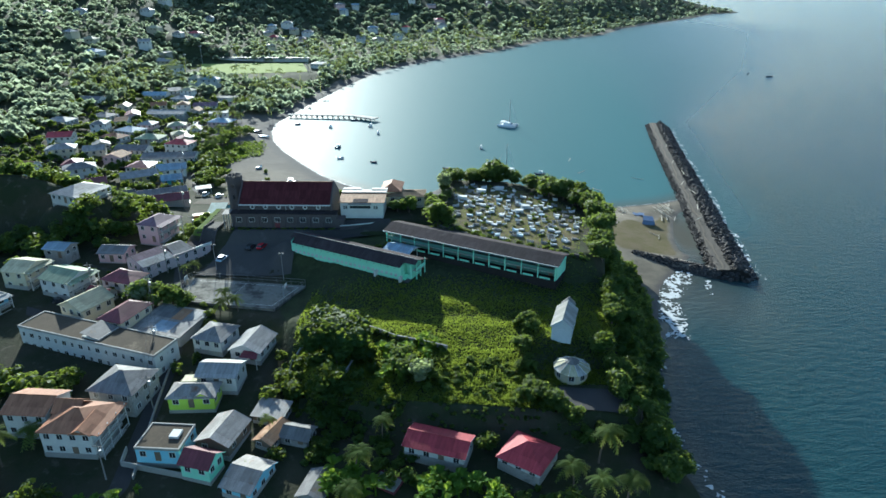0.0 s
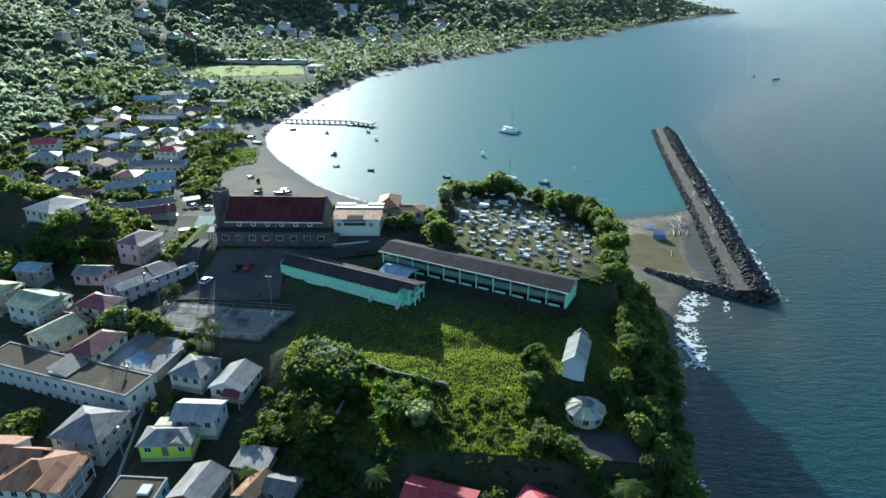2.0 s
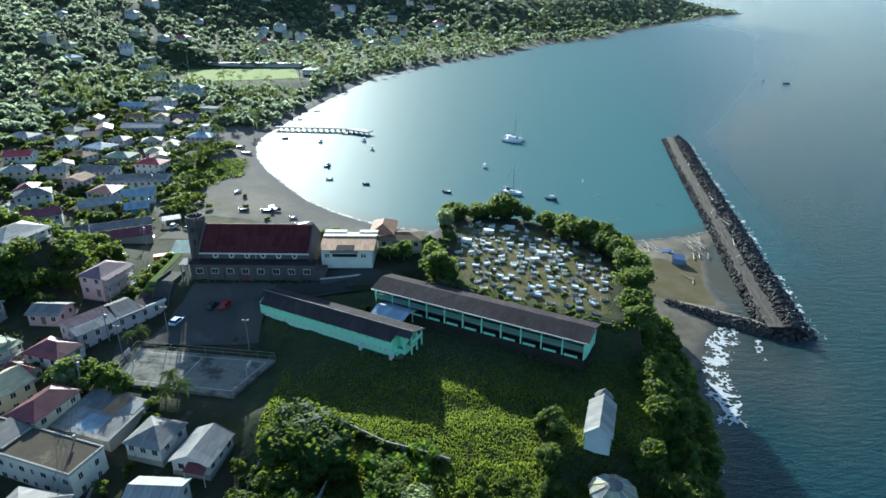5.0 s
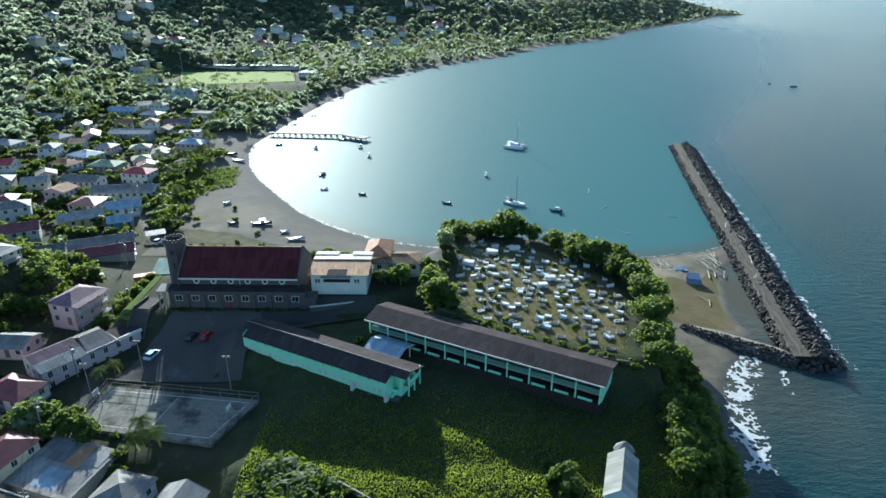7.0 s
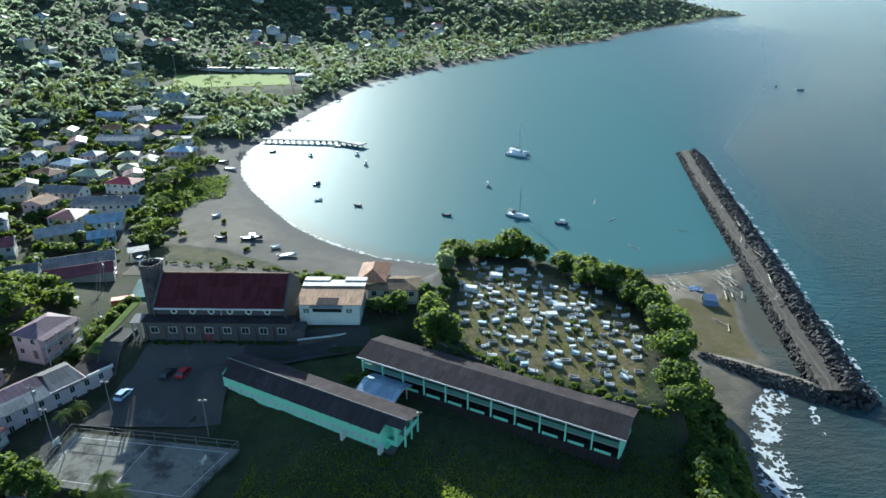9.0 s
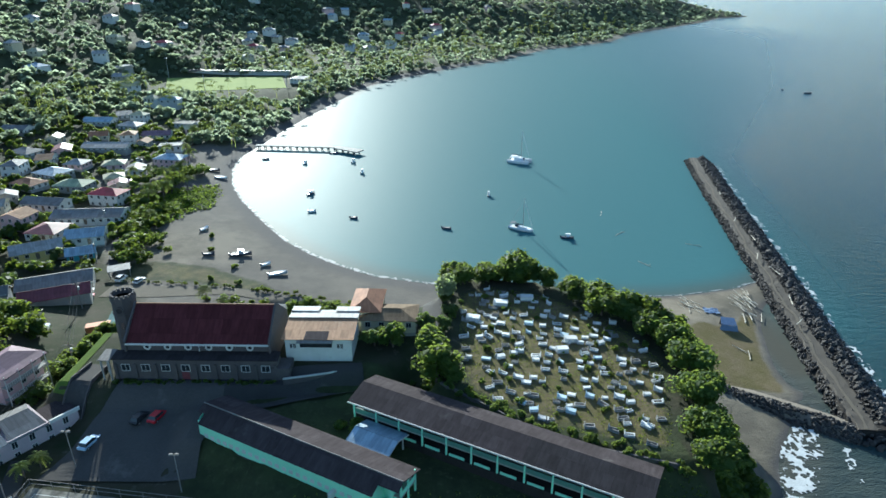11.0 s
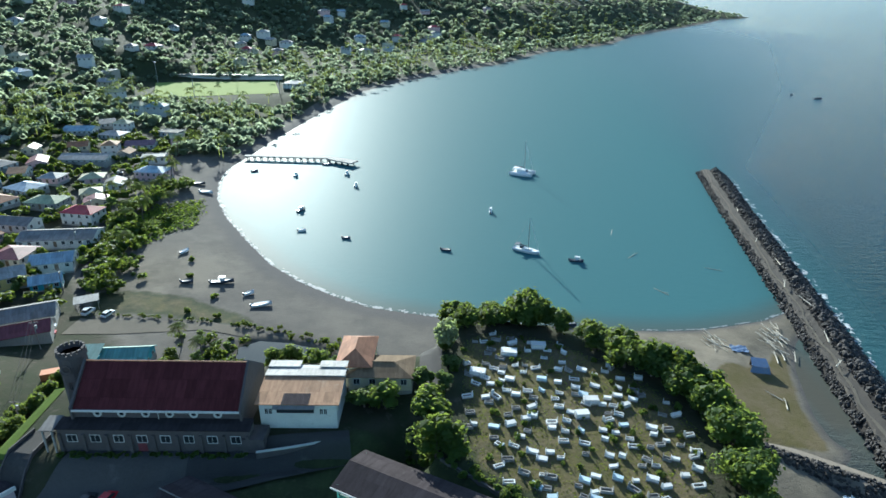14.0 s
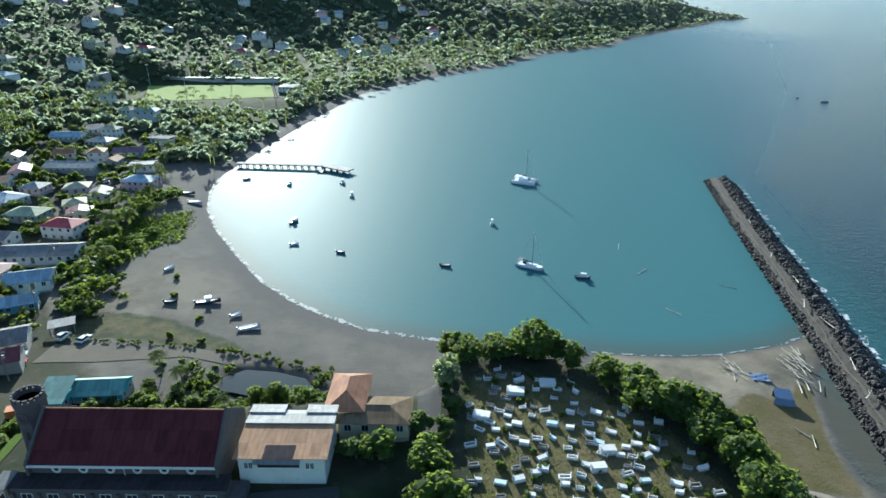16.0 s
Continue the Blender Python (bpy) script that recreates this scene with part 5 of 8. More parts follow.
# playing field buildings
def grandstand():
    root = thing("grandstand", -190, 683, ground_at(-190, 680) - 0.3, -2, "long low white covered stand beside the playing field", "grandstand")
    part("wall", Mesh().box(-50, 0, 0, 50, 5, 3.2), M_white, root)
    part("roof", Mesh().slab([(-51, -2, 4.6), (51, -2, 4.6), (51, 6, 4.0), (-51, 6, 4.0)], 0.2), R_white, root)
    house(-120, 640, -10, 16, 12, ground_at(-120, 640) + 5, "hip", M_white, R_white, "white-roofed pavilion by the playing field")
    house(-268, 628, 70, 18, 8, ground_at(-268, 628) + 4, "gable", M_white, R_white, "long pale shed by the playing field", storeys=1)
    for x, y in ((-236, 600), (-244, 664), (-140, 668), (-128, 618), (-190, 600), (-178, 674)):
        mast = thing("floodlight_mast", x, y, ground_at(x, y) - 0.3, 0, "tall slender floodlight mast", "mast", "floodlights of the playing field")
        part("pole", Mesh().tube((0, 0, 0), (0, 0, 18), 0.28, 0.14, 6), M_steel, mast)
        part("lamp_bar", Mesh().box(-1.4, -0.15, 17.5, 1.4, 0.15, 18.4), M_steel, mast)


grandstand()


# ---- yard, court and drive ----
def sheet(name, corners, mat, label, category, lift=0.06, cut=12, parent=None):
    """A thin paved sheet that lies on the ground over a four-cornered outline."""
    a, b, c, d = [Vector((x, y)) for x, y in corners]
    m = Mesh()
    top = []
    for j in range(cut + 1):
        for i in range(cut + 1):
            u, v = i / cut, j / cut
            p = (a * (1 - u) + b * u) * (1 - v) + (d * (1 - u) + c * u) * v
            top.append((p.x, p.y))
    z = height(np.array([p[0] for p in top]), np.array([p[1] for p in top]))
    n = cut + 1
    m.add([(p[0], p[1], q + lift) for p, q in zip(top, z)], [(j * n + i, j * n + i + 1, (j + 1) * n + i + 1, (j + 1) * n + i) for j in range(cut) for i in range(cut)])
    return tagged(part(name, m, mat), label, category, kind="structure")


sheet("car_park", [(-72, 165), (-44, 165), (-42, 186), (-64, 190)], M_yard, "worn asphalt car park below the church", "car park", 0.34, 30)
sheet("drive", [(-44, 176), (-16, 184), (-17, 189), (-44, 187)], M_asphalt, "asphalt drive under the church wall", "road", 0.38, 24)
sheet("ramp", [(-76.4, 181), (-71.6, 180), (-70.6, 191.5), (-74.3, 192)], M_asphalt, "dark asphalt ramp up to the church", "road", 0.35)
for a, b, c, d in (((-62, 90), (-58.5, 90), (-62.5, 128), (-66, 128)), ((-66, 128), (-62.5, 128), (-76, 170), (-79.5, 170)), ((-70, 60), (-66, 60), (-58.5, 90), (-62, 90)),
                   ((-112, 150), (-110, 146), (-64, 127), (-63, 131))):
    sheet("street", [a, b, c, d], M_asphalt, "narrow asphalt street between the houses", "road", 0.14)
sheet("coast_road", [(-112, 270), (-106, 262), (-150, 380), (-156, 382)], M_asphalt, "asphalt street through the lower town", "road", 0.15)
sheet("sand_track", [(-104, 249), (-104, 259), (-68, 259.5), (-68, 254.5)], M_sandy, "sandy track behind the beach", "track", 0.12)
sheet("beach_path", [(-68, 254.5), (-68, 259.5), (-26, 244.5), (-26, 242.5)], M_sandy, "sandy path narrowing along the pond", "path", 0.13)
sheet("market_yard", [(-172, 428), (-150, 432), (-152, 452), (-178, 446)], M_court, "pale concrete market yard", "yard", 0.15)
sheet("cemetery_lane", [(-5, 196), (-1, 196), (0, 222), (-5, 222)], M_asphalt, "shaded lane beside the cemetery", "road", 0.08)
sheet("terrace_slab", [(24, 106), (38, 104), (38, 112), (25, 113)], M_asphalt, "dark paved yard by the round hut", "slab", 0.25)


def court():
    """The fenced games court."""
    z = 12.75
    slab = part("court", Mesh().slab([(-72, 150.0, z), (-44, 145.0, z), (-38.5, 158.5, z), (-72, 163.5, z)], 0.8), M_court)
    tagged(slab, "stained concrete games court with faded lines", "court", kind="structure")
    lines = Mesh()
    for (x0, y0), (x1, y1) in (((-70.5, 151.2), (-45, 146.8)), ((-45, 146.8), (-40.4, 157.6)), ((-40.4, 157.6), (-70.6, 162.0)), ((-70.6, 162.0), (-70.5, 151.2)), ((-57.7, 149.0), (-55.5, 159.8))):
        a, b = Vector((x0, y0, z + 0.006)), Vector((x1, y1, z + 0.006))
        n = (b - a).normalized().cross(Vector((0, 0, 1))) * 0.05
        lines.add([a - n, b - n, b + n, a + n], [(0, 1, 2, 3)])
    part("court_lines", lines, M_white, slab, "worn white court lines")
    fence = thing("court_fence", 0, 0, z, 0, "low grey pipe-rail fence round the court", "fence")
    ring = [(-72, 150.0), (-44, 145.0), (-38.5, 158.5), (-72, 163.5)]
    for (x0, y0), (x1, y1), on in zip(ring, ring[1:] + ring[:1], (0, 1, 1, 1)):
        if not on:
            continue
        n = 8
        for i in range(n + 1):
            u = i / n
            part("post", Mesh().tube((x0 + (x1 - x0) * u, y0 + (y1 - y0) * u, -0.5), (x0 + (x1 - x0) * u, y0 + (y1 - y0) * u, 1.9), 0.05, sides=5), M_pole, fence)
        for h in (1.0, 1.9):
            part("rail", Mesh().tube((x0, y0, h), (x1, y1, h), 0.045, sides=5), M_pole, fence)
    for x, y, turn in ((-70.0, 156.6, -98), (-43.2, 152.0, 82)):
        hoop = thing("basketball_hoop", x, y, z, turn, "basketball hoop with white backboard on a steel pole", "hoop", "hoops of the court")
        part("pole", Mesh().tube((0, 0, 0), (0, 0, 3.2), 0.09, sides=6), M_steel, hoop)
        part("backboard", Mesh().box(-0.9, -0.9, 2.8, 0.9, -0.82, 3.9), M_white, hoop)
        part("arm", Mesh().box(-0.05, -0.85, 3.0, 0.05, 0.0, 3.1), M_steel, hoop)
        r = part("ring", ring_mesh(0.24, 0.04, 0.04), R_red, hoop)
        r.matrix_basis = pose(0, -1.15, 3.05)
    for x, y in ((-45.6, 162.6), (-66.5, 168.0), (-74.0, 160.0)):
        lamp = thing("court_light", x, y, ground_at(x, y) - 0.2, 0, "tall court light pole with twin lamp heads", "lamp", "court lights")
        part("pole", Mesh().tube((0, 0, 0), (0, 0, 8.4), 0.12, 0.08, 6), M_pole, lamp)
        part("lamp_head", Mesh().box(-0.8, -0.15, 8.3, -0.2, 0.15, 8.6), M_pole, lamp)
        part("lamp_head", Mesh().box(0.2, -0.15, 8.3, 0.8, 0.15, 8.6), M_pole, lamp)


court()


def car(x, y, turn, paint, label, van=False, z=None):
    root = thing("car", x, y, (ground_at(x, y) if z is None else z) + 0.1, turn, label, "car", "parked cars")
    h = 1.0 if van else 0.8
    body = Mesh()
    prof = [(-2.1, 0.35), (-2.1, h), (-1.9, h + 0.05), (1.2, h + 0.02), (2.05, h - 0.12), (2.1, 0.35)]
    n = len(prof)
    body.add([(x_, s * 0.86, z_) for s in (-1, 1) for x_, z_ in prof], [tuple(range(n)), tuple(range(2 * n - 1, n - 1, -1))] + [(i, n + i, n + (i + 1) % n, (i + 1) % n) for i in range(n)])
    part("body", body, paint, root)
    top = 1.75 if van else 1.42
    cab = Mesh().add([(-1.8, -0.8, h), (1.1, -0.8, h), (1.1, 0.8, h), (-1.8, 0.8, h), (-1.4, -0.66, top), (0.4, -0.66, top), (0.4, 0.66, top), (-1.4, 0.66, top)],
                     [(0, 1, 5, 4), (1, 2, 6, 5), (2, 3, 7, 6), (3, 0, 4, 7), (4, 5, 6, 7)])
    part("cabin_glass", cab, M_glass, root)
    part("cabin_roof", Mesh().box(-1.42, -0.68, top - 0.02, 0.42, 0.68, top + 0.06), paint, root)
    for u in (-1.35, 1.35):
        for v in (-0.86, 0.86):
            w = part("wheel", Mesh().tube((u, v - 0.1, 0.32), (u, v + 0.1, 0.32), 0.32, sides=12), M_cable, root)
            part("rim", Mesh().tube((u, v - 0.11, 0.32), (u, v + 0.11, 0.32), 0.17, sides=8), M_steel, w)
    for v in (-0.6, 0.6):
        part("headlight", Mesh().box(2.05, v - 0.15, 0.58, 2.12, v + 0.15, 0.72), M_hull, root)
    return root


P_blue = material("pale_blue_car_paint", (0.42, 0.56, 0.70), (0.36, 0.50, 0.64), 0.25, 1, 5, 0)
P_red = material("red_car_paint", (0.42, 0.02, 0.03), (0.34, 0.02, 0.03), 0.25, 1, 5, 0)
P_dark = material("charcoal_car_paint", (0.03, 0.032, 0.035), (0.025, 0.026, 0.03), 0.25, 1, 5, 0)
P_orange = material("orange_paint", (0.62, 0.22, 0.07), (0.5, 0.17, 0.06), 0.5, 1, 5, 0)
car(-66.2, 172.8, 76, P_blue, "pale blue hatchback parked on the asphalt yard")
car(-55.6, 178.7, 74, P_red, "red car parked in the church's shade")
car(-58.9, 178.3, 74, P_dark, "charcoal car parked beside a red one")
car(-103.5, 262.6, 80, M_hull, "white pickup parked under a canopy", True)
car(-97.5, 262.0, 75, M_hull, "white car parked on the sandy verge")
car(-109.0, 252.0, 20, M_hull, "white van parked by the hall", True)
car(-107.0, 248.5, 15, P_red, "red car parked behind a white van")
car(-104.5, 222.0, 20, M_hull, "white car parked below the hill", True)
car(-104.0, 151.5, -25, P_dark, "dark car parked on the upper street")
for x, y in ((-160, 405), (-155, 408), (-166, 395), (-158, 436), (-168, 440), (-163, 436)):
    car(x, y, 20, rng.choice((M_hull, P_dark, M_steel)), "car parked in the lower town")
m = thing("canopy", -105.7, 266.6, ground_at(-105.7, 266.6) - 0.1, 26, "white sheet canopy on posts over parked cars", "canopy")
part("roof", Mesh().slab([(-3.4, -2.3, 2.9), (3.4, -2.3, 2.9), (3.4, 2.3, 3.2), (-3.4, 2.3, 3.2)], 0.1), R_white, m)
for u in (-3, 3):
    for v in (-2, 2):
        part("post", Mesh().box(u - 0.06, v - 0.06, 0, u + 0.06, v + 0.06, 3.0), M_steel, m)
truck = thing("container", -92.0, 226.0, ground_at(-92, 226) - 0.05, 20, "faded orange shipping container by the lane", "container")
part("box", Mesh().box(-3, -1.2, 0, 3, 1.2, 2.5), P_orange, truck)


pond = Mesh().add([(-54, 240, 3.0), (-46, 237.5, 3.0), (-37, 237.6, 3.0), (-31.5, 240.5, 3.0), (-34, 244.5, 3.0), (-42, 247.5, 3.0), (-50, 248.5, 3.0), (-55, 245, 3.0)], [tuple(range(8))])
tagged(part("pond", pond, material("still_pond_water", (0.02, 0.03, 0.025), (0.015, 0.022, 0.02), 0.06, 0.3, 2, 0.03)), "still dark pond behind the beach", "pond", kind="structure")


def low_wall(points, high, mat, label):
    """A thin garden wall through the given places, its foot in the ground."""
    m = Mesh()
    for (x0, y0), (x1, y1) in zip(points, points[1:]):
        n = max(1, int(math.hypot(x1 - x0, y1 - y0) / 2.5))
        for i in range(n):
            a, b = Vector((x0 + (x1 - x0) * i / n, y0 + (y1 - y0) * i / n)), Vector((x0 + (x1 - x0) * (i + 1) / n, y0 + (y1 - y0) * (i + 1) / n))
            w = Vector(((b - a).normalized().y, -(b - a).normalized().x)) * 0.12
            za, zb = ground_at(a.x, a.y), ground_at(b.x, b.y)
            p = [(a - w, za), (b - w, zb), (b + w, zb), (a + w, za)]
            m.add([(q.x, q.y, z - 0.5) for q, z in p] + [(q.x, q.y, z + high) for q, z in p], [(4, 5, 6, 7), (0, 1, 5, 4), (1, 2, 6, 5), (2, 3, 7, 6), (3, 0, 4, 7)])
    return tagged(part("garden_wall", m, mat), label, "wall", kind="structure")


low_wall([(-62.6, 99), (-62.0, 95.2), (-48.5, 92.2)], 1.3, M_conc, "low concrete garden wall by the street")
low_wall([(-58.4, 92), (-61.5, 110), (-64.0, 127)], 0.9, M_conc, "low concrete kerb wall along the street")
sheet("grass_bank", [(-79.0, 184.5), (-76.2, 184), (-76.0, 209), (-79.6, 209)], M_lawn, "sunlit green grass bank beside the church ramp", "grass bank", 0.12)
low_wall([(-76.3, 181), (-75.6, 186.5), (-74.4, 192)], 0.9, M_stone, "dark stone parapet on the outer side of the ramp")
low_wall([(-71.5, 180), (-71.2, 186), (-70.5, 191.5)], 0.8, M_stone, "dark stone parapet of the church ramp")
low_wall([(-36.2, 121), (-35.5, 126), (-30, 131), (-18, 133.4), (-11, 128.6), (1, 124)], 1.1, M_conc, "overgrown garden wall at the field's edge")
low_wall([(-18.6, 132.5), (-20, 124), (-21.6, 114)], 1.1, M_conc, "overgrown garden wall below the field")


# ---- breakwater ----
AXIS = [(96.5, 190), (104.5, 232), (111.5, 266), (119.8, 310), (130.5, 366), (141, 416)]


def along(t):
    """A point on the breakwater's axis and the way across it, t from 0 to 1."""
    k = min(t * (len(AXIS) - 1), len(AXIS) - 1.001)
    i = int(k)
    a, b = Vector(AXIS[i]), Vector(AXIS[i + 1])
    d = (b - a).normalized()
    return a.lerp(b, k - i), Vector((d.y, -d.x))


def rock_mesh(seed, squash=0.75):
    r = random.Random(seed)
    bm = bmesh.new()
    bmesh.ops.create_icosphere(bm, subdivisions=1, radius=1.0)
    for v in bm.verts:
        v.co *= r.uniform(0.7, 1.15)
        v.co.z *= squash
    me_ = bpy.data.meshes.new("rock")
    bm.to_mesh(me_)
    bm.free()
    me_.materials.append(M_rock)
    return me_


ROCKS = [rock_mesh(i) for i in range(7)]


def breakwater():
    root = thing("breakwater", 0, 0, 0, 0, "long breakwater of dark boulders with a dirt track on top", "breakwater", kind="structure")
    core, track, rut = Mesh(), Mesh(), Mesh()
    n = 90
    prof = [(-7.4, -1.5), (-6.0, 0.5), (-4.9, 2.0), (-0.9, 2.3), (1.4, 3.3), (4.0, 2.3), (8.2, -1.5)]
    rr = random.Random(5)
    for i in range(n + 1):
        p, a = along(i / n)
        for u, z in prof:
            q = p + a * (u + rr.uniform(-0.4, 0.4))
            core.v.append((q.x, q.y, z + rr.uniform(-0.25, 0.25)))
        for u, z in ((-4.9, 2.1), (-4.2, 2.35), (-1.6, 2.5), (-0.6, 2.6)):
            q = p + a * (u + rr.uniform(-0.4, 0.4))
            track.v.append((q.x, q.y, z + rr.uniform(-0.06, 0.08)))
        mid = -3.2 + 0.5 * math.sin(i * 0.37) + 0.3 * math.sin(i * 0.91)
        for u in (-0.38, 0.38):
            q = p + a * (mid + u * rr.uniform(0.5, 1.5))
            rut.v.append((q.x, q.y, 2.52 + rr.uniform(0, 0.03)))
    k = len(prof)
    core.f = [(i * k + j, i * k + j + 1, (i + 1) * k + j + 1, (i + 1) * k + j) for i in range(n) for j in range(k - 1)] + [tuple(range(k)), tuple(range(n * k + k - 1, n * k - 1, -1))]
    track.f = [(i * 4 + j, i * 4 + j + 1, (i + 1) * 4 + j + 1, (i + 1) * 4 + j) for i in range(n) for j in range(3)]
    rut.f = [(2 * i, 2 * i + 1, 2 * i + 3, 2 * i + 2) for i in range(n)]
    part("core", core, M_core, root)
    part("track", track, M_track, root, "beaten dirt track")
    part("wheel_rut", rut, M_sandy, root, "pale worn line along the track")
    # boulders, the near ones singly, the far ones together
    far = Mesh()
    templates = [([v.co.copy() for v in me_.vertices], [tuple(p.vertices) for p in me_.polygons]) for me_ in ROCKS]
    spots = []
    for i in range(4300):
        p, a = along(rr.random())
        s = rr.random()
        if s < 0.66:
            u = rr.uniform(-0.9, 8.0)
            z = min(2.5 + (u + 0.9) * 0.4, 3.4) - max(0, u - 1.9) * 0.62
            size = rr.uniform(0.45, 1.05) if u > 0.3 else rr.uniform(0.25, 0.6)
        elif s < 0.95:
            u = rr.uniform(-6.9, -4.7)
            z = 2.0 + (u + 4.7) * 0.85
            size = rr.uniform(0.3, 0.65)
        else:
            u, z, size = rr.uniform(-4.6, -0.9), 2.45, rr.uniform(0.1, 0.22)
        q = p + a * u
        spots.append((q.x, q.y, z, size))
    for i in range(150):  # round the near and far heads
        c = Vector((97.5, 192)) if i < 110 else Vector((140.5, 415))
        ang = rr.uniform(0, 2 * math.pi)
        r = rr.uniform(2, 7.6)
        q = c + Vector((math.cos(ang) * r, math.sin(ang) * r * 0.75))
        spots.append((q.x, q.y, 2.2 - r * 0.3, rr.uniform(0.5, 1.1)))
    for i in range(560):  # the rubble arm back to the cliff
        t = rr.random()
        x, y = 68 + 25 * t, 207.5 - 16.5 * t ** 1.1
        w = rr.uniform(-4.2, 0.8)
        spots.append((x + w * 0.55, y + w * 0.8, 1.7 - max(-w - 0.8, 0) * 0.7, rr.uniform(0.35, 0.75)))
    spots.sort(key=lambda s: s[1])
    for j, (x, y, z, s) in enumerate(spots):
        m = pose(x, y, z, rr.uniform(0, 360), rr.uniform(0, 360), rr.uniform(0, 360)) @ Matrix.Diagonal((s * rr.uniform(0.8, 1.5), s, s * rr.uniform(0.7, 1.1), 1))
        if j < 300:
            ob = new("boulder", ROCKS[j % 7])
            ob.parent, ob.matrix_basis = root, m
        else:
            v, f = templates[j % 7]
            far.add([m @ p for p in v], f)
    tagged(part("boulders", far, M_rubble, root), kind="stuff")
    bank = Mesh()
    for i in range(13):
        t = i / 12
        x, y = 68 + 25 * t, 207.5 - 16.5 * t ** 1.1
        for w, z in ((-4.4, -0.8), (-1.2, 1.6), (1.4, 1.7), (4.0, 0.9)):
            bank.v.append((x + w * 0.55, y + w * 0.8, z))
    bank.f = [(i * 4 + j, (i + 1) * 4 + j, (i + 1) * 4 + j + 1, i * 4 + j + 1) for i in range(12) for j in range(3)]
    part("bank", bank, M_path, root, "gravel bank of the rubble arm")


breakwater()


def drift(x, y, z, turn, length, r=0.14, label="bleached driftwood trunk on the sand"):
    ob = part("driftwood", Mesh().tube((-length / 2, 0, 0), (length / 2, 0.2, 0.15), r, r * 0.5, 7).tube((length * 0.1, 0, 0.1), (length * 0.35, 0.9, 0.5), r * 0.5, r * 0.2, 5), M_drift)
    ob.matrix_basis = pose(x, y, z, 0, 0, turn)
    return tagged(ob, label, "driftwood", "driftwood on the beach")


rr = random.Random(8)
for cx, cy, n, head in ((76, 250, 15, 102), (94.5, 255, 18, 98), (92.5, 247, 7, 92)):
    for i in range(n):
        x, y = cx + rr.gauss(0, 1.6), cy + rr.gauss(0, 2.6)
        drift(x, y, max(ground_at(x, y), 0.3) + 0.15 + rr.uniform(0, 0.5), head + rr.gauss(0, 18), rr.uniform(3.0, 6.5), rr.uniform(0.09, 0.2))
for t, u, h in ((0.30, -1.5, 70), (0.42, -0.5, 95), (0.47, -3.0, 60), (0.55, 0, 80), (0.63, -2, 55), (0.75, -1, 70), (0.22, -3, 40)):
    p, a = along(t)
    drift(p.x + a.x * u, p.y + a.y * u, 3.5, h, rr.uniform(3, 7), 0.16, "bleached driftwood trunk lying on the breakwater")
for x, y, h in ((81, 226, 120), (82.5, 223, 70)):
    drift(x, y, ground_at(x, y) + 0.15, h, 4.5)
for x, y, h in ((72, 283, -60), (69, 335, 70), (96, 300, -35), (71, 312, 40)):
    drift(x, y, 0.02, h, 6.0, 0.13, "pale tree trunk afloat in the shallows")

tarp = Mesh()
for j in range(7):
    for i in range(9):
        tarp.v.append((i * 0.55 - 2.2, j * 0.55 - 1.65, 0.25 + 0.16 * math.sin(i * 1.7 + j) + 0.12 * math.cos(j * 2.1 - i)))
tarp.f = [(j * 9 + i, j * 9 + i + 1, (j + 1) * 9 + i + 1, (j + 1) * 9 + i) for j in range(6) for i in range(8)]
ob = part("tarpaulin", tarp, M_tarp, smooth=True)
ob.matrix_basis = pose(81.2, 246.4, ground_at(81.2, 246.4), 0, 0, -8)
tagged(ob, "crumpled bright blue tarpaulin spread on the sand", "tarpaulin")
hut = thing("beach_shelter", 82.4, 237.4, ground_at(82.4, 237.4), -12, "makeshift beach shelter covered with blue tarpaulin", "shelter")
part("roof", Mesh().slab([(-2.2, -1.6, 1.7), (2.2, -1.6, 1.6), (1.8, 1.6, 2.4), (-2.0, 1.6, 2.5)], 0.06), M_tarp, hut)
part("side_cloth", Mesh().slab([(-2.2, -1.65, 1.6), (2.2, -1.65, 1.5), (2.5, -2.2, 0.1), (-2.5, -2.2, 0.1)], 0.04), M_tarp, hut)
part("back_wall", Mesh().box(-1.9, 1.4, 0, 1.7, 1.5, 2.3), M_wood, hut)
for u in (-1.9, 1.8):
    for v in (-1.4, 1.4):
        part("post", Mesh().tube((u, v, 0), (u, v, 1.9), 0.07, sides=6), M_wood, hut)


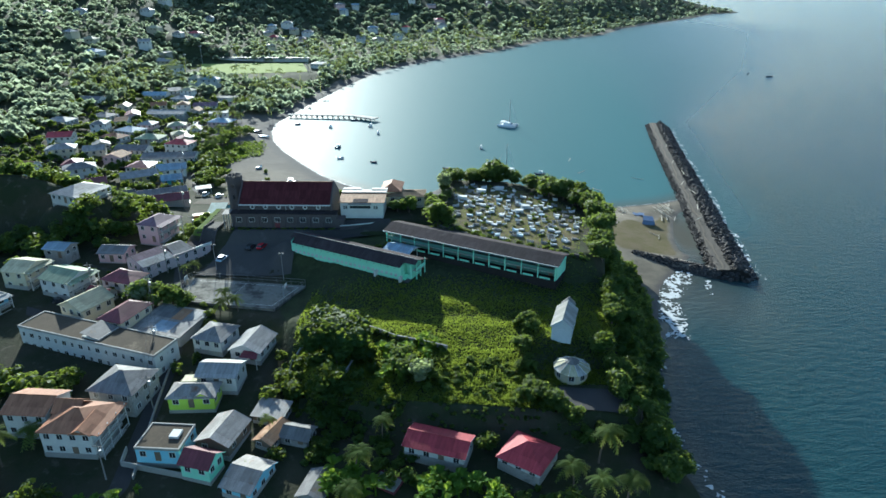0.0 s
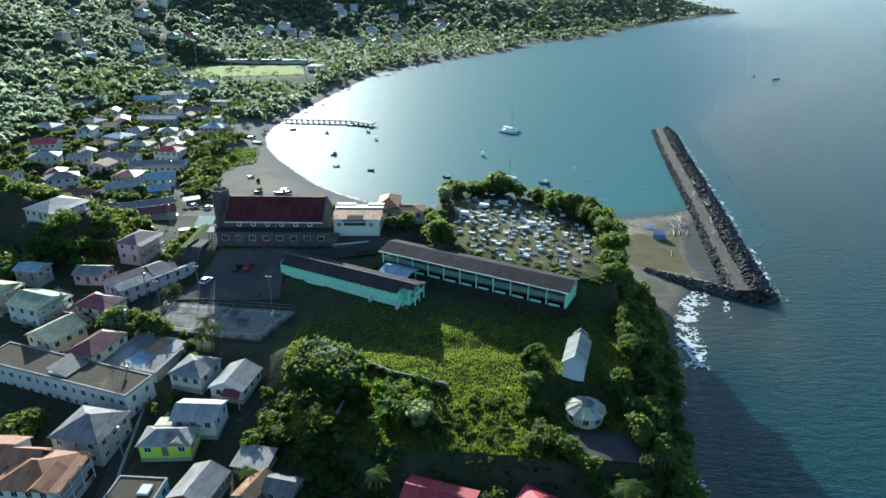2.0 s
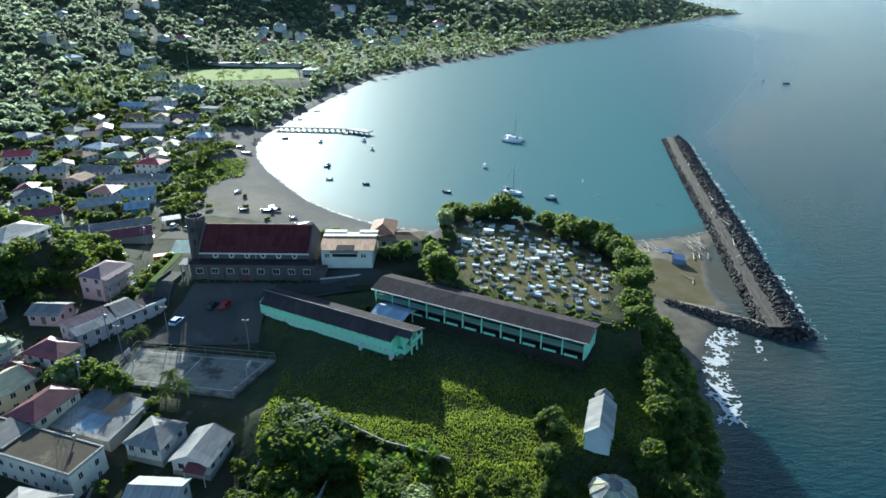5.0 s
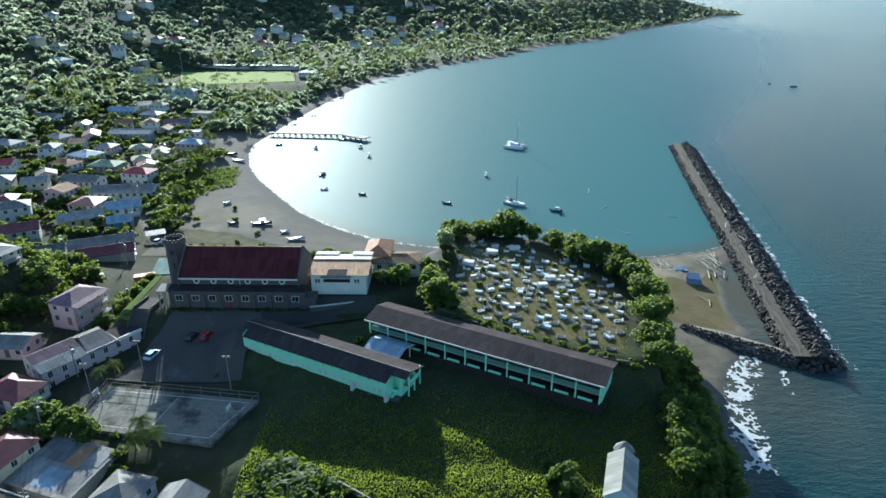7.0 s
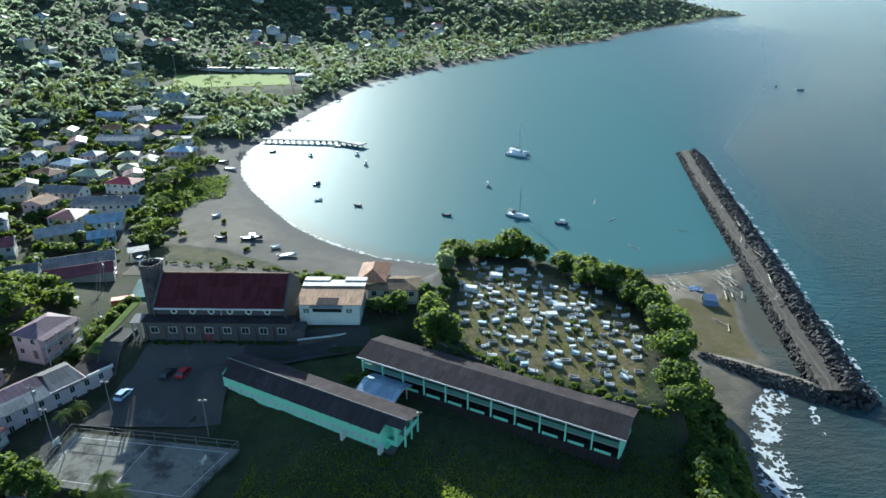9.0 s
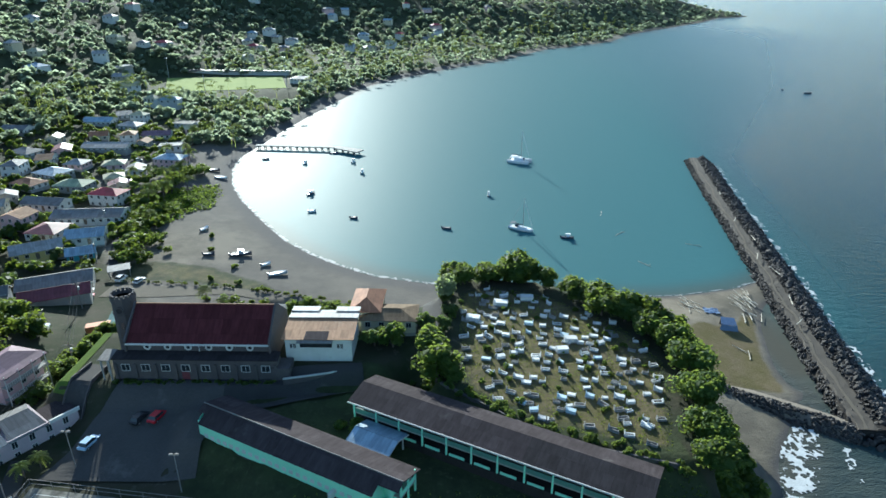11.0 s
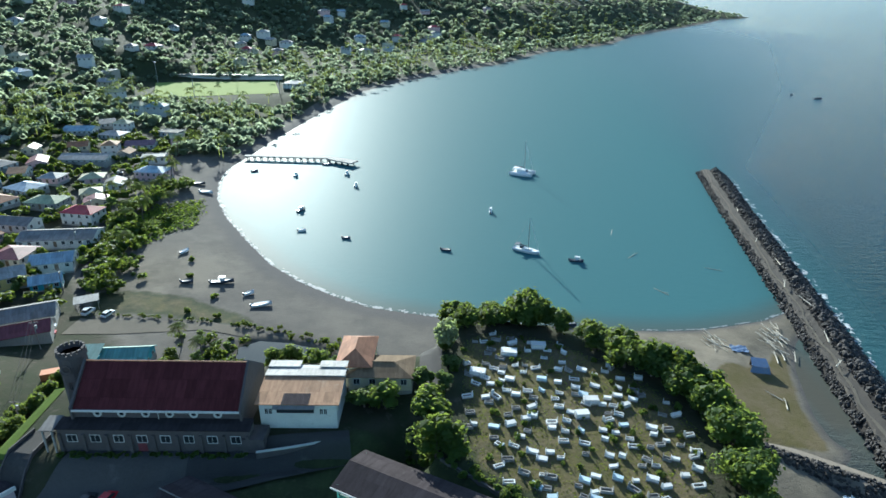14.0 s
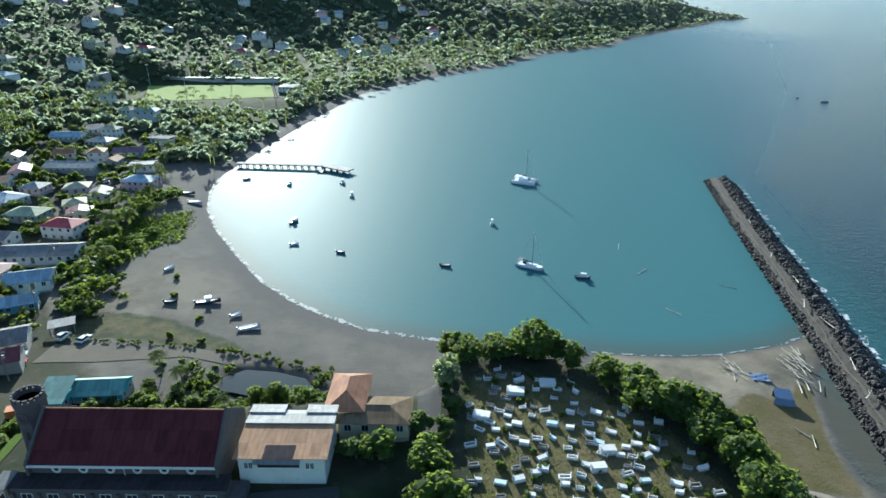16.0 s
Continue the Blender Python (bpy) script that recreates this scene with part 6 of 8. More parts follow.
# ---- jetty and boats ----
def jetty():
    root = thing("jetty", 0, 0, 0, 0, "long concrete jetty on piles with a wider head", "jetty", kind="structure")
    a, b = Vector((-109, 446)), Vector((-60, 441))
    d = (b - a).normalized()
    n = Vector((-d.y, d.x))
    m = Mesh()
    for z0, z1, w in ((1.7, 2.2, 1.6),):
        p = [a - n * w, b - n * w, b + n * w, a + n * w]
        m.slab([(q.x, q.y, z1) for q in p], z1 - z0)
    c, e = b, Vector((-46, 432))
    d2 = (e - c).normalized()
    n2 = Vector((-d2.y, d2.x))
    p = [c - n2 * 3.0, e - n2 * 3.2, e + n2 * 3.2, c + n2 * 2.2]
    m.slab([(q.x, q.y, 2.25) for q in p], 0.6)
    part("deck", m, M_conc, root)
    for i in range(13):
        q = a.lerp(b, (i + 0.5) / 13)
        for s in (-1.2, 1.2):
            part("pile", Mesh().tube((q.x + n.x * s, q.y + n.y * s, -2), (q.x + n.x * s, q.y + n.y * s, 1.75), 0.28, sides=7), M_stone, root)
        part("crosshead", Mesh().slab([((q + n * s + d * u).x, (q + n * s + d * u).y, 1.72) for s, u in ((-1.7, -0.3), (-1.7, 0.3), (1.7, 0.3), (1.7, -0.3))], 0.5), M_stone, root)
    for i in range(4):
        for s in (-2.4, 2.4):
            q = c.lerp(e, (i + 0.3) / 4) + n2 * s
            part("pile", Mesh().tube((q.x, q.y, -2), (q.x, q.y, 1.7), 0.35, sides=7), M_stone, root)


jetty()


def hull(L, W, H, sheer=0.25, stern=0.75):
    """A boat's hull: rounded sections along x, pointed at +x, afloat at z 0."""
    m = Mesh()
    n = 9
    for i in range(n):
        t = i / (n - 1)
        w = W / 2 * (stern + (1 - stern) * math.sin(math.pi * min(t * 1.1, 0.5))) * (1 - max(0, (t - 0.5) / 0.5) ** 2.2) + 0.02
        x = -L / 2 + L * t
        top = H * (1 + sheer * t * t)
        m.v += [(x, -w, top), (x, -w * 0.86, 0.0), (x, 0, -0.3), (x, w * 0.86, 0.0), (x, w, top), (x, w * 0.8, top - 0.12), (x, -w * 0.8, top - 0.12)]
    for i in range(n - 1):
        for j in range(7):
            m.f.append((i * 7 + j, (i + 1) * 7 + j, (i + 1) * 7 + (j + 1) % 7, i * 7 + (j + 1) % 7))
    m.f += [tuple(range(6, -1, -1)), tuple(range((n - 1) * 7, n * 7))]
    return m


def yacht(x, y, turn):
    root = thing("sailing_yacht", x, y, 0, turn, "white sailing yacht at anchor with furled sails", "yacht")
    part("hull", hull(10.6, 3.2, 1.1), M_hull, root, smooth=True)
    part("cabin", Mesh().add([(-1.5, -0.9, 0.9), (2.6, -0.6, 1.0), (2.6, 0.6, 1.0), (-1.5, 0.9, 0.9), (-1.3, -0.75, 1.65), (2.0, -0.5, 1.5), (2.0, 0.5, 1.5), (-1.3, 0.75, 1.65)],
                             [(0, 1, 5, 4), (1, 2, 6, 5), (2, 3, 7, 6), (3, 0, 4, 7), (4, 5, 6, 7)]), M_hull, root)
    part("sprayhood", Mesh().box(-2.4, -0.9, 1.4, -1.3, 0.9, 2.2), M_hulldark, root)
    part("bimini", Mesh().slab([(-4.6, -1.2, 2.6), (-2.6, -1.2, 2.7), (-2.6, 1.2, 2.7), (-4.6, 1.2, 2.6)], 0.08), M_hulldark, root)
    part("mast", Mesh().tube((0.8, 0, 1.2), (0.8, 0, 13.6), 0.16, 0.12, 7), M_steel, root)
    part("boom", Mesh().tube((0.7, 0, 2.4), (-3.6, 0, 2.5), 0.16, 0.12, 7), M_hulldark, root, "boom with furled sail cover")
    part("forestay", Mesh().tube((5.0, 0, 1.5), (0.9, 0, 13.0), 0.07, sides=5), M_hull, root, "furled headsail")
    part("backstay", Mesh().tube((-5.1, 0, 1.2), (0.7, 0, 13.4), 0.025, sides=4), M_steel, root)
    for s in (-1, 1):
        part("shroud", Mesh().tube((0.5, s * 1.4, 1.1), (0.8, 0, 12.6), 0.025, sides=4), M_steel, root)


def catamaran(x, y, turn):
    root = thing("catamaran", x, y, 0, turn, "white cruising catamaran at anchor", "catamaran")
    for s in (-1, 1):
        h = part("hull", hull(12.4, 1.9, 1.6), M_hull, root, smooth=True)
        h.matrix_basis = pose(0, s * 2.7, 0)
    part("bridgedeck", Mesh().box(-4.6, -2.6, 1.0, 3.0, 2.6, 1.6), M_hull, root)
    part("saloon", Mesh().add([(-2.6, -2.2, 1.6), (3.0, -1.8, 1.6), (3.0, 1.8, 1.6), (-2.6, 2.2, 1.6), (-2.4, -1.9, 2.9), (1.6, -1.5, 2.8), (1.6, 1.5, 2.8), (-2.4, 1.9, 2.9)],
                              [(0, 1, 5, 4), (1, 2, 6, 5), (2, 3, 7, 6), (3, 0, 4, 7), (4, 5, 6, 7)]), M_hull, root)
    part("saloon_glass", Mesh().add([(3.01, -1.5, 1.9), (3.01, 1.5, 1.9), (1.9, 1.35, 2.65), (1.9, -1.35, 2.65)], [(0, 1, 2, 3)]), M_glass, root)
    part("hardtop", Mesh().slab([(-4.8, -2.0, 3.3), (-1.6, -2.0, 3.4), (-1.6, 2.0, 3.4), (-4.8, 2.0, 3.3)], 0.12), M_hull, root)
    part("mast", Mesh().tube((1.0, 0, 2.8), (1.0, 0, 17.5), 0.19, 0.14, 7), M_steel, root)
    part("boom", Mesh().tube((0.9, 0, 4.0), (-4.4, 0, 4.2), 0.22, 0.16, 7), M_hulldark, root)
    part("forestay", Mesh().tube((6.0, 0, 1.4), (1.1, 0, 16.4), 0.07, sides=5), M_hull, root)
    for s in (-1, 1):
        part("shroud", Mesh().tube((0.2, s * 2.9, 1.5), (1.0, 0, 16.0), 0.03, sides=4), M_steel, root)


def skiff(x, y, turn, L=6.0, z=0.0, dark=False, cabin=False, label="open fishing boat moored in the bay"):
    root = thing("fishing_boat", x, y, z, turn, label, "boat", "fishing boats")
    part("hull", hull(L, L * 0.28, 0.75, 0.5), M_hulldark if dark else M_hull, root, smooth=True)
    for u in (-0.28, 0.0, 0.25):
        part("thwart", Mesh().box(L * u - 0.15, -L * 0.1, 0.55, L * u + 0.15, L * 0.1, 0.62), M_wood, root)
    part("outboard", Mesh().box(-L / 2 - 0.35, -0.2, 0.3, -L / 2 - 0.02, 0.2, 1.15), M_hulldark, root)
    if cabin:
        part("wheelhouse", Mesh().box(-0.5, -L * 0.09, 0.6, 0.9, L * 0.09, 1.9), M_hull, root)
        part("wheelhouse_roof", Mesh().box(-0.8, -L * 0.11, 1.9, 1.2, L * 0.11, 2.0), M_hull, root)


yacht(32, 316, -32)
catamaran(43, 416, -25)
for x, y, h, L, dk, cb in ((49, 307, -14, 7.0, True, True), (2, 317, -20, 5.5, True, False), (22, 359, 80, 6.0, False, True), (-37, 329, -10, 4.5, True, False), (-61, 361, 60, 7.0, True, True),
                           (-56, 337, 15, 4.5, False, False), (-48, 416, 70, 6.0, False, True), (-41, 396, 80, 6.0, False, True), (-74, 414, 75, 6.0, False, True), (-97, 421, 20, 5, True, False),
                           (-61, 434, 5, 7.0, True, False), (320, 636, 0, 9, True, False), (307, 654, 40, 5, True, False)):
    skiff(x, y, h, L * 0.72, 0, dk, cb)
for x, y, h, L, dk in ((-72, 286, 12, 7.6, True), (-55, 270, 20, 6.2, False), (-61, 278, 40, 3.4, False), (-110, 384, -15, 7.0, False), (-118, 396, 5, 7.0, True),
                       (-83, 285, 0, 4.0, True), (37, 261.5, -8, 5.5, True), (-93, 310, 60, 4.0, False)):
    skiff(x, y, h, L, ground_at(x, y) + 0.28, dk, L > 7.5, "fishing boat drawn up on the grey sand")


# ---- surf ----
M_thinfoam = material("thin_foam", (0.30, 0.32, 0.32), (0.16, 0.18, 0.18), 0.7, 0.6, 4, 0.2, spec=0.2)
M_foam = material("sea_foam", (0.62, 0.64, 0.64), (0.30, 0.33, 0.34), 0.8, 0.6, 4, 0.3, spec=0.3)


def speckle(x, y):
    """A cheap rough noise from 0 to 1 over the plane."""
    p = Vector((x, y, 0.0))
    return 0.5 + 0.42 * noise.noise(p * 0.32) + 0.30 * noise.noise(p * 0.9) + 0.22 * noise.noise(p * 2.3)


def foam(line, inner, outer, density, label, cell=0.28, mat=None):
    """Patches of foam along a shore line; inner and outer are its reach to the left and right of it."""
    pts = []
    for (x0, y0), (x1, y1) in zip(line, line[1:]):
        n = max(2, int(math.hypot(x1 - x0, y1 - y0) / cell))
        pts += [(x0 + (x1 - x0) * i / n, y0 + (y1 - y0) * i / n) for i in range(n)]
    pts.append(line[-1])
    cut = max(3, int((inner + outer) / cell))
    v, wet = [], []
    for i, (x, y) in enumerate(pts):
        xa, ya = pts[max(i - 6, 0)]
        xb, yb = pts[min(i + 6, len(pts) - 1)]
        d = Vector((xb - xa, yb - ya)).normalized()
        side = Vector((d.y, -d.x))
        sway = 1.0 + 0.35 * noise.noise(Vector((x * 0.11, y * 0.11, 3.0)))
        for j in range(cut + 1):
            t = j / cut
            o = (-inner + (inner + outer) * t) * sway
            q = (x + side.x * o, y + side.y * o)
            v.append((*q, 0.06 + 0.07 * speckle(*q)))
            k = density * math.sin(math.pi * min(max(t, 0.001), 0.999)) ** 0.5 * min(1, (i + 1) * cell / 4, (len(pts) - i) * cell / 4)
            wet.append(k + 1.1 * (speckle(*q) - 0.5) + 1.1 * (0.13 - abs(noise.noise(Vector((q[0] * 0.75, q[1] * 0.75, 5.0))))) > 0.30)
    k = cut + 1
    f = []
    for i in range(len(pts) - 1):
        for j in range(cut):
            c = (i * k + j, i * k + j + 1, (i + 1) * k + j + 1, (i + 1) * k + j)
            on = [n for n in c if wet[n]]
            if len(on) >= 3:
                f.append(tuple(on))
    me_ = bpy.data.meshes.new("surf")
    me_.from_pydata(v, [], f)
    me_.materials.append(mat or M_foam)
    return tagged(new("surf", me_), label, "surf", kind="stuff")


foam([(84, 201), (80, 194), (75, 188), (69.5, 179), (66.5, 170), (64, 160), (62, 150)], 7.0, 1.2, 0.50, "white surf washing up the small cove")
foam([(83, 199), (78.5, 190.5), (72.5, 179), (68.5, 168.5), (66.5, 158)], 1.5, 1.0, 0.62, "white crest of the breaking wave")
foam([(89, 190), (86, 184), (84, 177)], 1.4, 1.0, 0.5, "breaking wave crest")
foam([(61, 160), (57, 146), (54, 134), (49, 120), (50, 104), (53, 90)], 3, 0.5, 0.30, "thin foam along the cliff foot")
east = [(along(i / 30)[0] + along(i / 30)[1] * 8.0) for i in range(31)]
foam([(q.x, q.y) for q in east], 0.8, 2.6, 0.27, "foam along the outer boulders", cell=0.2)
foam([(36, 261.5), (19, 263.5), (-3, 267.5), (-23, 273.5), (-34, 280.5), (-47, 290.5), (-61, 305.5), (-75, 326.5), (-92, 354.5), (-103, 378.5), (-111, 407.5), (-112, 430)], 0.8, 1.4, 0.50, "thin line of foam along the beach", mat=M_thinfoam)
foam([(107, 269.5), (97, 264.3), (87, 261.6), (76, 258.9), (64, 258.3), (52, 259.1), (36, 261.3)], 0.4, 0.8, 0.50, "thin line of foam along the sand spit", mat=M_thinfoam)


# ---- playing field ----
def pitch():
    (x0, y0), (x3, y3), (x2, y2), (x1, y1) = (-221, 598), (-246, 664), (-144, 671), (-128, 617)
    sheet("playing_field", [(x0, y0), (x1, y1), (x2, y2), (x3, y3)], M_pitch, "bright mown grass playing field below the hills", "playing field", lift=0.25)


pitch()


# ---- plants ----
def crown_data(name, seed, mat, radius=3.6, tall=3.0, lobes=13, leaves=980, leaf=0.40, base=1.3, inner=11):
    """A crown of many leaf clumps round several uneven lobes."""
    r = random.Random(seed)
    m = Mesh()
    cs = []
    for i in range(lobes):
        a, d = r.uniform(0, 2 * math.pi), radius * 0.62 * math.sqrt(r.random())
        cs.append((Vector((math.cos(a) * d, math.sin(a) * d, base + r.uniform(0.25, 1.0) * tall * (1 - 0.35 * d / radius))), r.uniform(0.22, 0.46) * radius))
    for i in range(leaves):
        c, s = cs[i % lobes]
        n = Vector((r.gauss(0, 1), r.gauss(0, 1), r.gauss(0.25, 0.9))).normalized()
        p = c + Vector((n.x * s, n.y * s, n.z * s * 0.78)) * r.uniform(0.6, 1.22)
        q = (n + Vector((r.uniform(-0.7, 0.7), r.uniform(-0.7, 0.7), r.uniform(-0.3, 0.7)))).normalized().to_track_quat("Z", "Y")
        z = leaf * r.uniform(0.6, 1.3)
        w = z * r.uniform(0.5, 0.9)
        m.add([p + q @ Vector(k) for k in ((-z, 0, 0), (0, -w, 0.18 * z), (z, 0, -0.1 * z), (0, w, 0.18 * z))], [(0, 1, 2, 3)])
    for c, s in cs[:inner]:  # inner mass
        bm = bmesh.new()
        bmesh.ops.create_icosphere(bm, subdivisions=1, radius=s * 0.9)
        m.add([c + Vector((v.co.x, v.co.y, v.co.z * 0.78)) * r.uniform(0.85, 1.1) for v in bm.verts], [tuple(v.index for v in f.verts) for f in bm.faces])
        bm.free()
    return m.data(name, mat), cs


def tree_template(seed, mat, **kw):
    data, cs = crown_data("crown", seed, mat, **kw)
    t = Mesh()
    base = kw.get("base", 1.3)
    t.tube((0, 0, -0.8), (0.1, 0.05, base), 0.28, 0.2, 7)
    for c, s in cs[:5]:
        t.tube((0.1, 0.05, base * 0.85), tuple(c), 0.13, 0.05, 5)
    return data, t.data("trunk", M_bark)


TREES = {
    "broad": [tree_template(20 + i, M_leaf, radius=3.6 + 0.3 * i) for i in range(3)],
    "dark": [tree_template(40 + i, M_leaf3, radius=3.8, tall=3.6) for i in range(3)],
    "olive": [tree_template(60 + i, M_leaf2, radius=3.2, tall=3.4, leaf=0.5) for i in range(3)],
    "pale": [tree_template(80 + i, M_leafpale, radius=2.8, tall=2.6, leaf=0.4) for i in range(2)],
    "tall": [tree_template(90 + i, M_leaf, radius=1.7, tall=7.5, lobes=9, leaf=0.45, base=2.0) for i in range(2)],
    "large": [tree_template(120 + i, M_leaf, radius=5.4, tall=4.2, lobes=24, leaves=1900, leaf=0.42, base=1.4, inner=22) for i in range(3)],
    "great": [tree_template(140 + i, M_leaf3, radius=6.2, tall=5.2, lobes=26, leaves=2300, leaf=0.46, base=2.0, inner=26) for i in range(2)],
    "bush": [tree_template(100 + i, M_leaf, radius=2.0, tall=1.0, lobes=6, leaves=330, leaf=0.40, base=0.5) for i in range(3)],
}
TREE_LABEL = {"broad": "leafy green broadleaf tree", "dark": "dense dark green tree", "olive": "olive green tree with airy crown", "pale": "silvery grey-green tree",
              "tall": "narrow upright green tree", "bush": "low rounded green bush", "large": "broad spreading green tree with domed crown", "great": "huge dark green tree with dense domed crown"}


def tree(kind, x, y, size=1.0, z=None, note="", group="trees"):
    k = rng.randrange(len(TREES[kind]))
    crown, trunk = TREES[kind][k]
    root = thing("bush" if kind == "bush" else "tree", x, y, ground_at(x, y) if z is None else z, rng.uniform(0, 360), TREE_LABEL[kind] + note, "bush" if kind == "bush" else "tree", group)
    root.scale = (size * rng.uniform(0.9, 1.12), size * rng.uniform(0.9, 1.12), size * rng.uniform(0.85, 1.15))
    for n, d in (("trunk", trunk), ("crown", crown)):
        o = new(n, d)
        o.parent = root
    return root


def palm_template(seed, h=8.0, fronds=25):
    r = random.Random(seed)
    t = Mesh()
    lean = Vector((r.uniform(-1.2, 1.2), r.uniform(-1.2, 1.2), 0))
    pts = [lean * (i / 5) ** 2 + Vector((0, 0, -0.6 + (h + 0.6) * i / 5)) for i in range(6)]
    for a, b, i in zip(pts, pts[1:], range(5)):
        t.tube(a, b, 0.2 - 0.015 * i, 0.19 - 0.02 * i, 7)
    f = Mesh()
    top = pts[-1]
    for i in range(fronds):
        a = 2 * math.pi * i / fronds * 2.4 + r.uniform(-0.2, 0.2)
        up = r.uniform(-0.35, 0.75)
        L = r.uniform(2.6, 3.6)
        out = Vector((math.cos(a), math.sin(a), 0))
        side = Vector((-math.sin(a), math.cos(a), 0))
        spine = [top + out * L * u * math.cos(up * 0.8) + Vector((0, 0, L * (u * math.sin(up) - 0.62 * u * u))) for u in [k / 9 for k in range(10)]]
        for k in range(9):
            w = 0.8 * math.sin(math.pi * min(1, (k + 1.6) / 10.5)) + 0.12
            drop = Vector((0, 0, -0.35 * w))
            back = (spine[k + 1] - spine[k])
            for s in (-1, 1):
                f.add([spine[k], spine[k] + back * 0.75, spine[k] + back * 1.1 + side * s * w + drop], [(0, 1, 2)])
    return f.data("fronds", M_palm), t.data("trunk", M_bark)


PALMS = [palm_template(i, h) for i, h in enumerate((6.5, 8.0, 9.5, 5.0))]


def palm(x, y, size=1.0, z=None, group="coconut palms"):
    f, t = PALMS[rng.randrange(4)]
    root = thing("palm_tree", x, y, ground_at(x, y) if z is None else z, rng.uniform(0, 360), "coconut palm with feathery drooping fronds", "palm", group)
    root.scale = (size,) * 3
    for n, d in (("trunk", t), ("fronds", f)):
        o = new(n, d)
        o.parent = root


def banana_template(seed):
    r = random.Random(seed)
    m = Mesh()
    for i in range(9):
        a, L, up = r.uniform(0, 6.28), r.uniform(1.8, 2.8), r.uniform(0.6, 1.3)
        out, side = Vector((math.cos(a), math.sin(a), 0)), Vector((-math.sin(a), math.cos(a), 0))
        base = Vector((r.uniform(-0.3, 0.3), r.uniform(-0.3, 0.3), 1.6))
        sp = [base + out * L * u * math.cos(up) + Vector((0, 0, L * (u * math.sin(up) - 0.55 * u * u))) for u in (0, 0.25, 0.5, 0.75, 1)]
        for k in range(4):
            w0, w1 = [0.36 * math.sin(math.pi * min(0.98, max(0.08, u))) + 0.05 for u in (k / 4, (k + 1) / 4)]
            for s in (-1, 1):
                m.add([sp[k], sp[k + 1], sp[k + 1] + side * s * w1 + Vector((0, 0, 0.1)), sp[k] + side * s * w0 + Vector((0, 0, 0.1))], [(0, 1, 2, 3)])
    return m.data("leaves", M_banana), Mesh().tube((0, 0, -0.4), (0, 0, 1.8), 0.16, 0.1, 6).data("stem", M_banana)


BANANAS = [banana_template(i) for i in range(3)]


def banana(x, y, size=1.0):
    f, t = BANANAS[rng.randrange(3)]
    root = thing("banana_plant", x, y, ground_at(x, y), rng.uniform(0, 360), "banana plant with broad bright green leaves", "banana plant", "banana plants")
    root.scale = (size,) * 3
    for n, d in (("stem", t), ("leaves", f)):
        o = new(n, d)
        o.parent = root


rng = random.Random(3)


JOINED = []


def belt(kinds, line, width, count, size, note="", drop=0.0, joined=False):
    """Trees scattered along a line of places."""
    seg = [math.hypot(x1 - x0, y1 - y0) for (x0, y0), (x1, y1) in zip(line, line[1:])]
    for i in range(count):
        s = (i + rng.random()) / count * sum(seg)
        k = 0
        while s > seg[k] and k < len(seg) - 1:
            s -= seg[k]
            k += 1
        (x0, y0), (x1, y1) = line[k], line[k + 1]
        u = s / seg[k]
        x, y = x0 + (x1 - x0) * u + rng.uniform(-width, width), y0 + (y1 - y0) * u + rng.uniform(-width, width)
        z = max(ground_at(x, y), 0.6) - drop
        if joined:
            JOINED.append((rng.choice(kinds), x, y, z, rng.uniform(*size)))
        else:
            tree(rng.choice(kinds), x, y, rng.uniform(*size), z, note)


belt(["dark", "dark", "broad"], [(60.5, 192), (60, 180), (58.8, 168), (57.5, 156), (54.5, 144), (51, 132), (49, 120)], 1.0, 34, (0.7, 1.0), " at the cliff foot")
for i in range(70):
    y = rng.uniform(126, 204)
    x = rng.uniform(47 if y > 160 else 43, 60 - max(0, 160 - y) * 0.22)
    JOINED.append((rng.choice(("broad", "dark", "broad")), x, y, max(ground_at(x, y), 1.0), rng.uniform(0.8, 1.2)))
# cliff woods, from the point round to the near rocks
for x, y, k in ((18.6, 223.5, 1.15), (11, 223, 0.8), (5, 222, 0.7), (-3.5, 222, 0.7), (25, 221, 0.85), (31.5, 215, 0.85), (36.5, 211, 0.9), (41, 204.5, 0.95), (44.5, 197.5, 0.95), (47.5, 191, 0.95), (48.5, 183.5, 0.95),
                (46.5, 174.5, 0.95), (45, 166, 0.95), (43.5, 158.5, 0.85), (51.5, 203, 0.9), (54, 193, 0.95), (53.5, 182, 0.95), (51.5, 171, 0.95), (45.5, 209, 0.85), (36, 218.5, 0.8)):
    tree("large", x, y, k, note=" on the cliff edge")
belt(["broad", "dark"], [(28, 225), (38, 219), (48, 209), (53, 200), (54, 190), (52, 178), (50, 168)], 2.0, 22, (0.7, 1.0), " on the cliff edge")
belt(["dark", "broad", "olive"], [(33, 213), (41, 206), (46.5, 196), (49, 185), (47.5, 173), (45, 161)], 2.4, 20, (0.7, 1.25), " on the cliff edge")
belt(["dark", "dark", "broad"], [(58, 196), (56, 184), (54, 170), (53, 156), (50, 142), (46, 128)], 1.8, 44, (0.75, 1.1), " clinging to the cliff")
belt(["broad", "dark"], [(48, 162), (46, 154), (44, 146), (43, 136), (42, 128)], 1.8, 18, (0.7, 1.05), " above the cliff")
belt(["broad", "dark", "bush"], [(43, 122), (44, 112), (43, 102), (41, 92)], 3.0, 20, (0.75, 1.15), " above the cliff")
belt(["dark", "broad"], [(46, 116), (46, 106), (46, 94)], 1.6, 10, (0.8, 1.1), " above the cliff")
belt(["broad", "dark", "olive"], [(14, 225), (8, 227), (0, 226), (-8, 220)], 2.0, 12, (0.65, 0.95), " behind the cemetery")
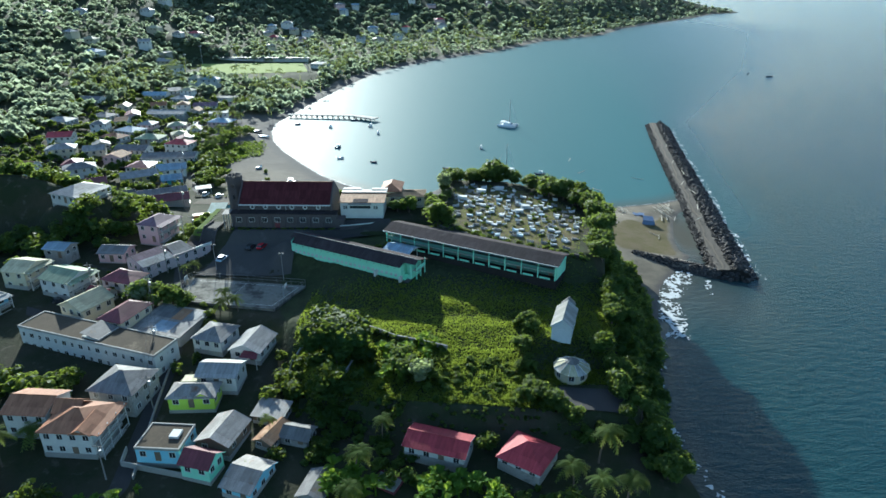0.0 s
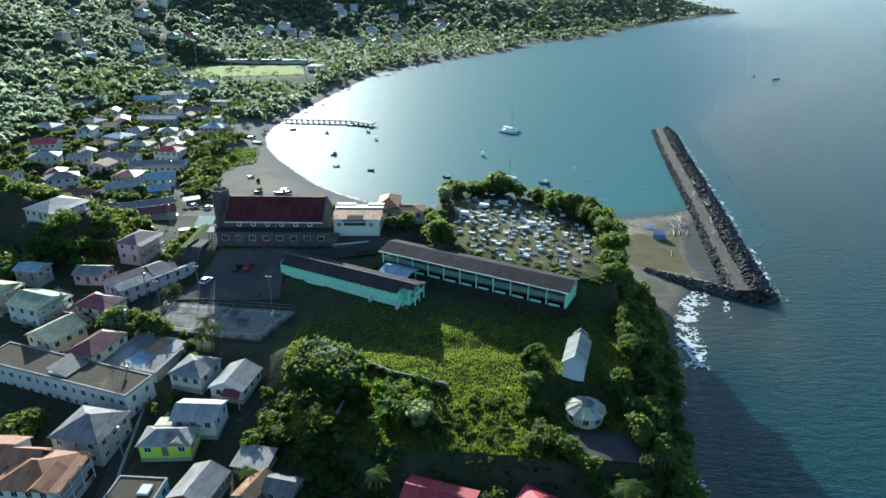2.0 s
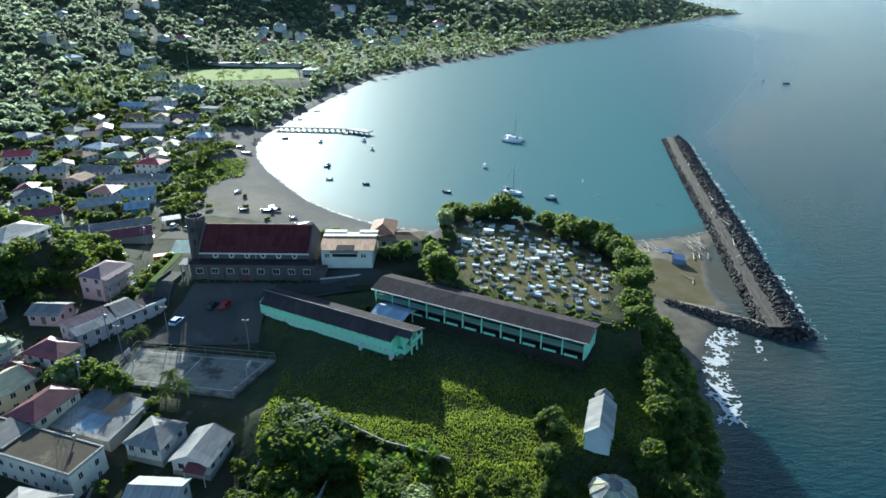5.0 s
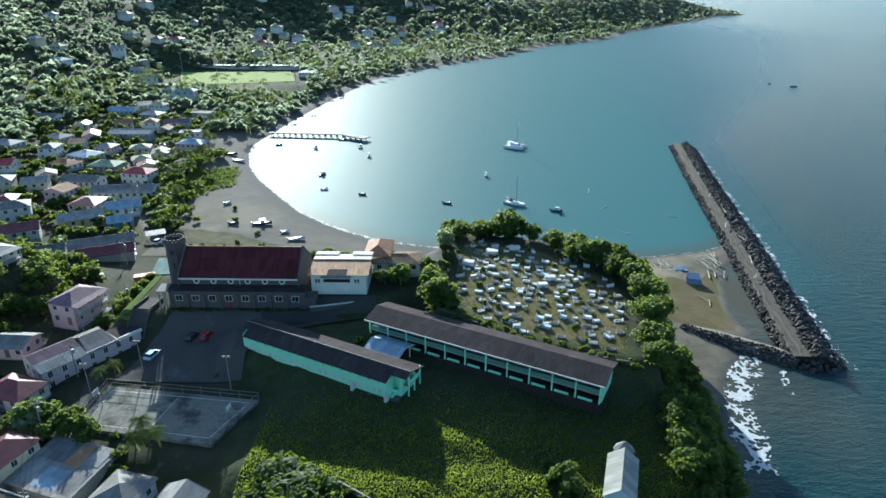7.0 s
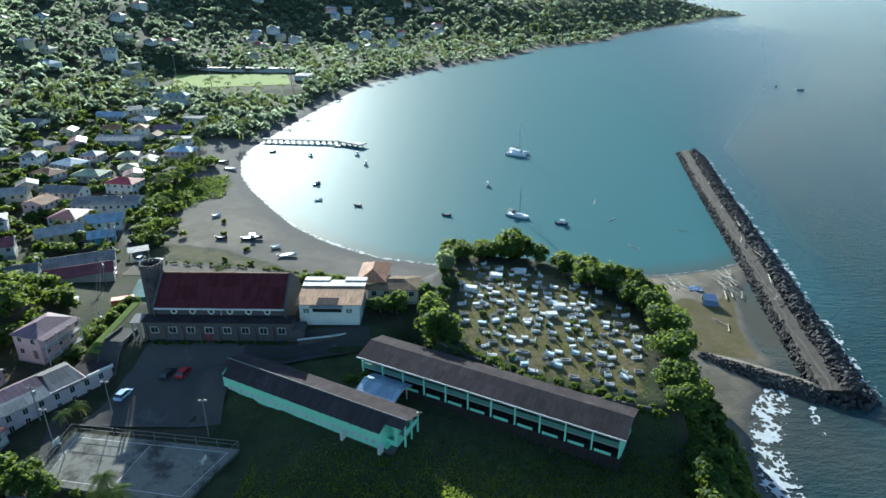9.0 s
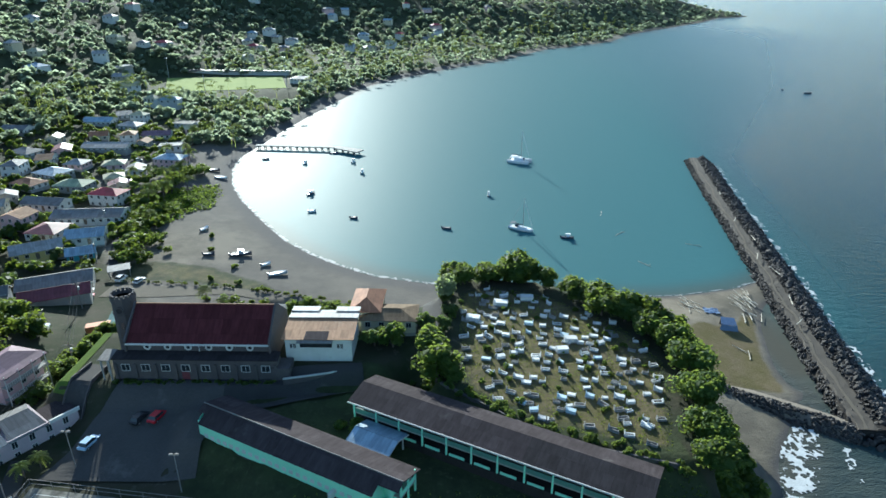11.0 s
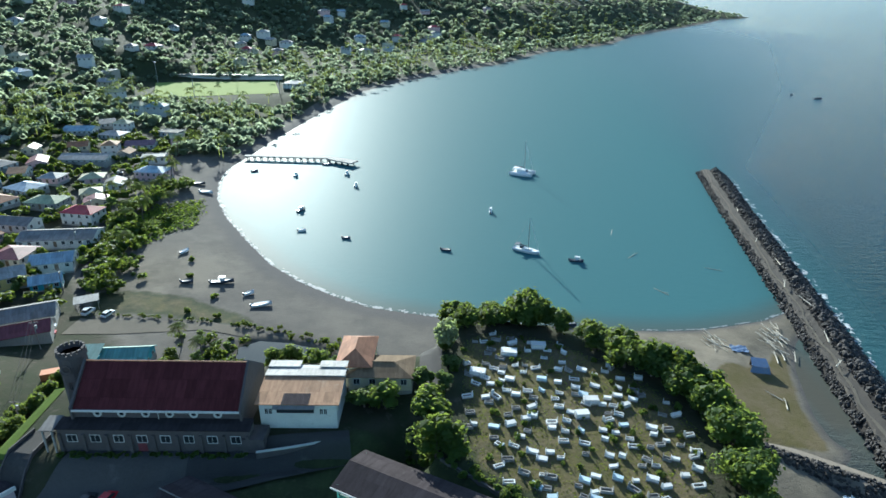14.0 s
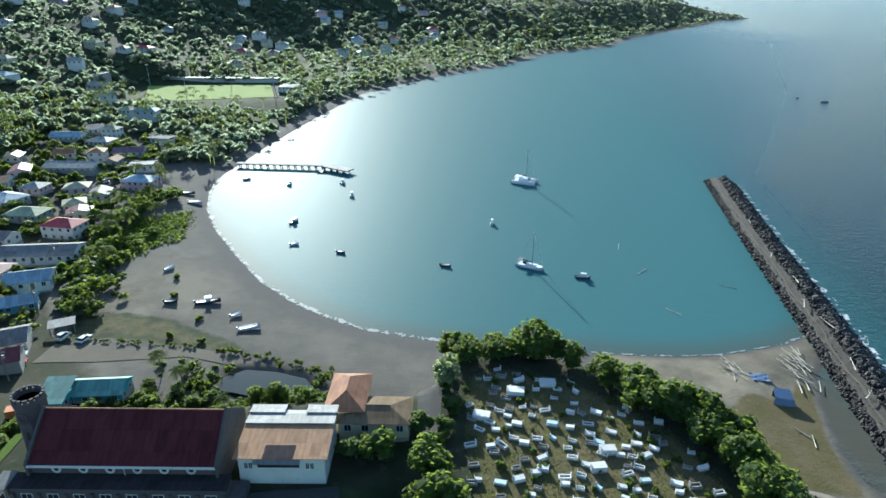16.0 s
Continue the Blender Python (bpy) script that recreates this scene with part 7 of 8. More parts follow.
for x, y, s in ((16, 225, 1.0), (20, 225, 0.95), (12, 226, 0.9)):
    tree("broad", x, y, s, note=" behind the cemetery")
belt(["broad", "olive", "bush"], [(0, 218), (1, 208), (0, 198), (0, 190), (2, 182)], 1.6, 14, (0.45, 0.7), " beside the cemetery")
for x, y, k, kind in ((0.6, 213, 1.25, "pale"), (-2.5, 192, 1.15, "broad"), (-1.5, 183, 1.2, "broad"), (-4.5, 201, 0.8, "olive"), (-15, 196, 0.9, "olive")):
    tree(kind, x, y, k, note=" beside the cemetery")
belt(["bush"], [(-8, 189), (2, 179), (14, 169), (26, 163.5), (40, 157)], 1.2, 60, (0.3, 0.6), " along the cemetery bank")
for x, y in ((-6, 186), (-3, 184), (0, 183), (-1.5, 189)):
    tree("broad", x, y, 0.6, note=" along the cemetery bank")
# around the presbytery and behind the church
tree("broad", -11.0, 195.5, 0.95, note=" beside the presbytery")
belt(["broad", "olive", "bush"], [(-38, 213), (-28, 216), (-18, 219), (-10, 217)], 2.0, 18, (0.6, 0.95), " behind the presbytery")
tree("pale", -20, 223, 1.5, note=" behind the presbytery")
belt(["olive", "olive", "bush"], [(-76, 214), (-62, 216), (-50, 217), (-38, 219)], 2.4, 24, (0.6, 0.95), " behind the church")
for x, y in ((-70.5, 220), (-67, 222), (-62, 224), (-56, 221)):
    tree("tall", x, y, 0.95, note=" behind the church")
for x, y, k in ((-70.5, 247, 0.85), (-63, 241, 0.8), (-50, 231, 0.75)):
    palm(x, y, k)
belt(["bush", "olive", "dark"], [(-74, 230), (-62, 234), (-46, 232), (-34, 233), (-24, 236)], 2.0, 24, (0.45, 0.75), " beside the beach pond")
belt(["bush", "dark"], [(-104, 262), (-93, 261.5), (-80, 261), (-66, 259)], 0.8, 44, (0.1, 0.26), joined=True)
belt(["bush", "dark"], [(-60, 258), (-50, 255), (-36, 250), (-26, 246)], 1.4, 50, (0.15, 0.36), joined=True)
for x, y in ((-76, 265), (-71, 275), (-84, 290), (-88, 303), (-66, 262)):
    tree("bush", x, y, 0.7, note=" standing alone on the sand")
belt(["bush", "broad", "bush"], [(-88.5, 186), (-88, 195), (-87.5, 208), (-88.5, 222), (-88, 229)], 3.0, 40, (0.5, 0.85), " below the church ramp")
for i in range(130):
    x, y = rng.uniform(-73, -20), rng.uniform(227, 252)
    if float(inside_distance(np.array([x]), np.array([y]), POND)[0]) < 1.0 and y < 253 - (x + 73) * 0.2:
        JOINED.append((rng.choice(("bush", "dark", "olive")), x, y, ground_at(x, y) - 0.3, rng.uniform(0.35, 0.62)))
for i in range(150):
    x, y = rng.uniform(-80, -22), rng.uniform(213, 234)
    JOINED.append((rng.choice(("bush", "olive", "bush")), x, y, ground_at(x, y) - 0.3, rng.uniform(0.4, 0.75)))
# wooded slope left of the church
belt(["dark", "broad", "dark"], [(-160, 172), (-135, 184), (-118, 188), (-106, 196), (-103, 206)], 5.0, 46, (0.8, 1.3), joined=True)
belt(["dark", "broad"], [(-160, 212), (-135, 218), (-118, 220), (-104, 216)], 5.0, 44, (0.8, 1.25), joined=True)
belt(["dark", "olive", "broad"], [(-175, 180), (-170, 205), (-165, 235), (-172, 262)], 9.0, 60, (0.9, 1.4), joined=True)
belt(["dark", "broad"], [(-128, 168), (-116, 186), (-106, 186), (-104, 182)], 2.5, 16, (0.6, 0.9), joined=True)
belt(["bush"], [(-66, 185.8), (-50, 185.6), (-34, 185.2)], 0.5, 46, (0.25, 0.42), joined=True)
# gardens between the houses and the court
tree("pale", -80.6, 150.2, 1.25, note=" rounded, beside the street")
tree("broad", -80.2, 150.6, 1.25, note=" rounded, beside the street")
for x, y, s in ((-72, 149.0, 0.95), (-68, 147.0, 0.9), (-76, 147.5, 0.8)):
    tree("broad", x, y, s, note=" beside the court")
for x, y in ((-58, 144.5), (-56, 146), (-53.5, 145)):
    palm(x, y, 0.75)
for x, y in ((-72.8, 168), (-74.5, 166.0)):
    palm(x, y, 0.6)
tree("broad", -16, 172.0, 0.5, note=" between the school blocks")
tree("bush", -19, 173.0, 0.8, note=" between the school blocks")
# the big tree and the scrub below the field
for i in range(130):
    x, y = rng.uniform(-38, -4), rng.uniform(96, 118)
    if not any(math.hypot(x - a, y - b) < 5.2 for a, b in ((-36, 108.6), (-34.4, 102.4), (-29.2, 102.4), (-0.8, 98.2), (-43.8, 101.2))):
        JOINED.append((rng.choice(("bush", "bush", "dark")), x, y, ground_at(x, y) - 0.3, rng.uniform(0.3, 0.6)))
for x, y, s in ((-25.5, 129, 1.15), (-21, 126, 1.0), (-29, 126.5, 0.9)):
    tree("great", x, y, s, note=" below the school field")
for x, y, s in ((-24, 121, 1.0), (-18, 122, 0.8), (-27, 118, 0.8)):
    tree("dark", x, y, s, note=" below the school field")
belt(["bush"], [(-36, 122), (-35, 127), (-30, 131), (-18, 133.5), (-11, 128.5), (1, 124)], 0.7, 44, (0.4, 0.65), " along the field's edge")
belt(["bush"], [(-19, 131), (-20, 124), (-21, 118)], 0.5, 16, (0.35, 0.5), " along a garden wall")
belt(["broad", "bush"], [(-12, 124), (-8, 118), (-4, 112)], 3.0, 16, (0.5, 0.8), " below the school field")
tree("pale", -5.2, 113.6, 1.25, note=" among bananas")
for i in range(26):
    banana(rng.uniform(-14, -2), rng.uniform(112, 126), rng.uniform(0.8, 1.3))
for i in range(95):
    x, y = rng.uniform(-2, 22), rng.uniform(107, 121)
    JOINED.append(("bush", x, y, ground_at(x, y) - 0.2, rng.uniform(0.25, 0.6)))
belt(["bush", "broad"], [(19, 138), (20, 130), (18, 120), (20, 112)], 1.6, 22, (0.4, 0.75), " beside the barn")
belt(["broad", "dark"], [(34, 124), (38, 120), (40, 114), (38, 106)], 2.2, 12, (0.6, 0.9), " beside the round hut")
belt(["bush"], [(-6, 104), (6, 104), (18, 103), (28, 102)], 1.0, 16, (0.18, 0.32), " behind the bungalows")
for x, y, s in ((30.2, 96, 0.95), (24.4, 90.6, 0.95), (26.6, 85, 0.85), (33, 86, 0.9)):
    palm(x, y, s * 1.08)
for x, y, s in ((-12.2, 101.6, 0.72), (-16.6, 93, 0.95), (-35.3, 103.8, 0.6), (-81.4, 99.5, 1.0), (-85, 95, 0.95), (-17.4, 84.4, 0.9), (-36.7, 92.4, 0.6), (41.2, 106.4, 0.8)):
    palm(x, y, s)
for i in range(22):
    banana(rng.uniform(-22, -12), rng.uniform(86, 94), rng.uniform(0.9, 1.4))
for i in range(24):
    banana(rng.uniform(-4, 10), rng.uniform(85, 91), rng.uniform(1.0, 1.5))
for i in range(8):
    banana(rng.uniform(-66, -50), rng.uniform(84, 90), rng.uniform(0.7, 1.0))
tree("broad", 8.5, 99.5, 0.75, note=" between the bungalows")
belt(["dark", "broad"], [(-100, 118), (-92, 115), (-86, 112), (-84, 118)], 3.0, 22, (0.7, 1.05), joined=True)
belt(["dark", "broad", "bush"], [(-106, 108), (-92, 92), (-80, 86), (-70, 84)], 4.0, 34, (0.6, 1.0), joined=True)
belt(["dark", "bush"], [(-40, 112), (-33, 118), (-38, 126)], 3.0, 22, (0.5, 0.8), joined=True)
belt(["dark", "bush"], [(-30, 112), (-24, 112), (-20, 104), (-26, 108)], 3.5, 34, (0.5, 0.9), joined=True)
belt(["bush", "olive"], [(-28, 99), (-25, 96), (-25, 103)], 1.0, 7, (0.5, 0.8), " beside the shacks")
belt(["broad", "bush"], [(-16, 100), (-8, 92), (12, 88), (24, 88)], 2.0, 26, (0.4, 0.7), joined=True)
belt(["bush", "dark"], [(-62, 121), (-58, 125), (-60, 145), (-64, 148)], 1.2, 12, (0.35, 0.6), joined=True)
belt(["bush", "dark"], [(-97, 136), (-90, 152), (-98, 166), (-110, 170)], 2.0, 20, (0.35, 0.6), joined=True)
for x, y, s in ((19.5, 109.5, 0.75), (22.5, 107.5, 0.8), (16.5, 107.5, 0.65), (24.5, 105, 0.6)):
    tree("broad", x, y, s, note=" beside the paved yard")
belt(["broad", "bush"], [(25, 102.5), (33, 101), (40, 103)], 1.2, 14, (0.45, 0.7), " below the paved yard")
for i in range(46):
    x, y = rng.uniform(-12, 26), rng.uniform(102.5, 106)
    JOINED.append(("bush", x, y, ground_at(x, y) - 0.2, rng.uniform(0.2, 0.38)))
# town trees and the beach fringe
belt(["dark", "olive", "broad"], [(-104, 276), (-112, 292), (-120, 312), (-126, 336), (-128, 366), (-122, 392)], 4.0, 60, (0.75, 1.2), joined=True)
belt(["bush", "broad"], [(-100, 286), (-108, 300), (-116, 322), (-112, 350)], 3.0, 26, (0.5, 0.8), joined=True)
for i in range(1150):
    x, y = rng.uniform(-262, -112), rng.uniform(224, 490)
    if not any(math.hypot(x - t[0], y - t[1]) < max(t[3], t[4]) * 0.42 + 2.0 for t in TOWN) and float(inside_distance(np.array([x]), np.array([y]), COAST)[0]) > 34:
        JOINED.append((rng.choice(("far_dark", "far_olive", "far_dark")), x, y, ground_at(x, y), rng.uniform(0.5, 1.05)))
for i in range(46):
    x, y = rng.uniform(-150, -112), rng.uniform(280, 470)
    if not any(math.hypot(x - t[0], y - t[1]) < max(t[3], t[4]) * 0.62 + 3 for t in TOWN) and float(inside_distance(np.array([x]), np.array([y]), COAST)[0]) > 20:
        palm(x, y, rng.uniform(0.9, 1.3), group="palms of the lower town")


def arrays_to_object(name, V, F, mat, label):
    """One object from many copies of small meshes, given as vertex arrays and triangle or quad arrays."""
    off, loops, starts, n = 0, [], [], 0
    for v, fs in zip(V, F):
        for f in fs:
            loops.append((f + off).ravel())
            starts.append(np.arange(len(f)) * f.shape[1] + n)
            n += f.size
        off += len(v)
    V, loops, starts = np.concatenate(V), np.concatenate(loops), np.concatenate(starts)
    me_ = bpy.data.meshes.new(name)
    me_.vertices.add(len(V))
    me_.vertices.foreach_set("co", V.astype(np.float32).ravel())
    me_.loops.add(len(loops))
    me_.loops.foreach_set("vertex_index", loops.astype(np.int32))
    me_.polygons.add(len(starts))
    me_.polygons.foreach_set("loop_start", starts.astype(np.int32))
    me_.update(calc_edges=True)
    me_.materials.append(mat)
    return tagged(new(name, me_), label, "trees", kind="stuff")


def mesh_arrays(me_):
    v = np.array([p.co for p in me_.vertices])
    f = [[], []]
    for p in me_.polygons:
        f[len(p.vertices) - 3].append(tuple(p.vertices))
    return v, [np.array(q) for q in f if q]


def placed(v, x, y, z, s, r):
    ang = r.rand() * 6.283
    c, q = math.cos(ang), math.sin(ang)
    k = s * (0.85 + 0.3 * r.rand(3))
    return np.stack([(v[:, 0] * c - v[:, 1] * q) * k[0] + x, (v[:, 0] * q + v[:, 1] * c) * k[1] + y, v[:, 2] * k[2] + z], -1)


def thickets():
    r = np.random.RandomState(2)
    light = {"broad": (M_leaf, dict(radius=3.6)), "dark": (M_leaf3, dict(radius=3.8, tall=3.6)), "olive": (M_leaf2, dict(radius=3.2, tall=3.4)),
             "bush": (M_leaf, dict(radius=2.0, tall=1.0, lobes=6, base=0.5, leaf=0.46, leaves=210)),
             "far_dark": (M_leaf3, dict(radius=3.6, tall=3.0, lobes=7, leaves=80, leaf=0.95, inner=3)), "far_olive": (M_leaf2, dict(radius=3.2, tall=3.0, lobes=7, leaves=80, leaf=0.9, inner=3))}
    text = {"broad_leaves": "thicket of leafy green trees among the houses", "dark_leaves": "thicket of dense dark trees on the slope", "olive_leaves": "airy olive green trees between the houses"}
    groups = {}
    for kind, (mat, kw) in light.items():
        shapes = [mesh_arrays(crown_data("crown", 200 + i, mat, **{"leaf": 0.56, "leaves": 240, "inner": 4, **kw})[0]) for i in range(3)]
        V, F = groups.setdefault(mat.name, ([], [], mat))[:2]
        for k, x, y, z, s in JOINED:
            if k == kind:
                v, f = shapes[r.randint(3)]
                V.append(placed(v, x, y, z, s, r))
                F.append(f)
    for name, (V, F, mat) in groups.items():
        arrays_to_object("thicket", V, F, mat, text[name])


thickets()


# ---- far woods ----
def woods():
    r = np.random.RandomState(4)
    shapes = []
    for i in range(6):
        shapes.append(mesh_arrays(crown_data("crown", 300 + i, M_woods, radius=1.0, tall=0.75, lobes=5, leaves=24, leaf=0.46, base=0.25, inner=1)[0]))
    n = 18500
    y = 330 + 1900 * r.rand(n) ** 1.45
    x = -0.86 * (y + 60) + r.rand(n) * (0.86 + 0.50) * (y + 60)
    d = inside_distance(x, y, COAST)
    ok = (d > 6) & (inside_distance(x, y, PITCH) < -6) & ~((np.abs(x + 185) < 70) & (y > 578) & (y < 612)) & ((x < -225) | (y > 495) | (d < 40) & (y > 440)) & (d < 900)
    for t in TOWN:
        ok &= np.hypot(x - t[0], y - t[1]) > max(t[3], t[4]) * 0.65 + 3
    for o in scene.objects:
        if o.name.startswith("hillside_house") and o.parent is None:
            ok &= ~((np.abs(x - o.location.x) < 8) & (y - o.location.y < 7) & (y - o.location.y > -15))
    x, y = x[ok], y[ok]
    z = height(x, y)
    size = r.uniform(2.6, 5.2, len(x)) * (1 + (y > 900) * 0.2)
    V, F = [], []
    for k in range(len(x)):
        v, f = shapes[k % 6]
        V.append(placed(v, x[k], y[k], z[k] + size[k] * 0.15, size[k], r))
        F.append(f)
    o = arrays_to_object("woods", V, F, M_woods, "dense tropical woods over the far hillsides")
    o["category"] = "woods"
    # palms with feathery heads among and before them
    n = 2600
    y = 440 + 900 * r.rand(n) ** 1.2
    x = -0.6 * y + r.rand(n) * 1.1 * y
    d = inside_distance(x, y, COAST)
    ok = (d > 9) & (d < 170) & (inside_distance(x, y, PITCH) < -9) & ~((np.abs(x + 185) < 60) & (y > 594) & (y < 612)) & ~((x > -215) & (x < -125) & (y < 505))
    x, y = x[ok], y[ok]
    z = height(x, y)
    V, F = [], []
    for k in range(len(x)):
        h = r.uniform(7, 13)
        top = (x[k], y[k], z[k] + h)
        b = len(V)
        V += [(x[k] - 0.2, y[k], z[k]), (x[k] + 0.2, y[k], z[k]), top]
        F.append((b, b + 1, b + 2))
        for i in range(11):
            a = i * 0.571 + r.rand() * 0.3
            L, up = r.uniform(2.8, 4.0), r.uniform(-0.5, 1.0)
            ca, sa = math.cos(a), math.sin(a)
            mid = (top[0] + ca * L * 0.55 - sa * 0.55, top[1] + sa * L * 0.55 + ca * 0.55, top[2] + L * 0.3 * up)
            mid2 = (top[0] + ca * L * 0.55 + sa * 0.55, top[1] + sa * L * 0.55 - ca * 0.55, top[2] + L * 0.3 * up)
            tip = (top[0] + ca * L, top[1] + sa * L, top[2] + L * (0.25 * up - 0.4))
            b = len(V)
            V += [top, mid, tip, mid2]
            F.append((b, b + 1, b + 2, b + 3))
    me_ = bpy.data.meshes.new("far_palms")
    me_.from_pydata(V, [], F)
    me_.materials.append(M_palm)
    tagged(new("palm_grove", me_), "feathery coconut palms fringing the far shore", "palms", kind="stuff")


woods()


# ---- grass ----
def vines():
    """Creeping beach vines in one sunny patch above the tide line."""
    r = random.Random(31)
    m = Mesh()
    for i in range(5200):
        x, y = r.uniform(-136, -98), r.uniform(300, 374)
        if float(inside_distance(np.array([x]), np.array([y]), BEACH_GREEN)[0]) + r.gauss(0, 1.5) < 0:
            continue
        z, a, s = ground_at(x, y), r.uniform(0, 6.28), r.uniform(0.4, 0.8)
        q = [(math.cos(a + k * 1.57) * s, math.sin(a + k * 1.57) * s) for k in range(4)]
        m.add([(x + u, y + v, z + 0.3 + r.uniform(-0.3, 0.7)) for u, v in q], [(0, 1, 2, 3)])
    tagged(part("beach_vines", m, M_vine), "bright green creeping vines on the sand", "vines", kind="stuff")


vines()


def grass():
    """Tufts on the sloping field, thick where it lies open, and thin turf between the graves."""
    r = np.random.RandomState(6)
    n = 105000
    x, y = r.uniform(-36, 46, n), 104 + 58 * r.rand(n) ** 1.25
    ok = (inside_distance(x, y, FIELD) > 0) & ~((x > 25) & (y < 114)) & ~((y > 142) & (r.rand(n) < (y - 142) / 16))
    x1, y1 = r.uniform(2, 46, 13000), r.uniform(160, 222, 13000)
    ok1 = inside_distance(x1, y1, CEMETERY) > 0.5
    x, y = np.concatenate([x[ok], x1[ok1]]), np.concatenate([y[ok], y1[ok1]])
    z = height(x, y)
    clump = 0.5 + 0.5 * np.sin(x * 0.9 + 1.7 * np.sin(y * 0.4)) * np.sin(y * 0.8 + 1.3 * np.sin(x * 0.5))
    tall = r.uniform(0.14, 0.30, len(x)) * (0.8 + 0.8 * clump) * np.where(y < 124, 1.5, np.where(y > 158, 0.36, 1.0))
    ang = r.uniform(0, 6.283, len(x))
    dx, dy = np.cos(ang) * 0.20, np.sin(ang) * 0.20
    V = np.stack([np.stack([x - dy, y + dx, z - 0.02], -1), np.stack([x + dy, y - dx, z - 0.02], -1), np.stack([x + dx * 0.7, y + dy * 0.7, z + tall], -1)], 1).reshape(-1, 3)
    F = np.arange(len(V)).reshape(-1, 3)
    o = arrays_to_object("grass", [V], [[F]], M_grassblade, "tussocky sunlit grass on the sloping field")
    o["category"] = "grass"


grass()


# ---- cemetery ----
def tomb_template(kind):
    root = new("tomb")
    L, W = 2.5, 1.15
    mat = {"slab": M_tomb, "rim": M_tomb, "grey": M_tombgrey, "blue": M_tombblue, "vault": M_tomb}[kind]
    part("base", Mesh().box(-L / 2 - 0.12, -W / 2 - 0.12, -0.4, L / 2 + 0.12, W / 2 + 0.12, 0.18), M_tombgrey, root)
    if kind in ("rim", "grey"):
        part("body", Mesh().box(-L / 2, -W / 2, 0.18, L / 2, -W / 2 + 0.2, 0.6).box(-L / 2, W / 2 - 0.2, 0.18, L / 2, W / 2, 0.6).box(-L / 2, -W / 2 + 0.2, 0.18, -L / 2 + 0.2, W / 2 - 0.2, 0.6)
             .box(L / 2 - 0.2, -W / 2 + 0.2, 0.18, L / 2, W / 2 - 0.2, 0.6), mat, root)
        part("bed", Mesh().box(-L / 2 + 0.2, -W / 2 + 0.2, 0.18, L / 2 - 0.2, W / 2 - 0.2, 0.30), M_path, root, "gravel-filled bed")
    else:
        h = 1.15 if kind == "vault" else 0.75
        part("body", Mesh().box(-L / 2, -W / 2, 0.18, L / 2, W / 2, h), mat, root)
        part("lid", Mesh().box(-L / 2 - 0.06, -W / 2 - 0.06, h, L / 2 + 0.06, W / 2 + 0.06, h + 0.12), mat, root)
    part("headstone", Mesh().box(-L / 2 - 0.12, -0.45, 0.18, -L / 2 + 0.04, 0.45, 1.35).box(-L / 2 - 0.12, -0.12, 1.35, -L / 2 + 0.04, 0.12, 1.6), mat, root)
    return root


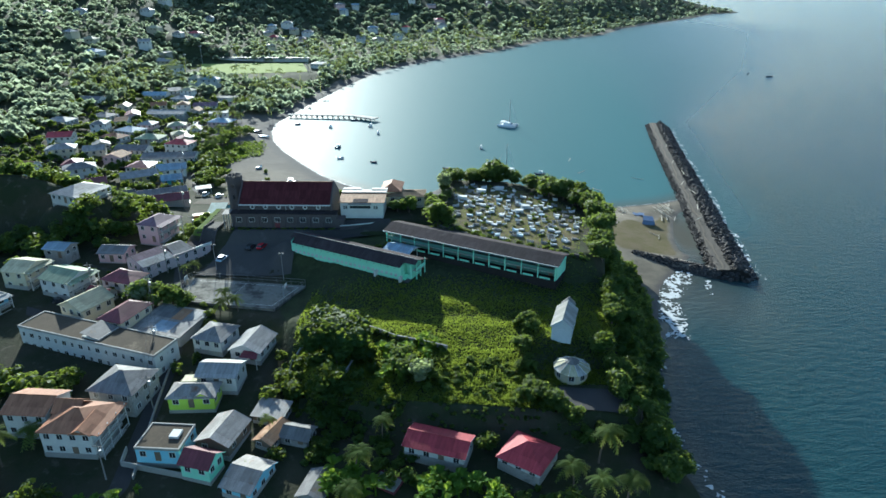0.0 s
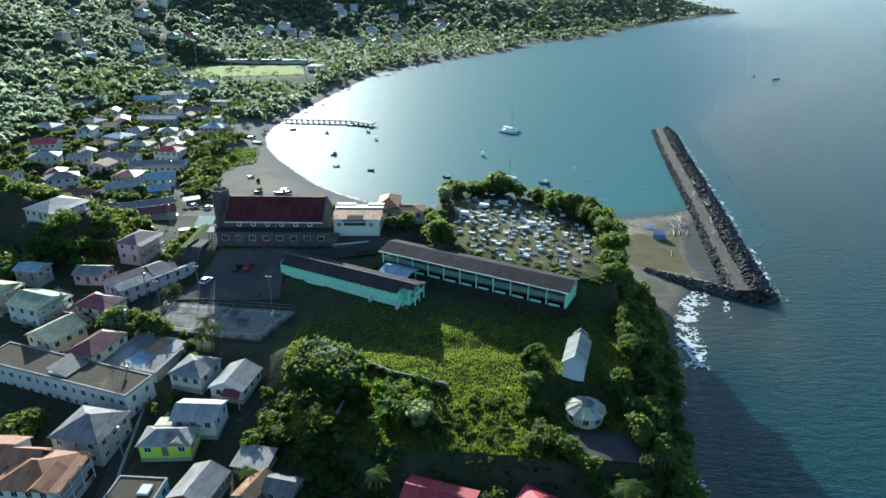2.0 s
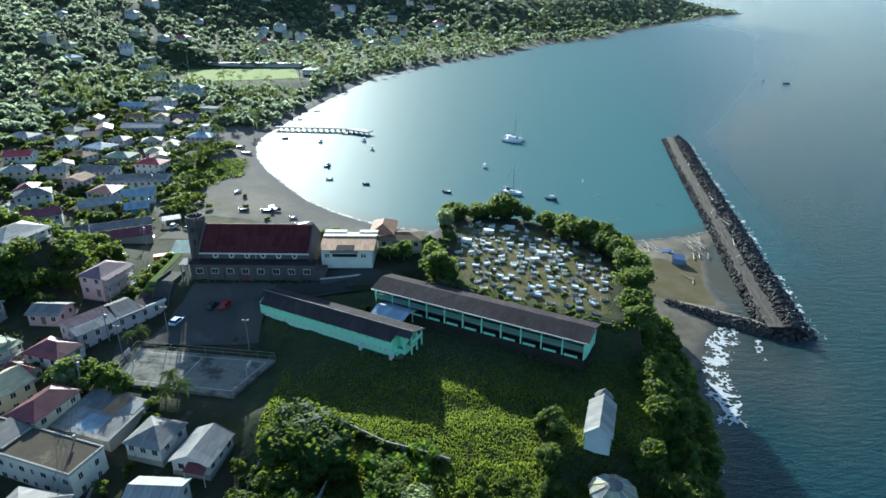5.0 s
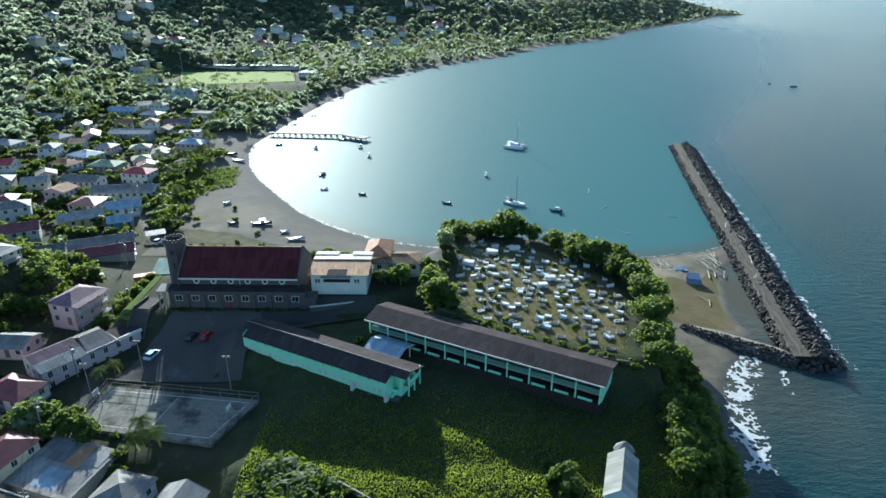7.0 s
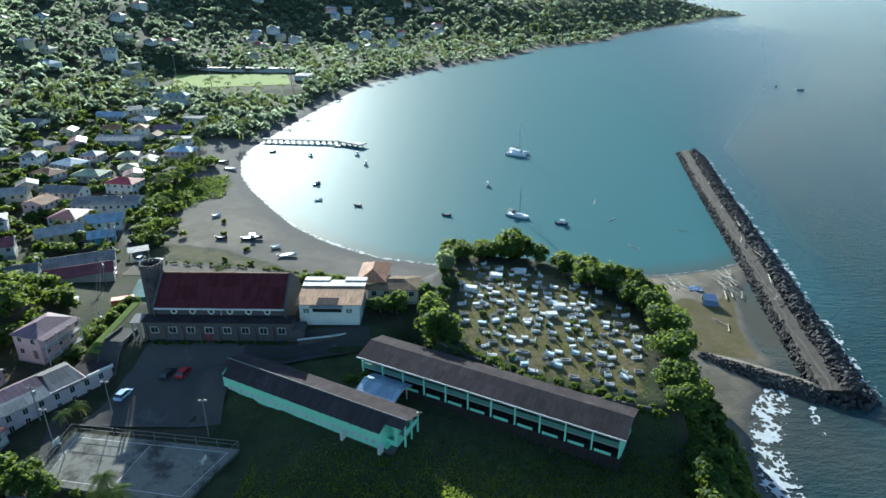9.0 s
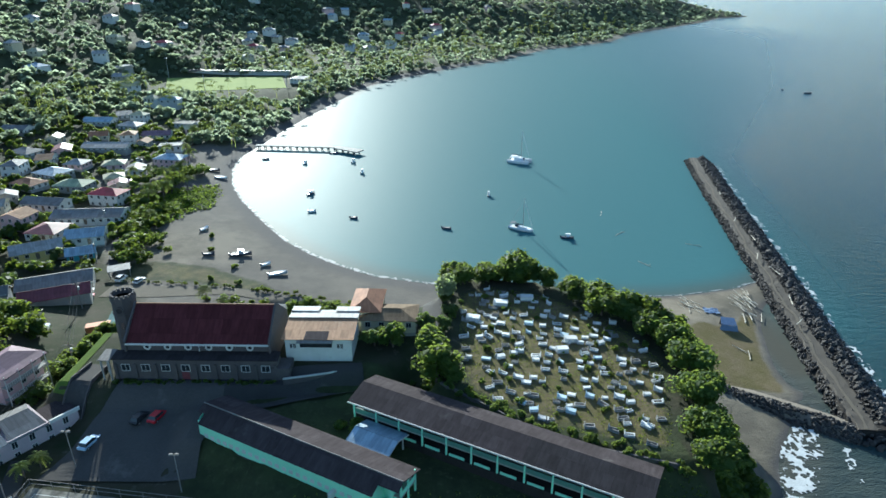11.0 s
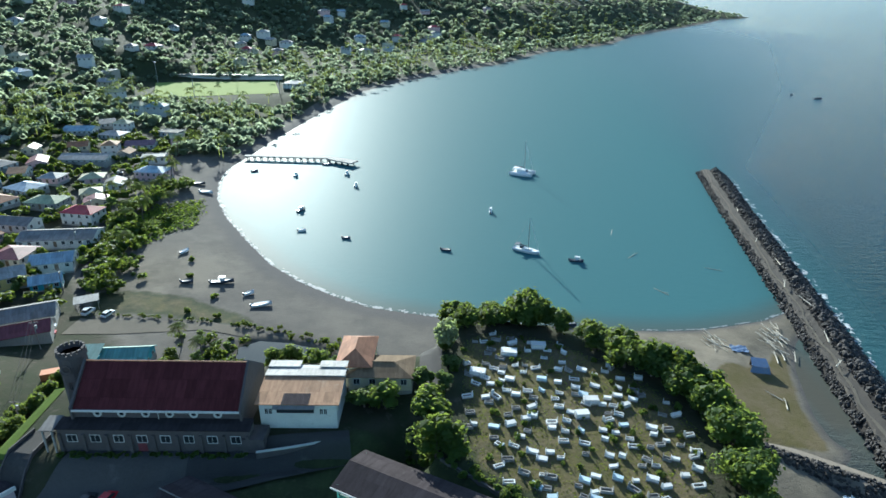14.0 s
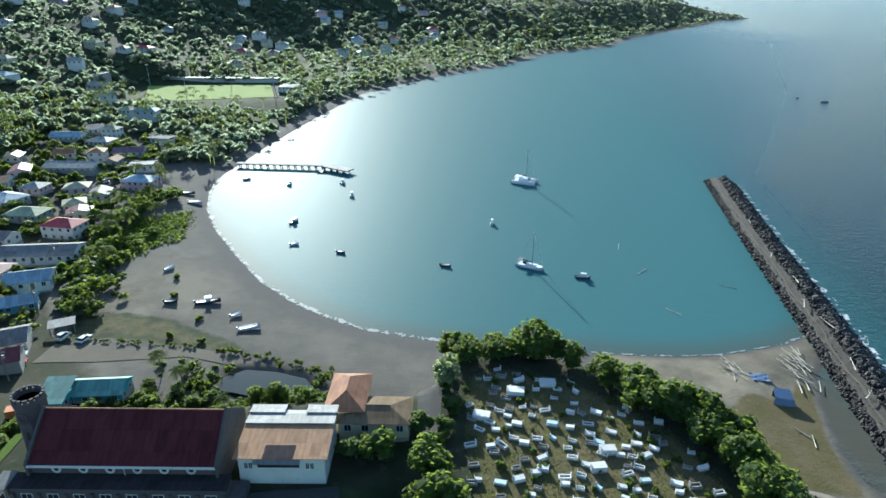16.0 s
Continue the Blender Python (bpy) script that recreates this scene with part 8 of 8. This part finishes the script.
def cemetery():
    labels = {"slab": "whitewashed raised tomb with lid and headstone", "rim": "white-rimmed open grave with headstone", "grey": "bare concrete grave surround", "blue": "pale blue painted tomb", "vault": "large whitewashed family vault with headstone"}
    proto = {k: tagged(tomb_template(k), t, "tomb", "tombs of the cemetery") for k, t in labels.items()}
    used = set()
    r = random.Random(12)
    spots = []
    for i in range(17):
        for j in range(25):
            x = 2 + 2.9 * i + r.uniform(-1.2, 1.2) + (j % 2) * 1.2
            y = 160 + 2.7 * j + r.uniform(-1.1, 1.1) - 0.12 * x
            spots.append((x, y))
    d = inside_distance(np.array([s[0] for s in spots]), np.array([s[1] for s in spots]), CEMETERY)
    for (x, y), e in zip(spots, d):
        if e < 0.8 or r.random() < 0.24 or (x < 4 and y > 205 and r.random() < 0.5):
            continue
        k = r.choice(("slab", "slab", "slab", "slab", "rim", "rim", "rim", "grey", "grey", "grey", "grey", "blue"))
        m = pose(x, y, ground_at(x, y) + 0.05, r.uniform(-2, 2), r.uniform(-2, 2), -12 + r.gauss(0, 16) + (180 if r.random() < 0.3 else 0))
        s = r.uniform(0.42, 0.78)
        if k in used:
            ob = copy_thing(proto[k], m)
        else:
            ob = proto[k]
            ob.matrix_basis = m
            used.add(k)
        ob.scale = (s, s * r.uniform(0.9, 1.15), r.uniform(0.45, 0.85))
    for i, (x, y, s) in enumerate(((6.6, 204, 1.15), (13.5, 211, 1.25), (20, 213.5, 1.15), (27, 195, 1.0), (24.5, 191, 0.95))):  # the family vaults
        m = pose(x, y, ground_at(x, y) + 0.05, 0, 0, -14 + 5 * i)
        ob = copy_thing(proto["vault"], m) if i else proto["vault"]
        ob.matrix_basis = m
        ob.scale = (s, s * 1.2, 0.8)
    for i in range(100):
        x, y = r.uniform(0, 44), r.uniform(165, 222)
        if float(inside_distance(np.array([x]), np.array([y]), CEMETERY)[0]) > 1:
            tree("bush", x, y, r.uniform(0.22, 0.52), note=" between the tombs")
    for x0, y0, x1, y1 in ((-1.0, 180.5, 18, 164.2), (18, 164.2, 38, 157.6)):
        w = Mesh()
        for i in range(16):
            a, b = i / 16, (i + 1) / 16
            xa, ya, xb, yb = x0 + (x1 - x0) * a, y0 + (y1 - y0) * a, x0 + (x1 - x0) * b, y0 + (y1 - y0) * b
            z = 22.6
            w.add([(xa, ya, 16.5), (xb, yb, 16.5), (xb + 0.2, yb + 0.3, 16.5), (xa + 0.2, ya + 0.3, 16.5), (xa, ya, z), (xb, yb, z), (xb + 0.2, yb + 0.3, z), (xa + 0.2, ya + 0.3, z)],
                  [(4, 5, 6, 7), (0, 1, 5, 4), (1, 2, 6, 5), (2, 3, 7, 6), (3, 0, 4, 7)])
        tagged(part("retaining_wall", w, M_stone), "dark stone retaining wall below the cemetery", "wall", kind="structure")


cemetery()


# ---- poles and wires ----
def pole(x, y, h=9.0):
    root = thing("utility_pole", x, y, ground_at(x, y) - 0.3, rng.uniform(-20, 20), "weathered utility pole with crossarm", "pole", "utility poles")
    part("shaft", Mesh().tube((0, 0, 0), (0, 0, h), 0.16, 0.1, 7), M_pole, root)
    part("crossarm", Mesh().box(-1.1, -0.06, h - 0.9, 1.1, 0.06, h - 0.75), M_pole, root)
    part("transformer", Mesh().tube((0.35, 0, h - 2.6), (0.35, 0, h - 1.6), 0.28, sides=9), M_steel, root)
    return Vector((x, y, ground_at(x, y) + h - 1.1))


tops = [pole(*p) for p in ((-63.5, 92), (-62.3, 111), (-68.5, 129), (-77, 148), (-80.5, 167), (-98, 158), (-87, 205), (-104, 240), (-118, 276), (-131, 310), (-143, 345))]
cable = Mesh()
for a, b in ((0, 1), (1, 2), (2, 3), (3, 4), (3, 5), (4, 6), (6, 7), (7, 8), (8, 9), (9, 10)):
    for off in (-0.9, 0.0, 0.9):
        prev = None
        for i in range(9):
            u = i / 8
            p = tops[a].lerp(tops[b], u) + Vector((off, 0, 0.4 - 1.2 * 4 * u * (1 - u) * 0.35))
            if prev is not None:
                cable.tube(prev, p, 0.03, sides=3)
            prev = p
tagged(part("power_lines", cable, M_cable), "sagging black overhead power lines between poles", "cables", kind="stuff")
